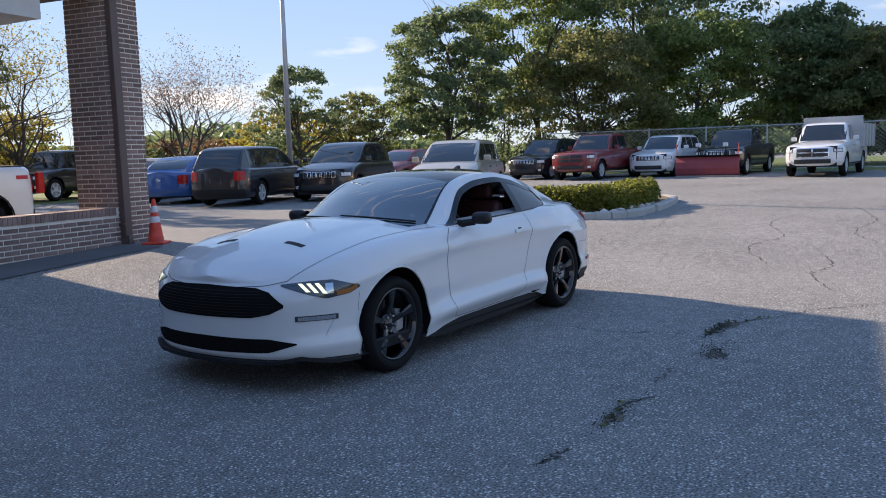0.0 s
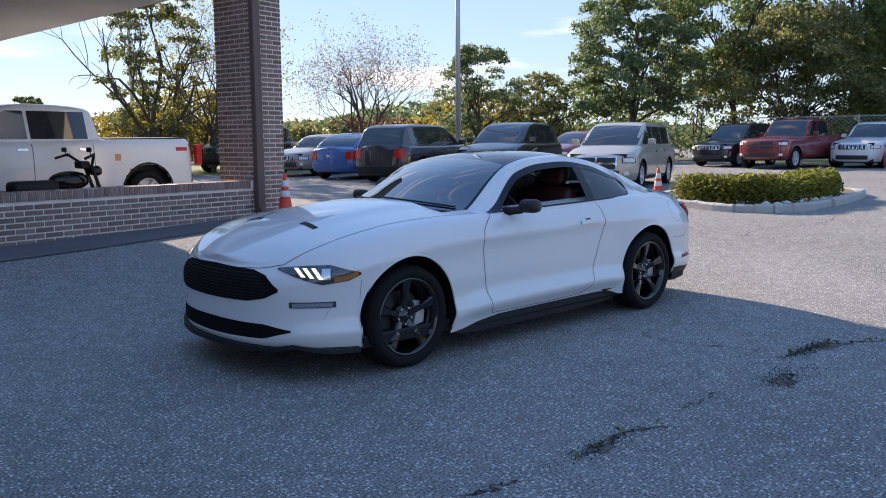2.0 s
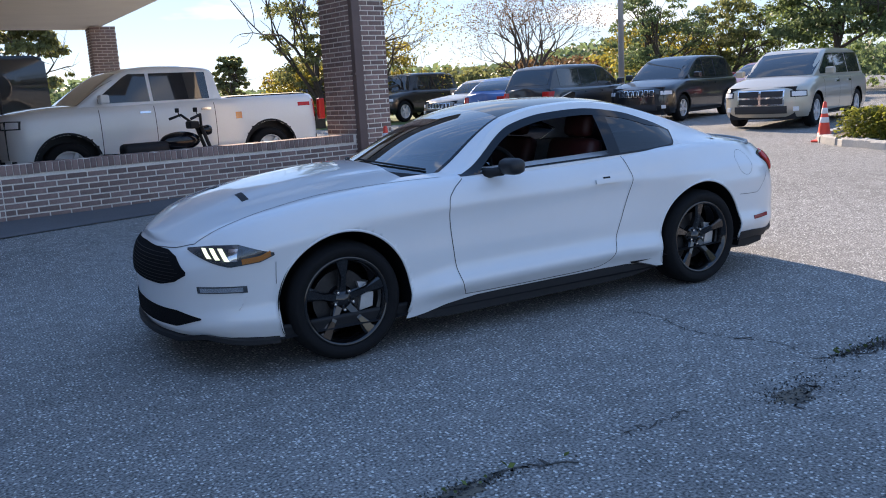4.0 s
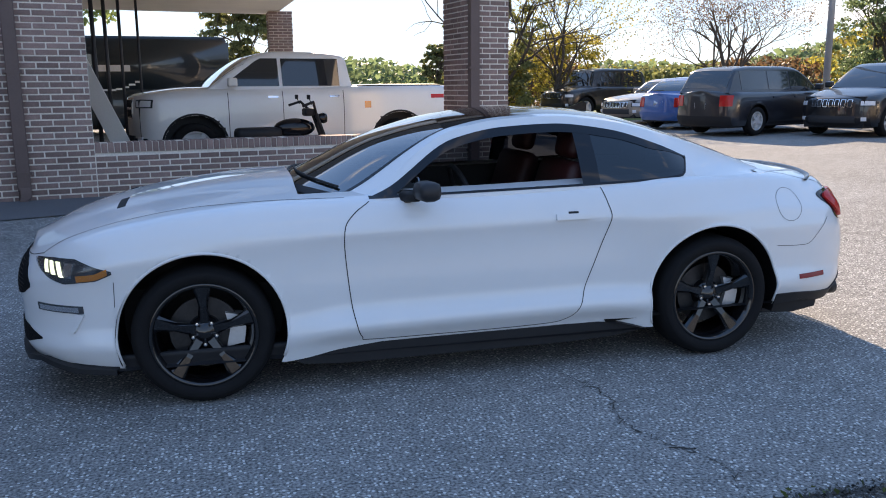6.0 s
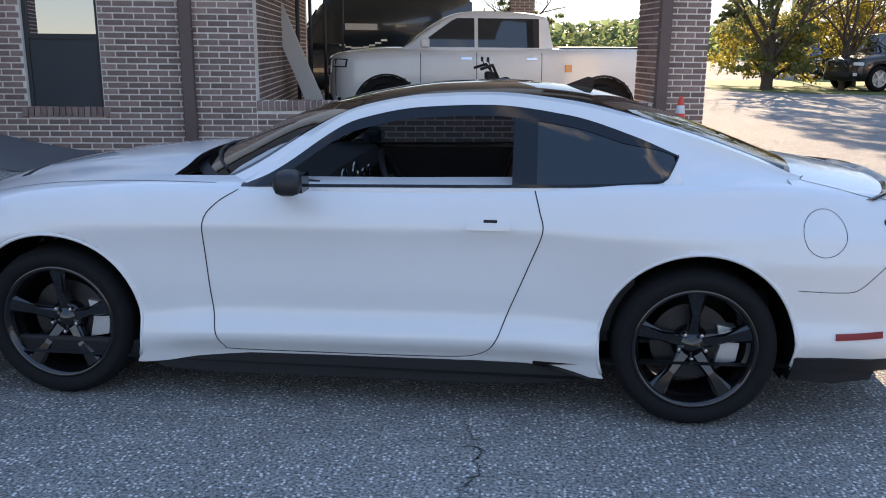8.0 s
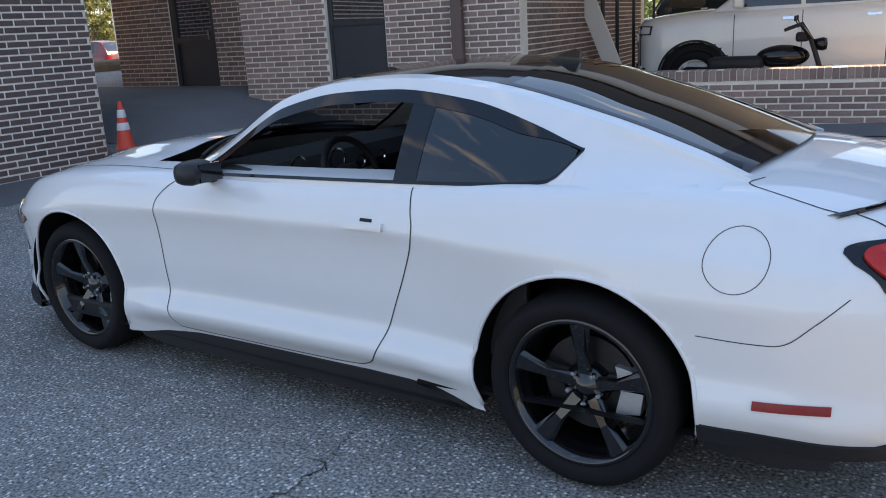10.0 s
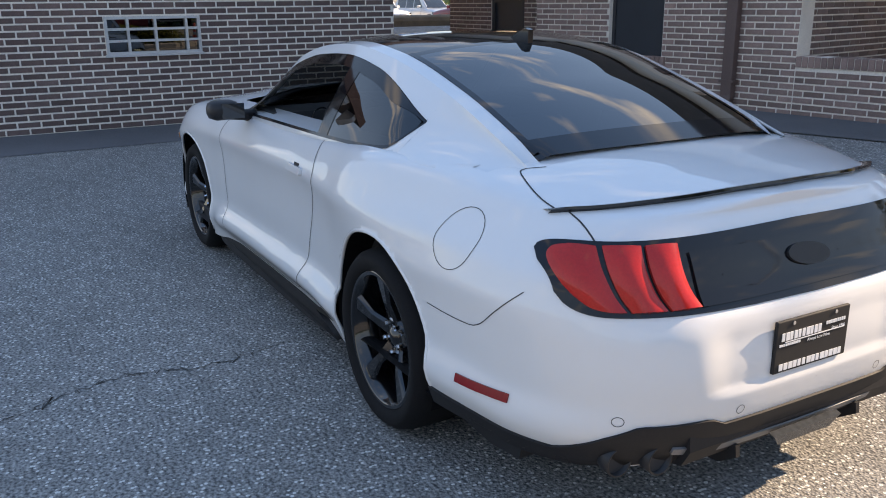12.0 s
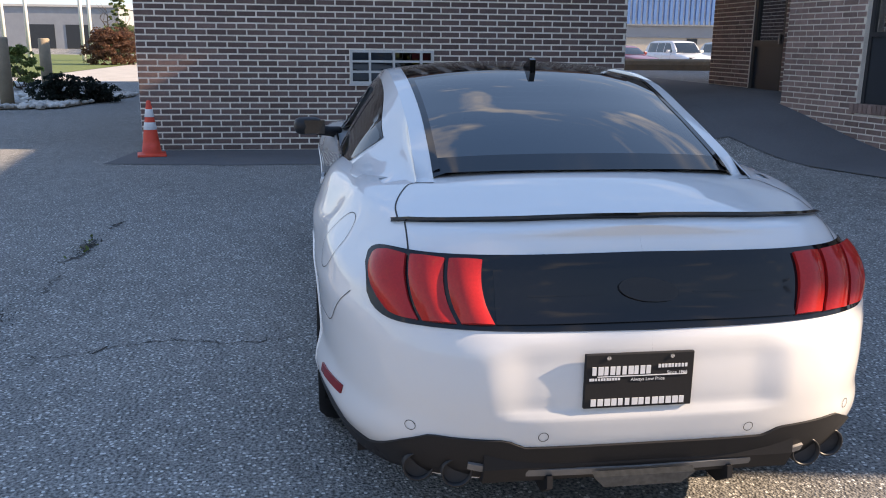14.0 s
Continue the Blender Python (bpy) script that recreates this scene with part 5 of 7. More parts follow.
def vehicle(name, label, place, L, W, H, wb, colour, style, hood=1.0, belt=1.05, screen=(-0.75, -0.15), roof_end=(1.75, 2.25), front_over=0.92, wheel_r=0.35, arch=0.065,
            clear=0.24, rims="alu", grille="slots", cross=None, lower=None, nose_drop=0.17, group="parked vehicles"):
    """A parked vehicle built from its side and plan measures; its nose points along its own -x."""
    v = thing(name, label, "car" if style != "pickup" else "pickup truck", group, place)
    f, r = -L / 2, L / 2
    axle0, axle1 = f + front_over, f + front_over + wb
    bed = style == "pickup"
    tail_z = belt + (0.04 if bed else 0.0)
    z1 = curve_through([(f, hood - nose_drop - .05), (f + .18, hood - nose_drop), (f + .55, hood - nose_drop * .45), (screen[0] - .15, hood), (screen[0] + .3, belt), (r - .4, tail_z), (r, tail_z - (.02 if bed else .06))])
    B = dict(front=f, rear=r, xa=f + .75, xb=r - .6, qf=.50, qr=.34, pw=2.5, z0=lambda x: clear + 0 * np.asarray(x, float), z1=z1,
             zc=curve_through([(f, hood - nose_drop - .04), (f + .25, hood - nose_drop + .06), (screen[0], hood + .07), (screen[0] + .4, belt + .02), (r, belt + .02)]),
             xf=curve_through([(clear, f + .12), (clear + .15, f), (hood - nose_drop - .12, f + .01), (hood - nose_drop + .02, f + .10)]),
             xr=curve_through([(clear, r - .08), (clear + .2, r), (belt - .1, r - .02), (belt + .1, r - .06)]),
             w=lambda x: W / 2 + 0 * np.asarray(x, float), prof=curve_through([(0, .93), (.15, .985), (.5, 1.0), (.8, .985), (.93, .95), (1, .90)]))
    G = pchip_surface_body(B, 90, 18, 6, 1)
    nr, nc = G.shape[:2]
    skin_b = Skin(G.reshape(-1, 3), grid_faces(nr, nc))
    faces = cut_arches(G, [(axle0, wheel_r), (axle1, wheel_r)], wheel_r + arch, 17, 0.03)
    put("body", mesh_of("body", G.reshape(-1, 3), faces, True), colour, v)
    boxed("underbody", (f + .15, -W / 2 + .22, clear - .04), (r - .15, W / 2 - .22, hood - .15), M["black_plastic"], v)
    # cabin
    c0, c1 = screen
    t0, t1 = roof_end
    cb = belt - .06
    K = cabin_shell(c0, c1, t0, t1, cb, H, W / 2 * .91)
    put("cabin", mesh_of("cabin", K.reshape(-1, 3), grid_faces(*K.shape[:2]), True), colour, v)
    sk = Skin(K.reshape(-1, 3), grid_faces(*K.shape[:2]))
    hw = W / 2 * .91
    top_z = H - .14
    sk.patch("windscreen", (-hw * .86, hw * .86), lambda u: belt + .02, lambda u: top_z + .03 - .04 * (u / hw) ** 2, (1, 0), CAR_GLASS, v, .006, .01, 14, 6)
    sk.patch("rear_window", (-hw * .76, hw * .76), lambda u: belt + .08, lambda u: top_z + .02 - .04 * (u / hw) ** 2, (-1, 0), CAR_GLASS, v, .006, .01, 14, 6)
    x_a, x_d = c0 + .36, t0 - (0.25 if style in ("suv", "van") else .08)
    cuts = [x_a, (x_a + x_d) * .5 - .08, x_d] if style in ("pickup", "sedan", "hatch") else [x_a, x_a + (x_d - x_a) * .38, x_a + (x_d - x_a) * .70, x_d + .22]
    if style == "van":
        cuts = [x_a, x_a + .75]
    slope = (c1 - c0) / (H - belt)
    for sgn, way in ((-1, (0, 1)), (1, (0, -1))):
        for i, (a, b) in enumerate(zip(cuts, cuts[1:])):
            r2 = (a + .03, b - .03) if sgn > 0 else (-b + .03, -a - .03)
            flip = 1 if sgn > 0 else -1
            sk.patch("side_window", r2, lambda u: belt + .03, lambda u, flip=flip: min(top_z, belt + .10 + max(0, (u * flip - c0 - .38)) / max(slope, .05) * 1.0) if True else top_z, way, CAR_GLASS, v, .006, .01, 10, 5)
        q = lambda pts: [(sgn * x, z) for x, z in pts]
        for x in cuts[:-1] if style == "van" else cuts[:3]:
            skin_b.gap("door_gap", q([(x, clear + .12), (x, belt - .05)]), way, v, .012)
        if style != "van":
            for x in cuts[1:3]:
                skin_b.patch("door_handle", tuple(sorted((sgn * (x - .26), sgn * (x - .08)))), lambda u: belt - .17, lambda u: belt - .135, way, colour if rims != "chrome" else M["chrome"], v, .02, .03, 4, 3)
        boxed("door_mirror", *[tuple(q2) for q2 in zip(*[sorted(p) for p in ((c0 + .35, c0 + .50), (sgn * (W / 2 - .02), sgn * (W / 2 + .17)), (belt + .02, belt + .17))])], colour, v, "", .03)
        # swept headlamps that wrap round the front corners
        ac = .66 * (f + .14) + .75 * W / 2 * .86
        hz = hood - nose_drop - .05
        span = lambda a, b: tuple(sorted((sgn * a, sgn * b)))
        d45 = (.75, -.66 * sgn)
        skin_b.patch("lamp_surround", span(ac - .16, ac + .20), lambda u: hz - .15, lambda u: hz - .01 - .04 * abs(abs(u) - abs(ac)), d45, M["seam"], v, .007, .03, 10, 4)
        skin_b.patch("headlight", span(ac - .13, ac + .17), lambda u: hz - .13, lambda u: hz - .03 - .04 * abs(abs(u) - abs(ac)), d45, M["reflective"], v, .012, .03, 10, 4)
        zt = (belt - .36, belt - .10) if style in ("hatch", "sedan", "suv") else (belt - .42, belt - .08)
        ty = (W / 2 * .60, W / 2 * .90)
        skin_b.patch("tail_lamp", ty if sgn < 0 else (-ty[1], -ty[0]), lambda u: zt[0], lambda u: zt[1], (-1, 0), M["red_lens"], v, .012, .03, 8, 4)
        for ax in (axle0, axle1):
            R = wheel_r + arch + .05
            boxed("wheel_well", (ax - R, min(sgn * (W / 2 - .55), sgn * (W / 2 - .29)), clear - .03), (ax + R, max(sgn * (W / 2 - .55), sgn * (W / 2 - .29)), wheel_r + R), M["matt_black"], v)
            plain_wheel(v, ax, sgn * (W / 2 - .12), sgn, wheel_r, M["silver_rim"])
    gz0, gz1 = hood - nose_drop - .27, hood - nose_drop - .04
    gw = W * .27
    if grille == "slots":
        skin_b.patch("grille", (-gw, gw), lambda u: gz0 + .03, lambda u: gz1, (1, 0), M["black_plastic"], v, .006, .03, 10, 4)
        for k in range(7):
            y = -gw + 2 * gw * (k + .5) / 7
            skin_b.patch("grille_ring", (y - gw * .115, y + gw * .115), lambda u: gz0 + .045, lambda u: gz1 - .012, (1, 0), M["chrome"], v, .012, .012, 3, 3)
            skin_b.patch("grille_slot", (y - gw * .075, y + gw * .075), lambda u: gz0 + .06, lambda u: gz1 - .027, (1, 0), M["seam"], v, .016, .006, 3, 3)
    elif grille == "cross":
        lo_z = gz0 - .10
        skin_b.patch("grille", (-gw, gw), lambda u: lo_z, lambda u: gz1, (1, 0), cross or M["chrome"], v, .012, .03, 12, 5)
        mz = (lo_z + gz1) / 2
        for y0, y1 in ((-gw + .03, -.025), (.025, gw - .03)):
            for za, zb in ((lo_z + .03, mz - .02), (mz + .02, gz1 - .03)):
                skin_b.patch("grille_opening", (y0, y1), lambda u: za, lambda u: zb, (1, 0), M["seam"], v, .017, .008, 4, 3)
    else:
        skin_b.patch("grille", (-gw, gw), lambda u: gz0, lambda u: gz1, (1, 0), M["black_plastic"], v, .008, .03, 10, 4)
    skin_b.patch("lower_intake", (-W * .30, W * .30), lambda u: clear + .10, lambda u: clear + .24, (1, 0), M["seam"], v, .028, .03, 12, 4)
    for sgn in (-1, 1):
        fy = (W * .36, W * .41)
        skin_b.patch("fog_lamp", fy if sgn > 0 else (-fy[1], -fy[0]), lambda u: clear + .14, lambda u: clear + .22, (1, 0), M["reflective"], v, .03, .03, 3, 3)
        for ax in (axle0, axle1):
            arc = [(sgn * (ax + (wheel_r + arch + .02) * math.cos(a)), wheel_r + (wheel_r + arch + .02) * math.sin(a)) for a in np.linspace(.1, math.pi - .1, 22)]
            skin_b.gap("arch_trim", arc, (0, -sgn), v, .035, M["black_plastic"] if lower is None else colour, .006)
        skin_b.gap("sill_trim", [(sgn * x, clear + .05) for x in (axle0 + wheel_r + .1, axle1 - wheel_r - .1)], (0, -sgn), v, .07, M["black_plastic"], .006)
    skin_b.patch("front_bumper", (-W * .44, W * .44), lambda u: clear + .02, lambda u: clear + .20, (1, 0), lower or M["black_plastic"], v, .02, .05, 16, 4)
    skin_b.patch("rear_bumper", (-W * .44, W * .44), lambda u: clear + .02, lambda u: clear + .24, (-1, 0), lower or M["black_plastic"], v, .02, .05, 16, 4)
    skin_b.patch("number_plate", (-.16, .16), lambda u: clear + .42, lambda u: clear + .56, (-1, 0), M["reflective"], v, .006, .01, 3, 3)
    return v, skin_b


def stand(x, y, heading):
    """A pose on the ground with the nose pointing along heading degrees."""
    return pose(x, y, float(ground_z(x, y)), 0, 0, heading + 180)


P_ = {"navy": paint("navy_paint", (0.012, 0.014, 0.02)), "black": paint("black_paint", (0.01, 0.01, 0.012)), "cream": paint("champagne_paint", (0.50, 0.44, 0.35), .2), "tan": paint("tan_paint", (0.33, 0.27, 0.22), .2),
      "blue": paint("blue_paint", (0.012, 0.10, 0.32), .1), "red": paint("dark_red_paint", (0.20, 0.018, 0.02)), "white": paint("lot_white_paint", (0.74, 0.74, 0.73)), "vanblue": paint("van_paint", (0.012, 0.024, 0.035)), "silver": paint("silver_paint", (0.55, 0.56, 0.57), .4)}
ROW = 19
vehicle("suv", "black mid-size sport utility vehicle seen from the back", stand(12.6, 14.7, ROW), 4.88, 1.85, 1.70, 2.89, P_["navy"], "suv", 1.03, 1.08, (-1.42, -.48), (1.95, 2.32))
vehicle("suv", "dark sport utility vehicle with slotted chrome grille", stand(15.0, 13.0, ROW + 180), 4.82, 1.93, 1.76, 2.91, P_["black"], "suv", 1.08, 1.12, (-1.25, -.30), (1.75, 2.25))
vehicle("suv", "champagne beige crossover with chrome wheels", stand(14.2, 8.25, ROW + 180), 4.88, 1.85, 1.70, 2.89, P_["cream"], "suv", 1.03, 1.08, (-1.42, -.48), (1.95, 2.34), rims="chrome", lower=P_["cream"], grille="cross")
vehicle("hatchback", "bright blue small hatchback", stand(12.8, 17.5, ROW), 4.36, 1.82, 1.47, 2.65, P_["blue"], "hatch", .92, .98, (-1.15, -.35), (1.25, 1.95), wheel_r=.32, lower=P_["blue"])
vehicle("sedan", "old tan four-door sedan", stand(13.2, 20.6, ROW + 180), 4.9, 1.85, 1.44, 2.75, P_["tan"], "sedan", .92, .96, (-.85, -.2), (1.0, 1.55), wheel_r=.32, lower=P_["tan"])
vehicle("suv", "dark blue sport utility vehicle", stand(28.7, 12.5, 178), 4.7, 1.88, 1.78, 2.7, P_["navy"], "suv", 1.08, 1.12, (-1.0, -.35), (1.7, 2.2))
vehicle("hatchback", "small red car behind the front row", stand(22.0, 15.6, 178), 4.3, 1.8, 1.5, 2.6, P_["red"], "hatch", .95, 1.0, (-1.0, -.3), (1.3, 1.95), wheel_r=.32)
vehicle("pickup_truck", "dark red full-size pickup truck", stand(28.3, 9.85, 178), 5.8, 2.02, 1.92, 3.57, P_["red"], "pickup", 1.18, 1.22, (-1.05, -.45), (1.0, 1.2), wheel_r=.40, clear=.36, grille="cross", cross=P_["red"], lower=P_["red"], nose_drop=.1)
vehicle("suv", "white sport utility vehicle with slotted grille", stand(30.6, 7.6, 178), 4.82, 1.94, 1.78, 2.91, P_["white"], "suv", 1.1, 1.13, (-1.05, -.35), (1.75, 2.25), lower=P_["white"], grille="slots")
vehicle("pickup_truck", "black pickup truck carrying a snow plough", stand(31.8, 4.95, 178), 5.7, 2.03, 1.95, 3.6, P_["black"], "pickup", 1.22, 1.25, (-1.0, -.45), (.9, 1.1), wheel_r=.40, clear=.38)
vehicle("suv", "black boxy off-road vehicle", stand(12.6, 25.0, ROW + 180), 4.4, 1.87, 1.84, 2.6, P_["black"], "suv", 1.15, 1.18, (-.9, -.6), (1.8, 2.05), wheel_r=.40, clear=.35)


def plough(x, y, heading):
    m = pose(x, y, float(ground_z(x, y)), 0, 0, heading + 180)
    t = thing("snow_plough", "red steel snow plough blade resting on the ground", "snow plough", m=m)
    prof = [(.0, .04), (-.10, .12), (-.15, .35), (-.12, .60), (.0, .80), (.03, .78), (-.08, .58), (-.11, .35), (-.06, .14), (.03, .06)]
    red = shader("plough_red", (.30, .05, .06), .55, vary=.2, scale=5)
    part("blade", prism(bmesh.new(), prof, -1.28, 1.28, "y"), red, t, "faded red curved blade")
    boxed("cutting_edge", (-.03, -1.28, 0.0), (.02, 1.28, .07), M["steel"], t)
    part("deflector", prism(bmesh.new(), [(.0, .80), (-.14, .86), (-.14, .875), (.0, .815)], -1.28, 1.28, "y"), M["rubber"], t)
    for y0 in (-.9, -.3, .3, .9):
        part("rib", prism(bmesh.new(), [(-.08, .2), (.12, .25), (.12, .6), (-.06, .7)], y0 - .02, y0 + .02, "y"), M["black_plastic"], t)
    for sg in (-1, 1):
        part("push_arm", tube(bmesh.new(), [(.1, sg * .35, .35), (1.05, sg * .35, .55)], .05, 8), M["black_plastic"], t)
        part("lamp_post", tube(bmesh.new(), [(.6, sg * .55, .5), (.6, sg * .55, 1.25)], .025, 6), M["black_plastic"], t)
        boxed("plough_lamp", (.48, sg * .55 - .1, 1.2), (.62, sg * .55 + .1, 1.36), M["reflective"], t, "", .03)
        part("marker", tube(bmesh.new(), [(-.05, sg * 1.22, .8), (-.05, sg * 1.25, 1.35)], .012, 6), M["orange"], t)
    return t


plough(28.2, 5.2, 178)


def dump_truck():
    v, sk = vehicle("dump_truck", "white work truck with a grey steel dump bed", stand(29.9, 1.0, 178), 5.9, 2.05, 2.02, 3.6, P_["white"], "pickup", 1.25, 1.30, (-1.15, -.6), (.55, .7), wheel_r=.42, clear=.40, lower=P_["white"], grille="cross")
    for lo, hi in (((.85, -1.15, 1.05), (3.6, 1.15, 1.13)), ((.85, -1.15, 1.13), (3.6, -1.09, 1.95)), ((.85, 1.09, 1.13), (3.6, 1.15, 1.95)), ((.85, -1.09, 1.13), (.92, 1.09, 2.25)), ((3.53, -1.09, 1.13), (3.6, 1.09, 1.85))):
        boxed("bed_wall", lo, hi, M["galv"], v, "grey steel bed wall")
    for x in (1.2, 1.9, 2.6, 3.3):
        boxed("bed_post", (x - .04, -1.19, 1.05), (x + .04, -1.152, 1.95), M["galv"], v)


dump_truck()


def utility_truck():
    """The white pickup under the canopy, parked along the building."""
    m = NORTH @ pose(.80, 4.15, .15, 0, 0, 0)
    v, sk = vehicle("pickup_truck", "white crew-cab pickup truck under the canopy", m, 5.84, 2.03, 2.0, 3.64, P_["white"], "pickup", 1.33, 1.36, (-1.72, -.82), (.74, .90), front_over=1.0, wheel_r=.40, arch=.12, clear=.36, grille="cross", nose_drop=.08, rims="chrome")
    sk.patch("bed_cover", (.98, 2.86), lambda u: -.86, lambda u: .86, "z", M["black_plastic"], v, .02, .03, 8, 6, "black bed cover")
    sk.patch("bed_rail", (-2.88, -.96), lambda u: 1.385, lambda u: 1.425, (0, 1), M["black_plastic"], v, .006, .01, 8, 3)
    sk.patch("badge", (-2.62, -2.35), lambda u: 1.16, lambda u: 1.23, (0, 1), M["red_lens"], v, .004, .006, 4, 3, "plain red and grey badge shape")
    sk.patch("sticker", (-1.17, -1.05), lambda u: 1.0, lambda u: 1.12, (0, 1), M["amber"], v, .004, .006, 4, 4)
    boxed("tail_lamp_side", (2.80, -1.035, .88), (2.93, -.93, 1.28), M["red_lens"], v, "", .02)
    return v


utility_truck()


def delivery_van(place, label, stripe=False, L=5.6, H=2.55):
    v, sk = vehicle("van", label, place, L, 2.05, 1.5, 3.6, P_["vanblue"], "van", 1.15, 1.25, (-2.0, -1.6), (L / 2 - .2, L / 2 - .05), front_over=.95, wheel_r=.36, clear=.25, grille="plain", nose_drop=.15)
    bm = prism(bmesh.new(), [(-L / 2 + 1.0, 1.2), (-L / 2 + 1.75, H - .25), (-L / 2 + 2.1, H - .02), (L / 2 - .25, H), (L / 2 - .05, H - .1), (L / 2 - .02, 1.2)], -.94, .94, "y")
    bmesh.ops.bevel(bm, geom=bm.edges[:], offset=.07, segments=2, affect="EDGES")
    part("cargo_body", bm, P_["vanblue"], v, "", True)
    bm = prism(bmesh.new(), [(-L / 2 + 1.02, 1.34), (-L / 2 + 1.62, H - .42), (-L / 2 + 1.60, H - .40), (-L / 2 + .99, 1.36)], -.82, .82, "y")
    part("windscreen", bm, CAR_GLASS, v)
    for sg in (-1, 1):
        part("cab_window", prism(bmesh.new(), [(-L / 2 + 1.35, 1.38), (-L / 2 + 1.85, H - .5), (-L / 2 + 2.35, H - .5), (-L / 2 + 2.35, 1.38)], *sorted((sg * .935, sg * .955)), "y"), CAR_GLASS, v)
        if stripe:
            boxed("name_bar", (-.6, sg * .942 - .008, 1.75), (.3, sg * .942 + .008, 1.92), M["reflective"], v)
            for k in range(10):
                a = k / 9
                boxed("arc_mark", (-1.1 + 1.5 * a, sg * .942 - .008, 1.45 - .22 * math.sin(math.pi * a)), (-1.1 + 1.5 * a + .17, sg * .942 + .008, 1.50 - .22 * math.sin(math.pi * a)), P_["silver"], v)
    return v


delivery_van(stand(13.3, 37.0, 250), "dark blue tall delivery van")
delivery_van(NORTH @ pose(-1.6, 14.2, .25, 0, 0, 0), "dark tall delivery van with plain pale markings", True, 6.0, 2.7)


# ---- small things of the yard ----
def cone_proto():
    t = thing("traffic_cone", "orange traffic cone with two white reflective collars", "traffic cone", "traffic cones")
    bm = box(bmesh.new(), (-.178, -.178, 0), (.178, .178, .035), .012)
    part("base", bm, M["orange"], t)
    R = lambda z: .125 - (.125 - .028) * (z - .035) / .66
    prof = [(R(z), z) for z in (.035, .20, .37)]
    part("sleeve", lathe(bmesh.new(), [(.150, .033), (.135, .05)] + prof + [(R(.56), .56), (R(.695), .695), (.020, .705), (.016, .71), (.012, .66)], "z", 28), M["orange"], t, smooth=True)
    for z0, z1 in ((.34, .435), (.50, .60)):
        part("collar", lathe(bmesh.new(), [(R(z0) + .002, z0), (R(z0) + .004, z0 + .004), (R(z1) + .004, z1 - .004), (R(z1) + .002, z1)], "z", 28), M["reflective"], t, "scuffed white reflective collar", True)
    return t


cone = cone_proto()
cone.matrix_world = pose(-6.72, -3.08, 0, 0, 0, 12)
for x, y, a in ((2.60, 6.74, 30), (10.3, 4.70, 20), (-7.02, 3.52, 10)):
    copy_thing(cone, pose(x, y, float(ground_z(x, y)), 0, 0, a))


def downpipe(m, top, hand=1, group="downpipes"):
    t = thing("downpipe", "brown square metal downpipe with a kicked-out foot", "downpipe", group, m)
    part("pipe", box(bmesh.new(), (-.075, -.11, .30), (.075, -.004, top), .012), M["pipe_brown"], t)
    bm = bmesh.new()
    tube(bm, [(0, -.06, .34), (0, -.075, .22), (.0, -.15, .12), (0, -.26, .07)], [.085, .085, .085, .088], 4)
    part("shoe", bm, M["pipe_brown"], t)
    for z in (.5, 1.7):
        boxed("strap", (-.10, -.116, z), (.10, -.002, z + .03), M["pipe_brown"], t)
    return t


downpipe(NORTH @ pose(-3.62, 0, 0), EAVE)
downpipe(NORTH @ pose(PIL0 + .08, -.0, .06), PIL_H)


def ball(centre, radii):
    bm = bmesh.new()
    bmesh.ops.create_icosphere(bm, subdivisions=3, radius=1, matrix=Matrix.Translation(centre) @ Matrix.Diagonal((*radii, 1)))
    return bm


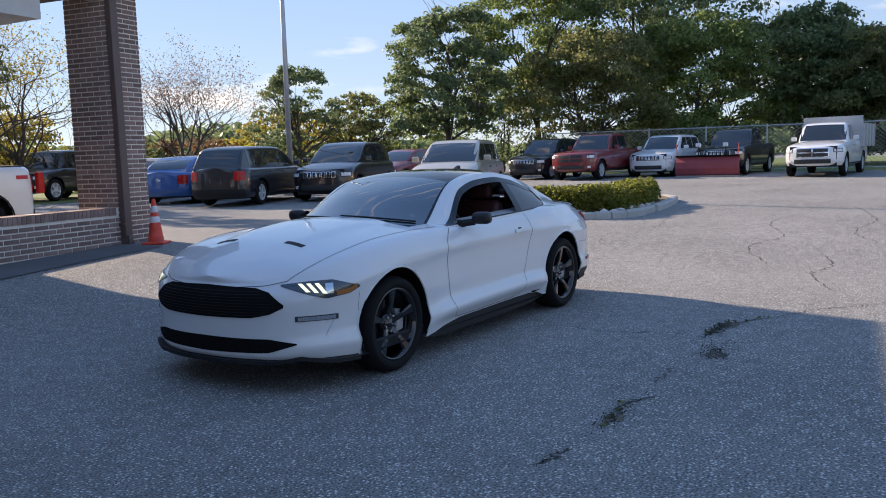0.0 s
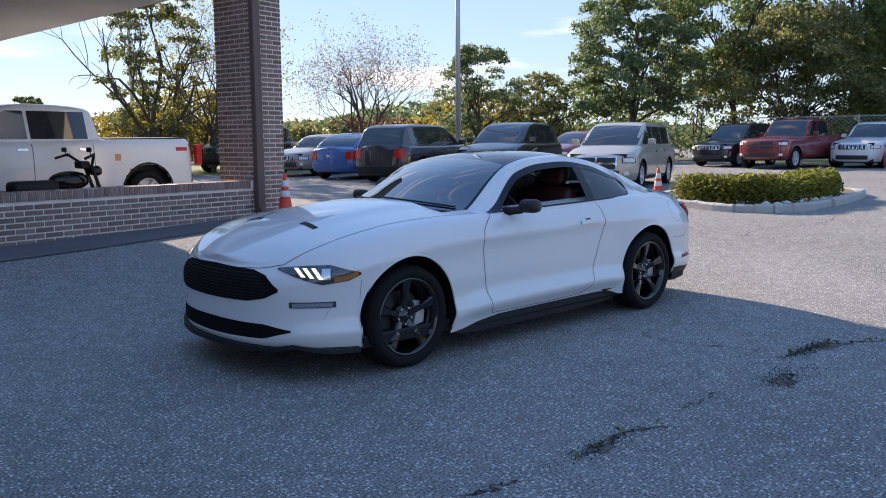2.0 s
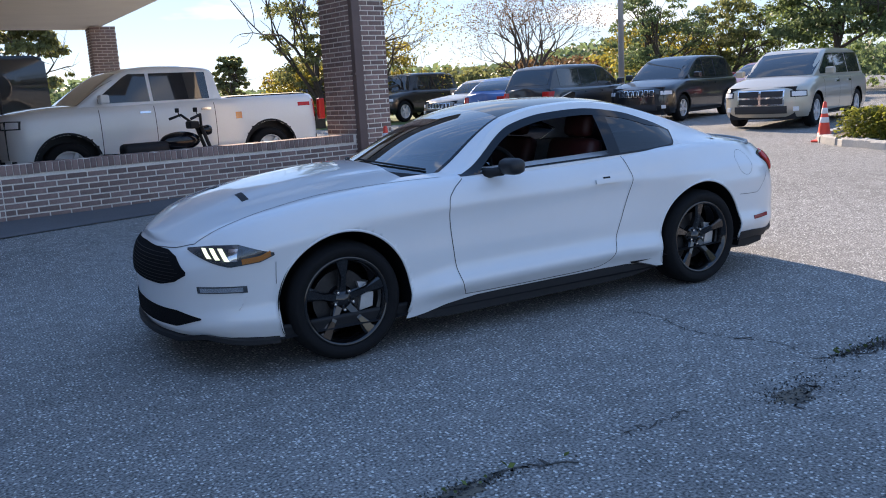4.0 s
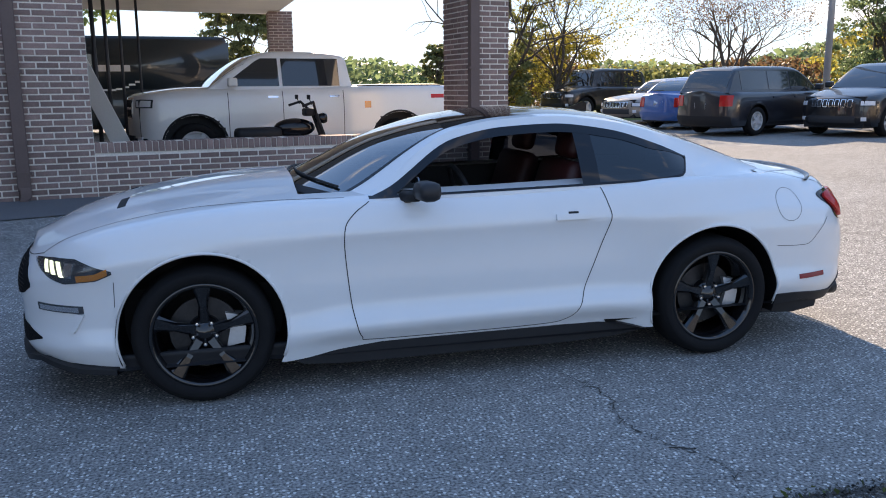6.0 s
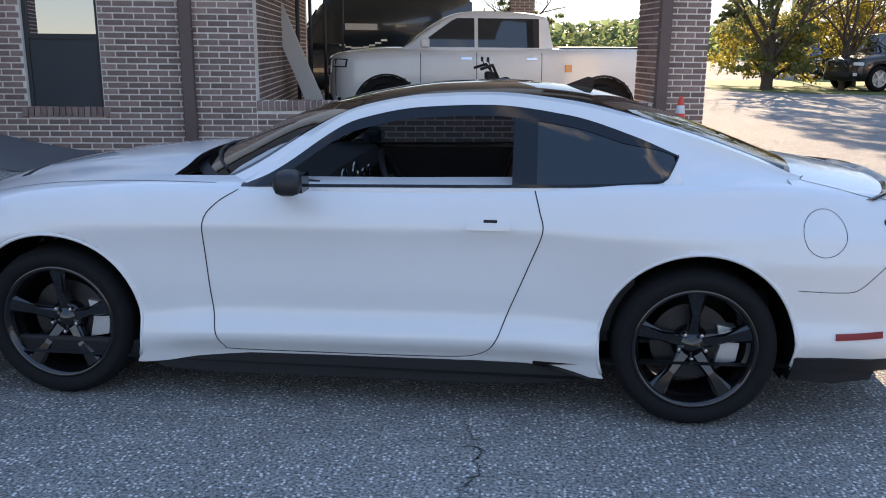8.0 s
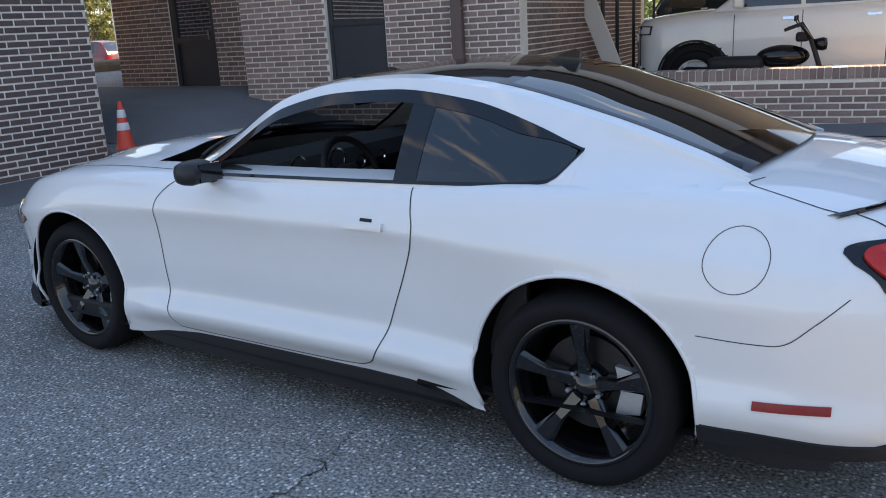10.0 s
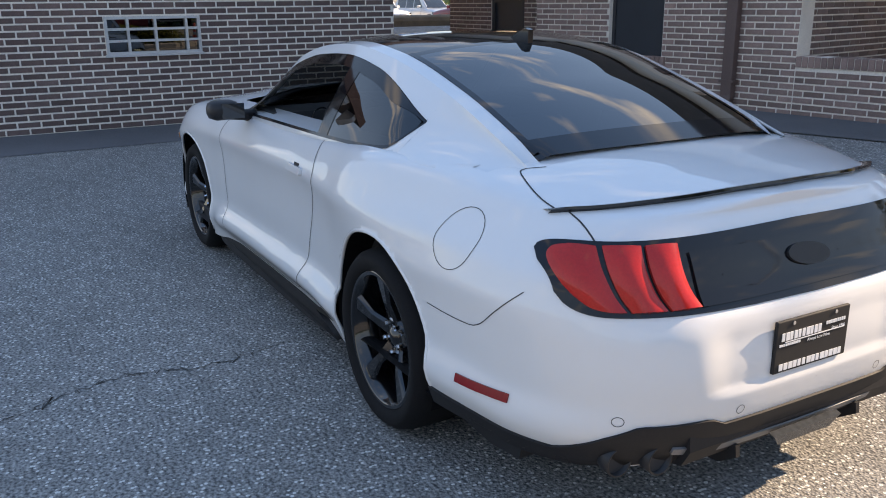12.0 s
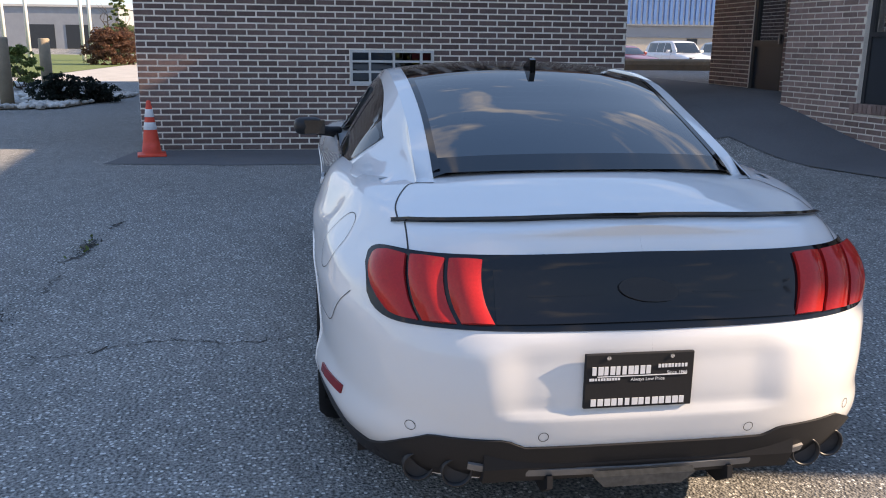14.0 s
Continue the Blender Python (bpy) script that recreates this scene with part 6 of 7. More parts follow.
def motorcycle():
    t = thing("motorcycle", "dark cruiser motorcycle parked behind the low wall", "motorcycle", m=NORTH @ pose(-.08, 1.75, .05, 0, 0, 0))
    for x in (-.78, .82):
        w = part("wheel", lathe(bmesh.new(), [(.25, -.05), (.31, -.065), (.335, 0), (.31, .065), (.25, .05)], "y", 28, (x, 0, .335), True), M["rubber"], t, smooth=True)
        part("rim", lathe(bmesh.new(), [(.25, -.03), (.22, -.02), (.22, .02), (.25, .03)], "y", 24, (x, 0, .335), True), M["chrome"], w)
        for k in range(7):
            a = math.pi * k / 7
            part("spoke", tube(bmesh.new(), [(x + .24 * math.cos(a), 0, .335 + .24 * math.sin(a)), (x - .24 * math.cos(a), 0, .335 - .24 * math.sin(a))], .006, 4), M["chrome"], w)
    part("fuel_tank", ball((.27, 0, .84), (.33, .16, .15)), M["black_gloss"], t, smooth=True)
    part("engine", box(bmesh.new(), (-.15, -.19, .28), (.38, .19, .68), .05), M["steel"], t)
    part("saddle", box(bmesh.new(), (-.66, -.16, .66), (.05, .16, .86), .07), M["black_plastic"], t, smooth=True)
    part("rear_fender", prism(bmesh.new(), [(-1.1, .62), (-.95, .74), (-.6, .72), (-.5, .62), (-.78, .69), (-1.0, .58)], -.09, .09, "y"), M["black_gloss"], t)
    part("fork", tube(bmesh.new(), [(.84, -.1, .335), (.60, -.1, 1.05)], .03, 8), M["black_plastic"], t)
    part("fork", tube(bmesh.new(), [(.84, .1, .335), (.60, .1, 1.05)], .03, 8), M["black_plastic"], t)
    part("handlebar", tube(bmesh.new(), [(.30, -.44, 1.18), (.48, -.38, 1.24), (.60, -.1, 1.06), (.60, .1, 1.06), (.48, .38, 1.24), (.30, .44, 1.18)], .022, 8), M["black_plastic"], t)
    part("headlamp", lathe(bmesh.new(), [(.001, .80), (.07, .79), (.085, .74), (.06, .62), (.001, .60)], "x", 18, (0, 0, .98)), M["black_gloss"], t, smooth=True)
    part("instrument", box(bmesh.new(), (.42, -.11, 1.02), (.58, .11, 1.14), .03), M["black_plastic"], t)
    part("front_fender", prism(bmesh.new(), [(.50, .58), (.62, .70), (.86, .72), (1.06, .62), (.86, .69), (.64, .66)], -.07, .07, "y"), M["black_gloss"], t)
    for y in (-.36, .36):
        part("mirror", box(bmesh.new(), (.40, y - .06, 1.28), (.43, y + .06, 1.35), .01), M["black_plastic"], t)
        part("mirror_stem", tube(bmesh.new(), [(.46, y, 1.20), (.42, y, 1.30)], .008, 5), M["black_plastic"], t)
    part("exhaust_pipe", tube(bmesh.new(), [(.3, -.2, .35), (.0, -.24, .27), (-.8, -.24, .30)], [.03, .035, .05], 10), M["chrome"], t, smooth=True)
    for y in (-.2, .2):
        part("saddlebag", box(bmesh.new(), (-.95, y - .08, .45), (-.5, y + .08, .70), .04), M["black_gloss"], t)
    return t


motorcycle()


def lean_board():
    b = thing("leaning_board", "pale weathered board leaning in the covered lane", "board", m=pose(-2.57, 9.5, .16))
    part("board", box(bmesh.new(), (-.14, -.02, 0), (.14, .02, 3.4), .006, Matrix.Rotation(radians(-22.8), 4, "Y")), M["soffit"], b)
    for k, x in enumerate((-3.10, -2.94, -2.74, -2.48)):
        p = thing("steel_post", "dark upright steel pipe standing in the lane", "pipe", "steel pipes", pose(x, 9.75 + .2 * k, .16))
        part("pipe", tube(bmesh.new(), [(0, 0, 0), (.0, 0, 3.4)], .034 - .004 * k, 10), M["frame_dark"], p, smooth=True)
        part("foot", lathe(bmesh.new(), [(.001, .02), (.07, .018), (.075, 0)], "z", 12), M["galv"], p)


lean_board()


def light_pole(x, y, height=9.0):
    t = thing("light_pole", "tall pale steel lamp post", "lamp post", m=pose(x, y, float(ground_z(x, y))))
    part("plinth", lathe(bmesh.new(), [(.001, .6), (.28, .6), (.3, .55), (.3, 0)], "z", 20), M["concrete"], t)
    part("pole", tube(bmesh.new(), [(0, 0, .55), (0, 0, height)], [.10, .065], 14), M["galv"], t, smooth=True)
    part("lamp_arm", tube(bmesh.new(), [(0, 0, height - .1), (.6, 0, height + .05)], .03, 8), M["galv"], t)
    boxed("lamp_head", (.5, -.18, height), (1.1, .18, height + .14), M["galv"], t, "", .03)


light_pole(15.7, 16.1, 9.5)
light_pole(11.9, 34.0, 8.0)

# island with kerb, hedge and stones
ISLAND = [(9.75, 3.9), (9.55, 2.6), (10.0, 2.0), (10.9, 1.75), (13.2, 1.95), (14.6, 2.25), (15.2, 2.9), (15.3, 3.9), (14.6, 5.0), (12.2, 5.3), (10.4, 4.8)]
path_i = smooth_path([(*p,) for p in ISLAND + ISLAND[:1]], 6)
sheet("planting_bed", [p for p in path_i[:-1]], M["soil"], "raised bed of brown mulch inside the kerb", 0.10, "bed", "structure", 2.0)
kerb = thing("kerb", "worn grey concrete kerb round a planting island", "kerb", kind="structure")
rk = random.Random(3)
pts_k = [np.array(p) for p in path_i]
seg = []
for a, b in zip(pts_k, pts_k[1:]):
    seg += [a + (b - a) * k / 4 for k in range(4)]
seg.append(pts_k[-1])
i = 0
while i < len(seg) - 1:
    n = rk.randint(10, 15)
    run = seg[i:i + n + 1]
    if len(run) < 3:
        break
    V, F = [], []
    lift = rk.uniform(-.02, .01)
    off = rk.uniform(-.03, .05)
    for j, p in enumerate(run):
        t_ = run[min(j + 1, len(run) - 1)] - run[max(j - 1, 0)]
        nrm = np.array((t_[1], -t_[0])) / (np.linalg.norm(t_) + 1e-9)
        z = float(ground_z(p[0], p[1]))
        for d, h in ((-.10, -.05), (-.10, .15), (.04, .15), (.075, .12), (.085, -.05)):
            q = p + nrm * (d + off)
            V.append((q[0], q[1], z + h + (lift if h > 0 else 0) + (rk.uniform(-.006, .006) if h > 0 else 0)))
    for j in range(len(run) - 1):
        for k in range(4):
            F.append((5 * j + k, 5 * j + 5 + k, 5 * j + 6 + k, 5 * j + 1 + k))
    F += [(0, 1, 2, 3, 4), tuple(5 * (len(run) - 1) + k for k in (4, 3, 2, 1, 0))]
    put("kerb_stone", mesh_of("kerb_stone", V, F), M["concrete"], kerb)
    i += n


def leaf_cloud(pts, normals, size, rng, jitter=0.35, long=1.6):
    """Small leaf-shaped faces at points, bent along their midrib."""
    n = len(pts)
    a = rng.normal(size=(n, 3))
    a /= np.linalg.norm(a, axis=1, keepdims=True)
    nn = normals + rng.normal(scale=.8, size=(n, 3))
    nn /= np.linalg.norm(nn, axis=1, keepdims=True)
    b = np.cross(nn, a)
    b /= np.linalg.norm(b, axis=1, keepdims=True) + 1e-9
    c = np.cross(b, nn)
    s = size * (1 + rng.uniform(-jitter, jitter, size=(n, 1)))
    V = np.concatenate([pts - c * s * long * .5, pts + b * s * .5 + nn * s * .12, pts + c * s * long * .5, pts - b * s * .5 + nn * s * .12], 1).reshape(-1, 3)
    F = np.arange(4 * n).reshape(-1, 4)
    return V, F


def fast_mesh(name, V, F, smooth=False):
    me = bpy.data.meshes.new(name)
    me.vertices.add(len(V))
    me.vertices.foreach_set("co", np.asarray(V, np.float32).ravel())
    me.loops.add(F.size)
    me.loops.foreach_set("vertex_index", F.ravel().astype(np.int32))
    me.polygons.add(len(F))
    me.polygons.foreach_set("loop_start", (np.arange(len(F)) * F.shape[1]).astype(np.int32))
    me.polygons.foreach_set("loop_total", np.full(len(F), F.shape[1], np.int32))
    me.update(calc_edges=True)
    me.validate()
    return me


def hedge():
    rng = np.random.default_rng(5)
    t = thing("hedge", "clipped low yellow-green hedge on the island", "hedge")
    path = np.array([(10.15, 3.9), (10.05, 2.9), (10.7, 2.45), (12.0, 2.4), (13.3, 2.6), (13.6, 3.2)])
    P = []
    for _ in range(16000):
        k = rng.integers(0, len(path) - 1)
        p = path[k] + (path[k + 1] - path[k]) * rng.random()
        a = rng.uniform(0, 2 * math.pi)
        rr = .42 * (1 - .12 * rng.random() ** 2)
        h = rng.random()
        z = .12 + .48 * h + .05 * math.sin(p[0] * 5) + rng.normal(scale=.02)
        rad = rr * (1 - .35 * h ** 4) * (1 if rng.random() < .7 else math.sqrt(rng.random()))
        P.append((p[0] + rad * math.cos(a), p[1] + rad * math.sin(a), float(ground_z(*p)) + z))
    P = np.array(P)
    V, F = leaf_cloud(P, np.tile((0, 0, 1.0), (len(P), 1)), .05, rng)
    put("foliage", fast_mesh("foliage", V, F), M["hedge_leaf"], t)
    for x, y in ((10.1, 3.4), (10.4, 2.6), (11.4, 2.45), (12.6, 2.5), (13.4, 2.9)):
        part("stem", tube(bmesh.new(), [(x, y, float(ground_z(x, y)) + .05), (x + .05, y, float(ground_z(x, y)) + .4)], [.03, .015], 6), M["bark"], t)


hedge()

# loose stones on the bed edge
rs = random.Random(11)
for k in range(26):
    x, y = rs.uniform(9.8, 12.5), rs.uniform(1.95, 2.2)
    if k > 16:
        x, y = rs.uniform(9.65, 9.95), rs.uniform(2.5, 4.0)
    bm = bmesh.new()
    bmesh.ops.create_icosphere(bm, subdivisions=1, radius=rs.uniform(.04, .11))
    for v in bm.verts:
        v.co *= rs.uniform(.8, 1.15)
        v.co.z *= .6
    bmesh.ops.translate(bm, verts=bm.verts, vec=(x, y, float(ground_z(x, y)) + .13))
    tagged(part("stone", bm, M["stone"]), "pale rounded stone on the mulch bed", "stone", "stones on the island")


# ---- trees ----
def branch(bm, rng, p, d, length, radius, depth, tips, spread=.6, sides=5, kink=.18):
    n = 4
    pts, rad = [p], [radius]
    for k in range(n):
        d = (d + Vector(rng.normal(scale=kink, size=3)) + Vector((0, 0, .05))).normalized()
        p = p + d * length / n
        pts.append(p)
        rad.append(radius * (1 - .5 * (k + 1) / n))
    tube(bm, pts, rad, sides, False)
    if depth == 0:
        tips.append((p, d))
        return
    for k in range(3 if depth > 1 else 4):
        i = rng.integers(2, n + 1)
        q = (Vector(rng.normal(size=3)).cross(d)).normalized()
        nd = (d * (1 - spread * .6) + q * spread * rng.uniform(.6, 1.2) + Vector((0, 0, .12))).normalized()
        branch(bm, rng, pts[i], nd, length * rng.uniform(.55, .8), rad[i] * .7, depth - 1, tips, spread, max(3, sides - 1), kink)


def tree(name, label, x, y, height, width, leaf, seed, leaves=6000, size=.20, bare=False, trunk=.16, low=.25, group="trees behind the lot", lobes=16):
    """A tapered trunk with limbs and a crown of leaf clumps with gaps."""
    rng = np.random.default_rng(seed)
    t = thing(name, label, "tree", group, pose(x, y, float(ground_z(x, y)) - .05))
    bm, tips = bmesh.new(), []
    base = height * (low + .1)
    pts = [Vector((0, 0, 0))]
    for k in range(5):
        pts.append(Vector((rng.normal(scale=.06) * k * .4, rng.normal(scale=.06) * k * .4, base * (k + 1) / 5)))
    tube(bm, pts, [trunk * (1.25 - .1 * k) for k in range(6)], 8, False)
    for k in range(7 if bare else 6):
        a = 2 * math.pi * k / 6 + rng.uniform(-.3, .3)
        d = Vector((math.cos(a) * .75, math.sin(a) * .75, rng.uniform(.6, 1.3))).normalized()
        branch(bm, rng, pts[rng.integers(3, 6)], d, height * (.34 if not bare else .38), trunk * .5, 3 if bare else 2, tips, .75 if bare else .6)
    branch(bm, rng, pts[-1], Vector((0, 0, 1)), height * .4, trunk * .7, 3 if bare else 2, tips, .7)
    part("trunk", bm, M["bark"], t, "", True)
    if bare:
        P = np.array([tuple(tips[rng.integers(len(tips))][0] + Vector(rng.normal(scale=.22, size=3))) for _ in range(leaves)])
        nrm = np.tile((0, 0, 1.0), (len(P), 1))
    else:
        C = []
        for k in range(lobes * 6):
            h = rng.random() ** .8
            r = width / 2 * (1 - abs(h - .42) ** 1.6 * 1.15) * math.sqrt(rng.random())
            a = rng.uniform(0, 2 * math.pi)
            rad = rng.uniform(.04, .115) * width
            C.append((r * math.cos(a), r * math.sin(a), height * low + max(.1, height * (1 - low) - rad * .9) * h, rad))
        C = np.array(C)
        w = C[:, 3] ** 1.7
        idx = rng.choice(len(C), leaves, p=w / w.sum())
        u = rng.normal(size=(leaves, 3))
        u /= np.linalg.norm(u, axis=1, keepdims=True)
        u[:, 2] = np.where(u[:, 2] < -.3, -u[:, 2] * .5, u[:, 2])
        rr = C[idx, 3:4] * (1 - .55 * rng.random((leaves, 1)) ** 2.2) * (1 + .22 * np.sin(u[:, :1] * 7 + idx[:, None]) * np.cos(u[:, 1:2] * 6))
        P = C[idx, :3] + u * rr * np.array((1, 1, .82))
        nrm = u
    V, F = leaf_cloud(P, nrm, size * (1 if bare else .82), rng)
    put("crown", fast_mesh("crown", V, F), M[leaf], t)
    return t


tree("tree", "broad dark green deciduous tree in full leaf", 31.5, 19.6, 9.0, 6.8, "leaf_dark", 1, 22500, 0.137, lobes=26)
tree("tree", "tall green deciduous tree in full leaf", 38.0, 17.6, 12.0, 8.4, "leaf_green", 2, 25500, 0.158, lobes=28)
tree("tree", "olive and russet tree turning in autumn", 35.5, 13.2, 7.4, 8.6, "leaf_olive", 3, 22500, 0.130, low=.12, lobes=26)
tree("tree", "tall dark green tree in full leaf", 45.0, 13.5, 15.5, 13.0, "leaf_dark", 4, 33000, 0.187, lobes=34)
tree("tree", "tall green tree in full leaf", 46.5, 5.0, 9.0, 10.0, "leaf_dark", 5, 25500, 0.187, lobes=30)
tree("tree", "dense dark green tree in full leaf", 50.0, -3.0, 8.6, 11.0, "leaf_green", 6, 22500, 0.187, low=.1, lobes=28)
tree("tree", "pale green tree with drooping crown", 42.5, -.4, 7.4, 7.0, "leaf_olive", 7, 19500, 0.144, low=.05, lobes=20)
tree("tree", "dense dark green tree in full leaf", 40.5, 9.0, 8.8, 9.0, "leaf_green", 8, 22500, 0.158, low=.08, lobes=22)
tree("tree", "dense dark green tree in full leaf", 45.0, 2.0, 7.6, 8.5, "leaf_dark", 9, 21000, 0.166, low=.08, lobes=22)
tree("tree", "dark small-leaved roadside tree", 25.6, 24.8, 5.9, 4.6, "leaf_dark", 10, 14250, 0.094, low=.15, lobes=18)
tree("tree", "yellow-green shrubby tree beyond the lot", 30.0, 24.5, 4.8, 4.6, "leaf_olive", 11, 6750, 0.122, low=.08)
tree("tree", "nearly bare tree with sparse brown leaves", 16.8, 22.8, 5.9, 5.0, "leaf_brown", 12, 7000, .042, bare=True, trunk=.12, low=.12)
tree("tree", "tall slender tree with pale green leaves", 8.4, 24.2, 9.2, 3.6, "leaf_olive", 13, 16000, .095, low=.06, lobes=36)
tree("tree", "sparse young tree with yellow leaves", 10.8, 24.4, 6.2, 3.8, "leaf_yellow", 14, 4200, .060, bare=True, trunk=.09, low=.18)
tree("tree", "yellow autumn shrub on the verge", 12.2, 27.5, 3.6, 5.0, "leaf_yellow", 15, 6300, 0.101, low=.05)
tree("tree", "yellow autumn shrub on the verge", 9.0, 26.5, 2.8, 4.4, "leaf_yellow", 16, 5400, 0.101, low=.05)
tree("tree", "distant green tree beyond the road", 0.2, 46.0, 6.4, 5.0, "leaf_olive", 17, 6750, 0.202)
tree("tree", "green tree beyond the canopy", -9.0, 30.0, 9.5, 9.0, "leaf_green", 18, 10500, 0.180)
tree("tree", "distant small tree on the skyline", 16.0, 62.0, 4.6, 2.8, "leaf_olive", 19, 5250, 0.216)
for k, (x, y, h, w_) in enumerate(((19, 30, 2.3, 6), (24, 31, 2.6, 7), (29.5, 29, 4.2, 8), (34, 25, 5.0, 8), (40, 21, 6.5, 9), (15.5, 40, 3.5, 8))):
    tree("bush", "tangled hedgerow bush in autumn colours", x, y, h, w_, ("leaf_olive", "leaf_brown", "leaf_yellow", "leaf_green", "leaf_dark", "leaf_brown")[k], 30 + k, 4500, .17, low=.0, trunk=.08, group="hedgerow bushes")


def far_woods():
    rng = np.random.default_rng(77)
    P, N = [], []
    n = 120000
    ang = rng.uniform(-1.2, 3.4, n)
    dist = rng.uniform(95, 150, n)
    top = 4.2 + 1.3 * np.sin(ang * 9) + .9 * np.sin(ang * 23 + 1)
    z = np.maximum(top, 2.5) * rng.random(n) ** .7
    P = np.stack([dist * np.cos(ang), dist * np.sin(ang), z], 1)
    V, F = leaf_cloud(P, np.tile((0, 0, 1.0), (n, 1)), .62, rng)
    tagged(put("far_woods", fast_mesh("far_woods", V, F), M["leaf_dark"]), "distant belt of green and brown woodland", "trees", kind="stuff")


far_woods()


def fence():
    t = thing("chain_link_fence", "galvanised chain-link fence with a top rail", "fence")
    a, b = np.array((33.6, 15.0)), np.array((35.2, -12.0))
    n = 11
    for k in range(n):
        p = a + (b - a) * k / (n - 1)
        z = float(ground_z(*p))
        part("post", tube(bmesh.new(), [(p[0], p[1], z - .1), (p[0], p[1], z + 2.15)], .035, 8), M["galv"], t)
    za, zb = float(ground_z(*a)), float(ground_z(*b))
    for h in (.12, 2.08):
        part("rail", tube(bmesh.new(), [(*a, za + h), (*b, zb + h)], .024, 6), M["galv"], t)
    V, F = [], []
    m = 130
    for sgn in (1, -1):
        for k in range(-12, m):
            u0, u1 = k / m, k / m + 12 / m
            lo, hi = (u0, u1) if sgn > 0 else (u1, u0)
            q0, q1 = np.clip(lo, 0, 1), np.clip(hi, 0, 1)
            if abs(q1 - q0) < 1e-6:
                continue
            h0, h1 = (q0 - lo) / (hi - lo), (q1 - lo) / (hi - lo)
            p0, p1 = a + (b - a) * q0, a + (b - a) * q1
            c = len(V)
            V += [(p0[0], p0[1], za + .1 + 2 * h0), (p0[0], p0[1], za + .112 + 2 * h0), (p1[0], p1[1], za + .112 + 2 * h1), (p1[0], p1[1], za + .1 + 2 * h1)]
            F.append((c, c + 1, c + 2, c + 3))
    put("wire_mesh", mesh_of("wire_mesh", V, F), M["galv"], t)


fence()
sheet("verge", [(33.2, 16), (34.8, -13), (70, -13), (70, 16)], M["grass"], "rough grass verge behind the fence", .006, "grass", "structure", 6)
sheet("verge", [(6.5, 23.4), (11.5, 22.0), (40, 27), (45, 45), (8, 32)], M["grass"], "weedy grass strip beyond the lot", .006, "grass", "structure", 4)


# ---- the street side to the west ----
sheet("rock_bed", [(-14.3, -7.9), (-14.7, -6.5), (-18.9, -5.85), (-20.0, -6.6), (-20.5, -9.5), (-15.0, -9.8)], M["soil"], "bed of pale rocks and low shrubs", .03, "bed", "structure", 3)
rng_w = np.random.default_rng(21)
bm = bmesh.new()
for _ in range(520):
    x = rng_w.uniform(-19.6, -14.5)
    y = rng_w.uniform(-9.4, -6.5 + .155 * (-14.7 - x))
    r = rng_w.uniform(.05, .11)
    mt = Matrix.Translation((x, y, .06)) @ Matrix.Rotation(rng_w.uniform(0, 3), 4, "Z") @ Matrix.Diagonal((r * 1.4, r, r * .7, 1))
    bmesh.ops.create_icosphere(bm, subdivisions=1, radius=1, matrix=mt)
tagged(part("rocks", bm, M["stone"]), "pale rounded landscaping rocks", "rocks", kind="stuff")
for k, (x, y, h, w_) in enumerate(((-16.4, -7.25, .62, 1.1), (-16.3, -6.95, .78, .9), (-16.6, -6.55, .70, 1.1), (-16.9, -6.2, .52, 1.0))):
    tree("shrub", "low dark spreading evergreen shrub among pale rocks", x, y, h, w_, "leaf_pine", 50 + k, 2600, .045, low=.0, trunk=.03, group="shrubs by the street")
tree("shrub", "leafy green shrub behind the rocks", -22.5, -9.9, 1.35, 1.2, "leaf_green", 55, 1600, .10, low=.0, trunk=.03, group="shrubs by the street", lobes=10)
tree("bush", "clipped rounded russet bush by the street", -50.3, -13.6, 2.35, 3.5, "leaf_russet", 60, 12000, .10, low=.0, trunk=.06, group="hedgerow bushes", lobes=26)
tree("tree", "dark green columnar conifer by the street", -60.0, -15.4, 4.8, 1.5, "leaf_dark", 61, 6000, .12, low=.02, group="street trees")


def timber_post(x, y, h, r):
    t = thing("timber_post", "weathered round timber bollard", "post", "timber posts", pose(x, y, float(ground_z(x, y))))
    part("post", tube(bmesh.new(), [(0, 0, 0), (0, 0, h - .03), (0, 0, h)], [r, r * .97, r * .8], 14), M["wood"], t, smooth=True)


timber_post(-15.2, -7.75, 1.5, .14)
timber_post(-25.4, -10.0, 1.5, .18)
sheet("lawn", [(-30.8, -12.5), (-50.6, -12.9), (-84, -16), (-90, -34), (-42, -30)], M["grass"], "mown roadside lawn", .01, "grass", "structure", 5)
sheet("pavement", [(-25.2, -10.6), (-27.8, -7.6), (-29.0, -5.0), (-60, -9.0), (-70, -13.0), (-50.6, -12.7), (-30.7, -12.3), (-26.5, -13.5)], M["concrete"], "pale concrete roadside pavement", .012, "pavement", "structure", 5)
for x, y in ((-61.7, -23.8), (-62.1, -22.3), (-63.2, -18.8), (-66.0, -18.9)):
    t = thing("flag_pole", "slim white street pole", "pole", "street poles", pose(x, y, 0))
    part("pole", tube(bmesh.new(), [(0, 0, 0), (0, 0, 9.0)], [.15, .12], 10), M["reflective"], t, smooth=True)


def commercial(name, label, x0, x1, y0, y1, h, wall, openings):
    b = thing(name, label, "building")
    boxed("wall", (x0, y0, 0), (x1, y1, h), wall, b)
    boxed("roof", (x0 - .3, y0 - .3, h), (x1 + .3, y1 + .3, h + .35), M["fascia"], b)
    for ya, yb, za, zb in openings:
        boxed("door", (x1 - .1, ya, za), (x1 + .06, yb, zb), M["panel_dark"], b)
    return b


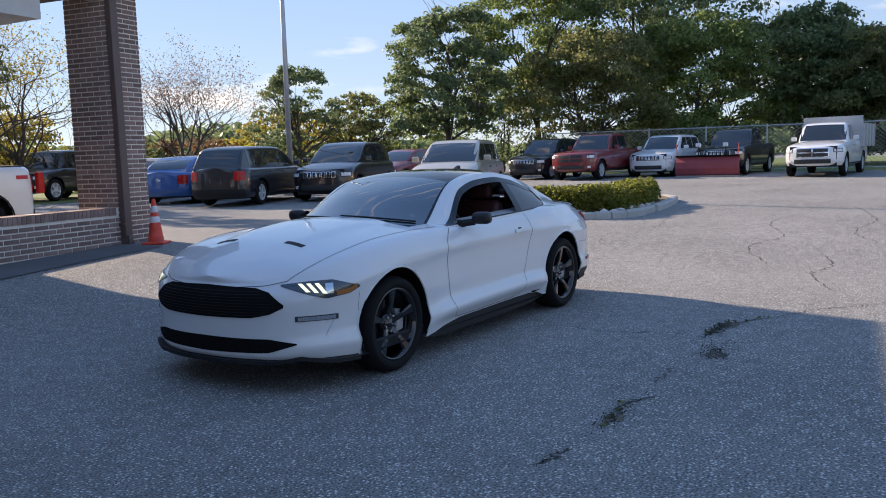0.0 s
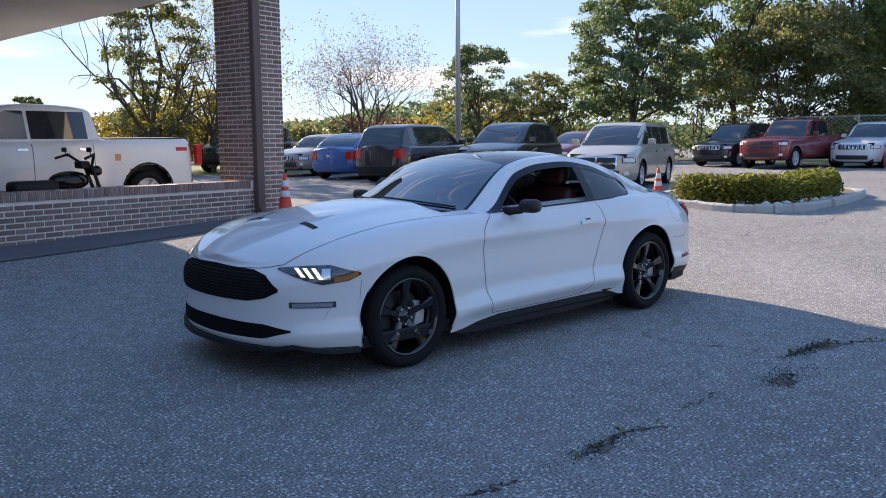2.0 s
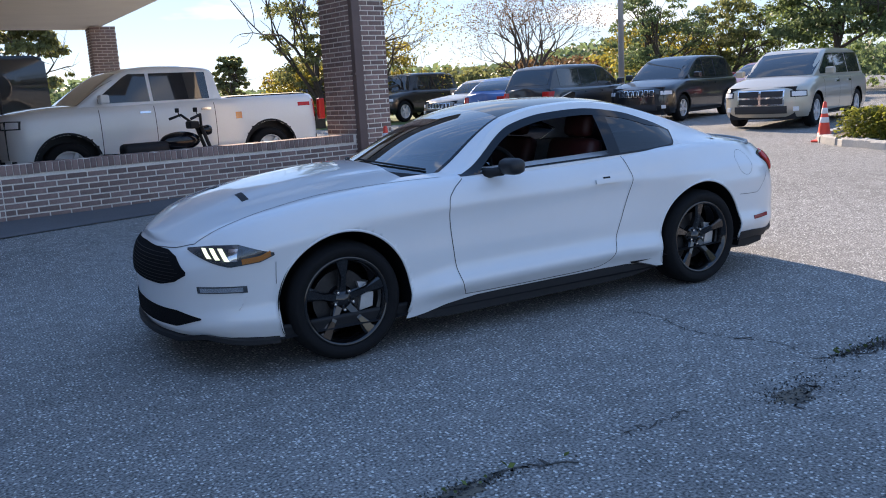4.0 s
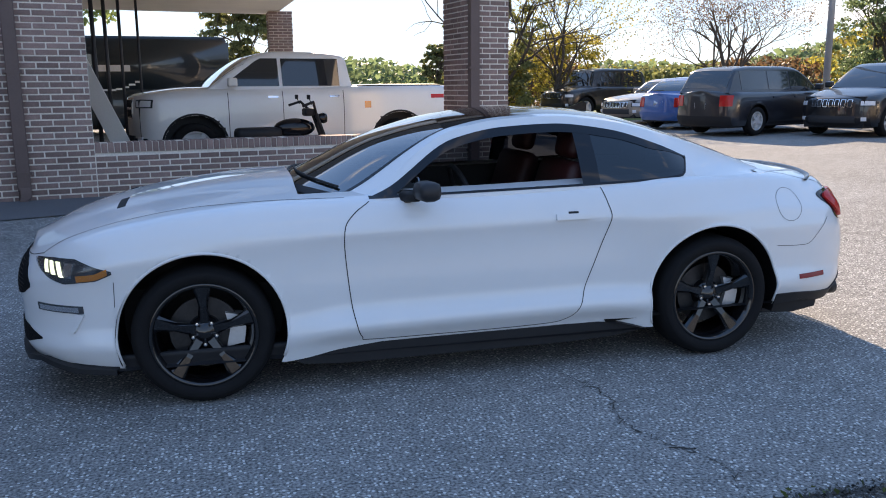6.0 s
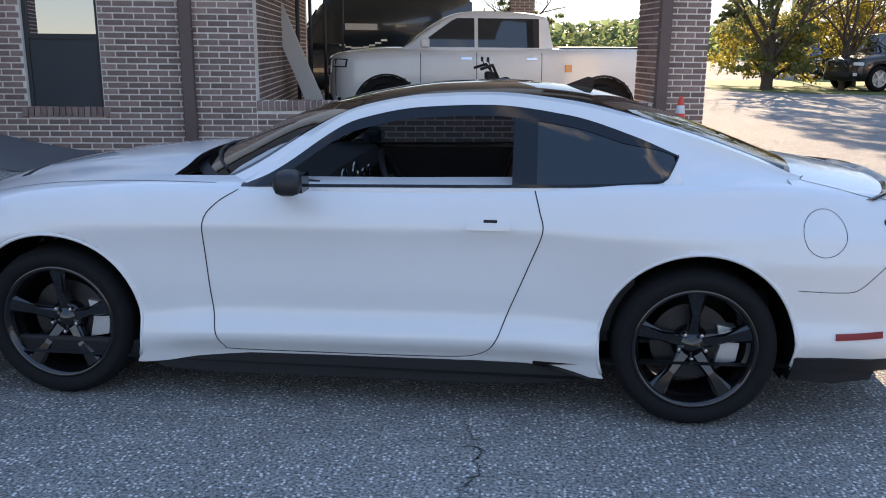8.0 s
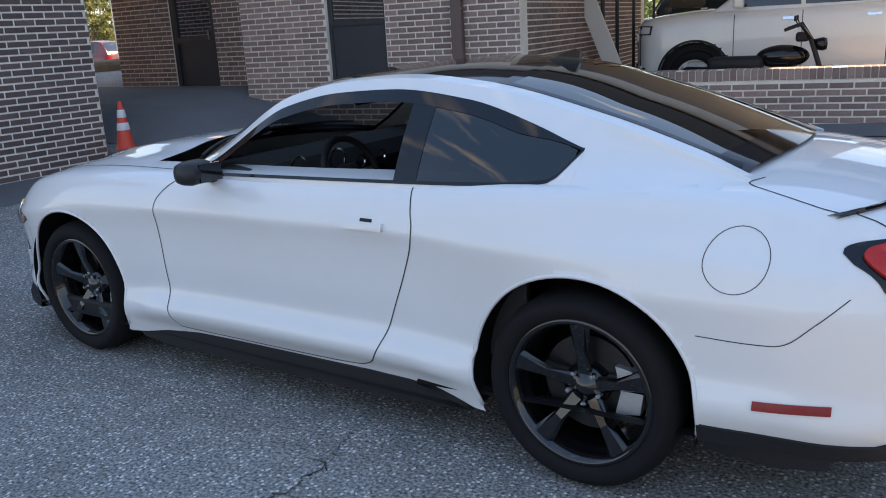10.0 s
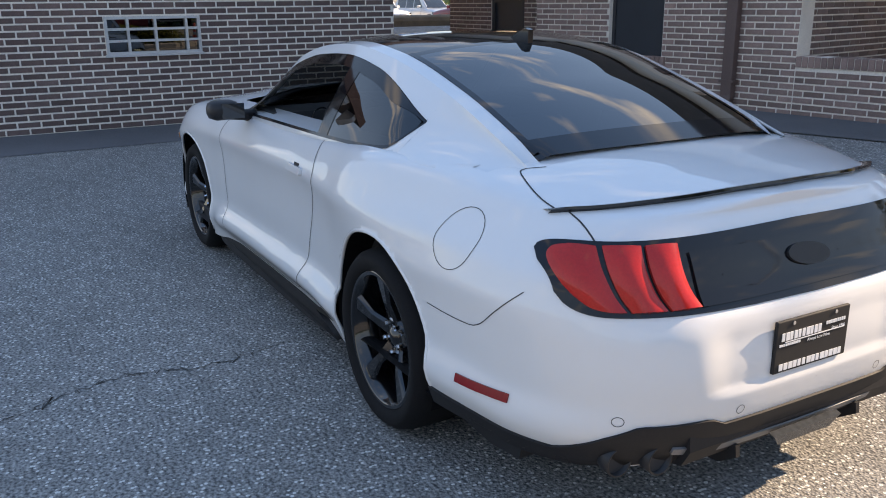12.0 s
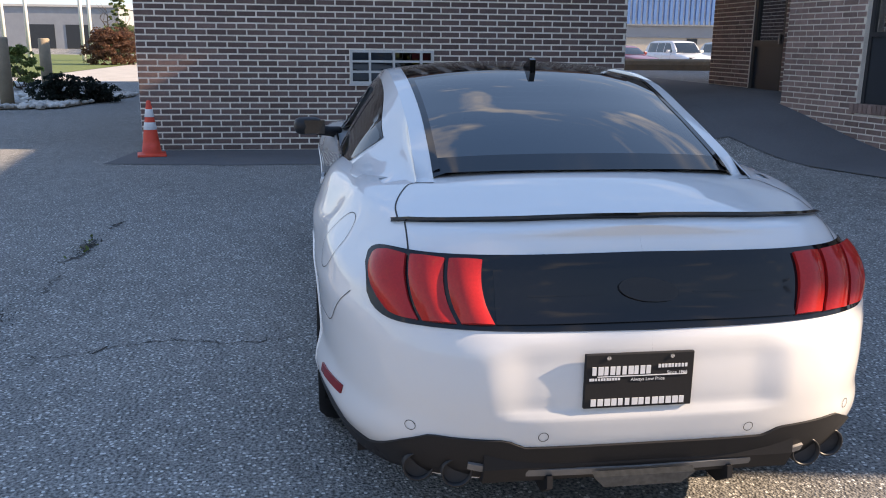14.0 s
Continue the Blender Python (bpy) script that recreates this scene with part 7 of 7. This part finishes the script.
commercial("workshop", "grey low workshop with dark roller doors", -165, -150, -64, -35.6, 6.9, M["grey_wall"], [(-50.2, -46.2, 0, 4.0), (-44.4, -40.7, 0, 4.0)])
g = commercial("showroom", "pale showroom with a blue and white ribbed band", -66, -56, 12.0, 29.5, 2.9, M["tan_wall"], [(25.6, 26.4, 0, 2.0)])
boxed("band_back", (-66.2, 11.8, 3.26), (-55.8, 29.7, 6.4), M["reflective"], g)
for k in range(44):
    y = 12.0 + k * .4
    boxed("band_rib", (-55.8, y, 3.0), (-55.6, y + .2, 6.35), M["blue_band"], g)
boxed("grey_band", (-56, 12.0, 2.05), (-55.9, 29.5, 2.9), M["grey_wall"], g)
tagged(boxed("mulch_berm", (-21.6, 5.0, .3), (-19.8, 24.0, 1.06), M["soil"], None, "", .15), "low dark mulched bank", "bank", kind="structure")
vehicle("sedan", "red car beyond the bank", pose(-38.5, 14.6, 0, 0, 0, 200), 4.5, 1.8, 1.48, 2.7, P_["red"], "sedan", .95, 1.0, (-.9, -.25), (1.0, 1.6), wheel_r=.32, group="cars across the street")
vehicle("suv", "white sport utility vehicle across the street", pose(-39.5, 18.0, 0, 0, 0, 190), 4.7, 1.9, 1.75, 2.8, P_["white"], "suv", 1.05, 1.1, (-1.0, -.4), (1.8, 2.25), group="cars across the street")
vehicle("suv", "silver sport utility vehicle across the street", pose(-40.0, 21.4, 0, 0, 0, 190), 4.7, 1.9, 1.72, 2.8, P_["silver"], "suv", 1.05, 1.1, (-1.0, -.4), (1.8, 2.25), group="cars across the street")

vehicle("suv", "red sport utility vehicle across the street", pose(-36.0, 22.0, 0, 0, 0, 20), 4.7, 1.9, 1.75, 2.8, P_["red"], "suv", 1.05, 1.1, (-1.2, -.4), (1.8, 2.25), group="cars across the street")
tree("tree", "distant roadside tree with yellow-green leaves", -62.0, 40.0, 6.5, 7.0, "leaf_olive", 62, 7000, .20, low=.1, group="street trees")
tree("tree", "distant roadside tree with yellow-green leaves", -70.0, 47.0, 8.0, 8.0, "leaf_green", 63, 7000, .22, low=.1, group="street trees")

# ---- marks on the yard ----
sheet("asphalt_band", [(-7.26, -3.34), (-5.95, -3.5), (-5.75, -2.0), (-5.85, 1.0), (-5.95, 3.6), (-7.26, 3.6)], M["asphalt_dark"], "darker newer asphalt strip along the wing", .005)
# Darker layer over the ground along the wall and up the lane.
lane = [(-14.0, 6.44), (-6.96, 6.44), (-6.96, 5.64), (-2.7, 6.35), (2.3, 7.2), (2.4, 6.3), (-2.5, 5.2), (-5.9, 4.4), (-5.95, 3.7), (-14.0, 3.7)]
sheet("asphalt_wall_sheet", lane, M["asphalt_dark"], "darker asphalt along the brick wall and up the lane", .012, cell=.25)


def crack(points, width, seed, grass=0.0):
    """A ragged open crack with crumbled edges and weeds."""
    rng = np.random.default_rng(seed)
    V, F = [], []
    pts = smooth_path(points, 14)
    pts = [np.array(p) + rng.normal(scale=.018, size=2) for p in pts]
    for i, p in enumerate(pts):
        t_ = pts[min(i + 1, len(pts) - 1)] - pts[max(i - 1, 0)]
        n = np.array((-t_[1], t_[0])) / (np.linalg.norm(t_) + 1e-9)
        w = width * rng.uniform(.25, 1.3) * (0.35 + 0.65 * math.sin(math.pi * min(1, (i + .5) / len(pts))) ** .5)
        for s_ in (1, -1):
            q = p + n * w * s_
            V.append((q[0], q[1], float(ground_z(*q)) + .003))
    F = [(2 * i, 2 * i + 1, 2 * i + 3, 2 * i + 2) for i in range(len(pts) - 1)]
    ob = tagged(put("crack", mesh_of("crack", V, F), M["crack"]), "ragged dark crack in the asphalt", "crack", kind="structure")
    if grass:
        n = int(grass * 260)
        idx = rng.integers(0, len(pts), n)
        P = np.array([(pts[i][0] + rng.normal(scale=.02), pts[i][1] + rng.normal(scale=.02), .012 + .02 * rng.random()) for i in idx])
        P[:, 2] += ground_z(P[:, 0], P[:, 1])
        Vg, Fg = leaf_cloud(P, np.tile((1.0, 0, .3), (n, 1)), .018, rng)
        tagged(put("weeds", fast_mesh("weeds", Vg, Fg), M["grass"]), "small green weeds growing in a crack", "weeds", kind="stuff")
    return ob


M["crack"] = shader("crack", (0.06, 0.058, 0.054), 0.95, vary=.3, scale=12, fine=90, bump=.5)
crack([(.42, -.90), (.50, -1.16), (.50, -1.38), (.44, -1.62), (.50, -1.84), (.62, -2.08), (.58, -2.41)], .004, 1)
crack([(.54, -2.40), (.77, -2.43), (1.03, -2.45), (1.30, -2.56), (1.66, -2.80)], .013, 11, .10)
crack([(.64, -2.44), (.84, -2.49), (1.06, -2.50), (1.24, -2.58)], .008, 12)
crack([(1.62, -2.78), (2.12, -3.03), (2.58, -3.5), (2.9, -3.8)], .007, 13)
crack([(.24, -2.60), (.06, -2.70), (-.06, -2.76)], .010, 14)
crack([(-.42, -2.51), (-.60, -2.51), (-.86, -2.53)], .005, 15)


def crumbs(x, y, rx, ry, n, seed):
    """Loose crumbled asphalt and dirt round a crack."""
    rng = np.random.default_rng(seed)
    P = np.stack([x + rng.normal(scale=rx, size=n), y + rng.normal(scale=ry, size=n), np.full(n, .004)], 1)
    P[:, 2] += ground_z(P[:, 0], P[:, 1])
    V, F = leaf_cloud(P, np.tile((0, 0, 1.0), (n, 1)), .011, rng, .2, 1.1)
    tagged(put("crumbled_asphalt", fast_mesh("crumbled_asphalt", V, F), M["crack"]), "dark crumbs of broken asphalt and dirt", "rubble", kind="stuff")


crumbs(.95, -2.45, .20, .035, 420, 21)
crumbs(.12, -2.63, .17, .07, 260, 22)
crumbs(-1.60, -2.55, .16, .03, 170, 23)
crack([(-1.21, -2.58), (-1.40, -2.53), (-1.56, -2.53), (-1.72, -2.55), (-1.85, -2.57)], .009, 3, .05)
crack([(-2.25, -2.55), (-2.40, -2.52), (-2.52, -2.50)], .008, 4)
crack([(5.0, -2.0), (6.5, -1.4), (8.0, -1.6), (10, -1.0), (12.5, -1.3)], 0.0110, 6)
crack([(6.2, .8), (7.6, 1.1), (8.6, .7), (10.2, 1.0)], 0.0088, 7)
crack([(3.2, -3.0), (4.4, -2.6), (5.2, -2.7), (6.6, -2.3)], 0.0099, 8)
crack([(7.5, -3.0), (9.0, -2.5), (11.0, -2.6), (13.5, -2.0)], 0.0110, 9)
crack([(18, 1.0), (20.5, .4), (23, .6)], 0.0165, 10)


def stain(x, y, r, seed):
    rng = np.random.default_rng(seed)
    n = 26
    pts = [(x + r * (1 + .35 * rng.normal() * .6) * math.cos(2 * math.pi * k / n), y + r * .7 * (1 + .35 * rng.normal() * .6) * math.sin(2 * math.pi * k / n)) for k in range(n)]
    return sheet("patch", pts, M["stain"], "dark crumbled patch in the asphalt", .0025, "patch", "structure", 2.0)


def stain_material():
    m = shader("stain", (0.12, 0.105, 0.085), .95, vary=.5, scale=9, fine=60, bump=.6)
    return m


M["stain"] = stain_material()
stain(1.12, -2.50, .11, 1)
stain(.04, -2.66, .10, 2)
stain(-1.66, -2.56, .08, 3)


# ---- bricks ----
def brick_mesh(l, h, name="brick"):
    e, d = .003, .008
    V = [(0, 0, 0), (l, 0, 0), (l, 0, h), (0, 0, h), (e, -d, e), (l - e, -d, e), (l - e, -d, h - e), (e, -d, h - e)]
    F = [(4, 5, 6, 7), (0, 1, 5, 4), (1, 2, 6, 5), (2, 3, 7, 6), (3, 0, 4, 7)]
    return V, F


def lay(parent, m, width, height, course, length, near, holes=(), joint=.017, seed=1, limit=290, z0=0.0, brick="brick"):
    """Running bond on a face: local x along, z up, -y out. Bricks inside the near stretch are pieces, the rest one mesh."""
    rng = random.Random(seed)
    full = mesh_of("brick", *brick_mesh(length - joint, course - joint))
    full.materials.append(M[brick])
    half = mesh_of("brick", *brick_mesh(length / 2 - joint, course - joint))
    half.materials.append(M[brick])
    RV, RF, count = [], [], 0
    rows = int(height / course)
    for r in range(rows):
        z = z0 + r * course
        x = -(length / 2 if r % 2 else 0.0)
        while x < width - .01:
            a, b = max(x, 0.0), min(x + length, width)
            x += length
            spans = [(a, b)]
            for hx0, hx1, hz0, hz1 in holes:
                if z + course > hz0 + .02 and z < hz1 - .02:
                    spans = [q for s0, s1 in spans for q in ((s0, min(s1, hx0)), (max(s0, hx1), s1)) if q[1] - q[0] > .03]
            for s0, s1 in spans:
                l = s1 - s0 - joint
                if l < .02:
                    continue
                dy, tilt = rng.uniform(-.0025, .002), rng.uniform(-.004, .004)
                if count < limit and near[0] <= s0 <= near[1] and near[2] <= z <= near[3] and (abs(l - length + joint) < .004 or abs(l - length / 2 + joint) < .004):
                    ob = new("brick", full if l > length * .7 else half)
                    ob.parent = parent
                    ob.matrix_local = m @ Matrix.Translation((s0 + joint / 2, dy, z + joint / 2)) @ Matrix.Rotation(tilt, 4, "Y")
                    count += 1
                else:
                    V, F = brick_mesh(l, course - joint)
                    c = len(RV)
                    RV += [m @ Vector((vx + s0 + joint / 2, vy + dy, vz + z + joint / 2)) for vx, vy, vz in V]
                    RF += [tuple(c + i for i in f) for f in F]
    if RV:
        ob = put("brickwork", mesh_of("brickwork", RV, RF), M[brick], parent)
        ob["kind"] = "stuff"


# wing: along +y seen from +x: local x runs with +y, outward -y becomes +x
WING_M = Matrix.Translation((WING_X - .012, WING0, 0)) @ Matrix.Rotation(radians(90), 4, "Z")
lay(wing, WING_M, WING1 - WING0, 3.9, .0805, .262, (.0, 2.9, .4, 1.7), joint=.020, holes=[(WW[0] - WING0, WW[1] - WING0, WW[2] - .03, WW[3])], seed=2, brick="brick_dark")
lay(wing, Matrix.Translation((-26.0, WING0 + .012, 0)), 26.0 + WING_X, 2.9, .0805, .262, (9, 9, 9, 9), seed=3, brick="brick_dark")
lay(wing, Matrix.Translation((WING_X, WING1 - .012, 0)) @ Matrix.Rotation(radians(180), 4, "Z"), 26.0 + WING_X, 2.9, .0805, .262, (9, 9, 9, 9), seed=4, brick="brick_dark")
# set-back wall
lay(recess, pose(REC_W, REC_Y + .012, 0), REC_E - REC_W, 3.5, .0762, .254, (99, 99, 9, 9), [(DOOR_W - REC_W, DOOR_E - REC_W, 0, DOOR_H)], seed=15)
lay(recess, Matrix.Translation((REC_W + .012, 10.2, 0)) @ Matrix.Rotation(radians(-90), 4, "Z"), 3.7, 3.5, .0762, .254, (99, 99, 9, 9), seed=16)
# north wall
c, l = .0762, .254
o = WALL_W
lay(north, pose(o, .012, 0), WALL_E - WALL_W, EAVE, c, l, (.95, 4.05, .1, 1.9), [(WIN_A[0] - o, WIN_A[1] - o, SILL - .125, HEAD)], seed=5)
lay(north, Matrix.Translation((WALL_E - .012, 0, 0)) @ Matrix.Rotation(radians(90), 4, "Z"), 7.6, EAVE, c, l, (99, 99, 9, 9), seed=6)
lay(north, Matrix.Translation((WALL_W + .012, 7.6, 0)) @ Matrix.Rotation(radians(-90), 4, "Z"), 7.6, EAVE, c, l, (99, 99, 9, 9), seed=7)
# low wall with soldier coping on both faces
lay(low, pose(WALL_E, .012, 0), PIL0 - WALL_E, LOW_TOP, c, l, (0, 9, 0, 3), seed=8)
lay(low, Matrix.Translation((PIL0, T - .012, 0)) @ Matrix.Rotation(radians(180), 4, "Z"), PIL0 - WALL_E, LOW_TOP, c, l, (99, 99, 9, 9), seed=9)
V, F = [], []
soldier = bmesh.new()
box(soldier, (.005, -.006, 0), (.0712, T + .006, .120), .004)
sm = bpy.data.meshes.new("brick")
soldier.to_mesh(sm)
soldier.free()
sm.materials.append(M["brick"])
rng_s = random.Random(4)
for k in range(int((PIL0 - WALL_E) / .0762)):
    ob = new("brick", sm)
    ob.parent = low
    ob.matrix_local = pose(WALL_E + k * .0762, 0, LOW_TOP + .004 + rng_s.uniform(-.003, .003))
for w in (WIN_A,):
    for k in range(int((w[1] - w[0] + .16) / .0762)):
        ob = new("brick", sm)
        ob.parent = north
        ob.matrix_local = pose(w[0] - .08 + k * .0762, -.02, SILL - .122) @ Matrix.Diagonal((1, .55, 1, 1))
# pillars
lay(pillar, pose(PIL0, .012, 0), PIL1 - PIL0, PIL_H, c, l, (0, 9, 0, 3.2), seed=10, limit=160)
lay(pillar, Matrix.Translation((PIL0 + .012, PIL_D, 0)) @ Matrix.Rotation(radians(-90), 4, "Z"), PIL_D, PIL_H, c, l, (0, 9, 0, 2.6), seed=11, limit=135)
lay(pillar, Matrix.Translation((PIL1 - .012, 0, 0)) @ Matrix.Rotation(radians(90), 4, "Z"), PIL_D, PIL_H, c, l, (99, 99, 9, 9), seed=12)
lay(far_pillar, Matrix.Translation((.19, 19.19, 0)), .66, 3.59, c, l, (99, 99, 9, 9), seed=13)
lay(far_pillar, Matrix.Translation((.19, 19.91, 0)) @ Matrix.Rotation(radians(-90), 4, "Z"), .72, 3.59, c, l, (99, 99, 9, 9), seed=14)
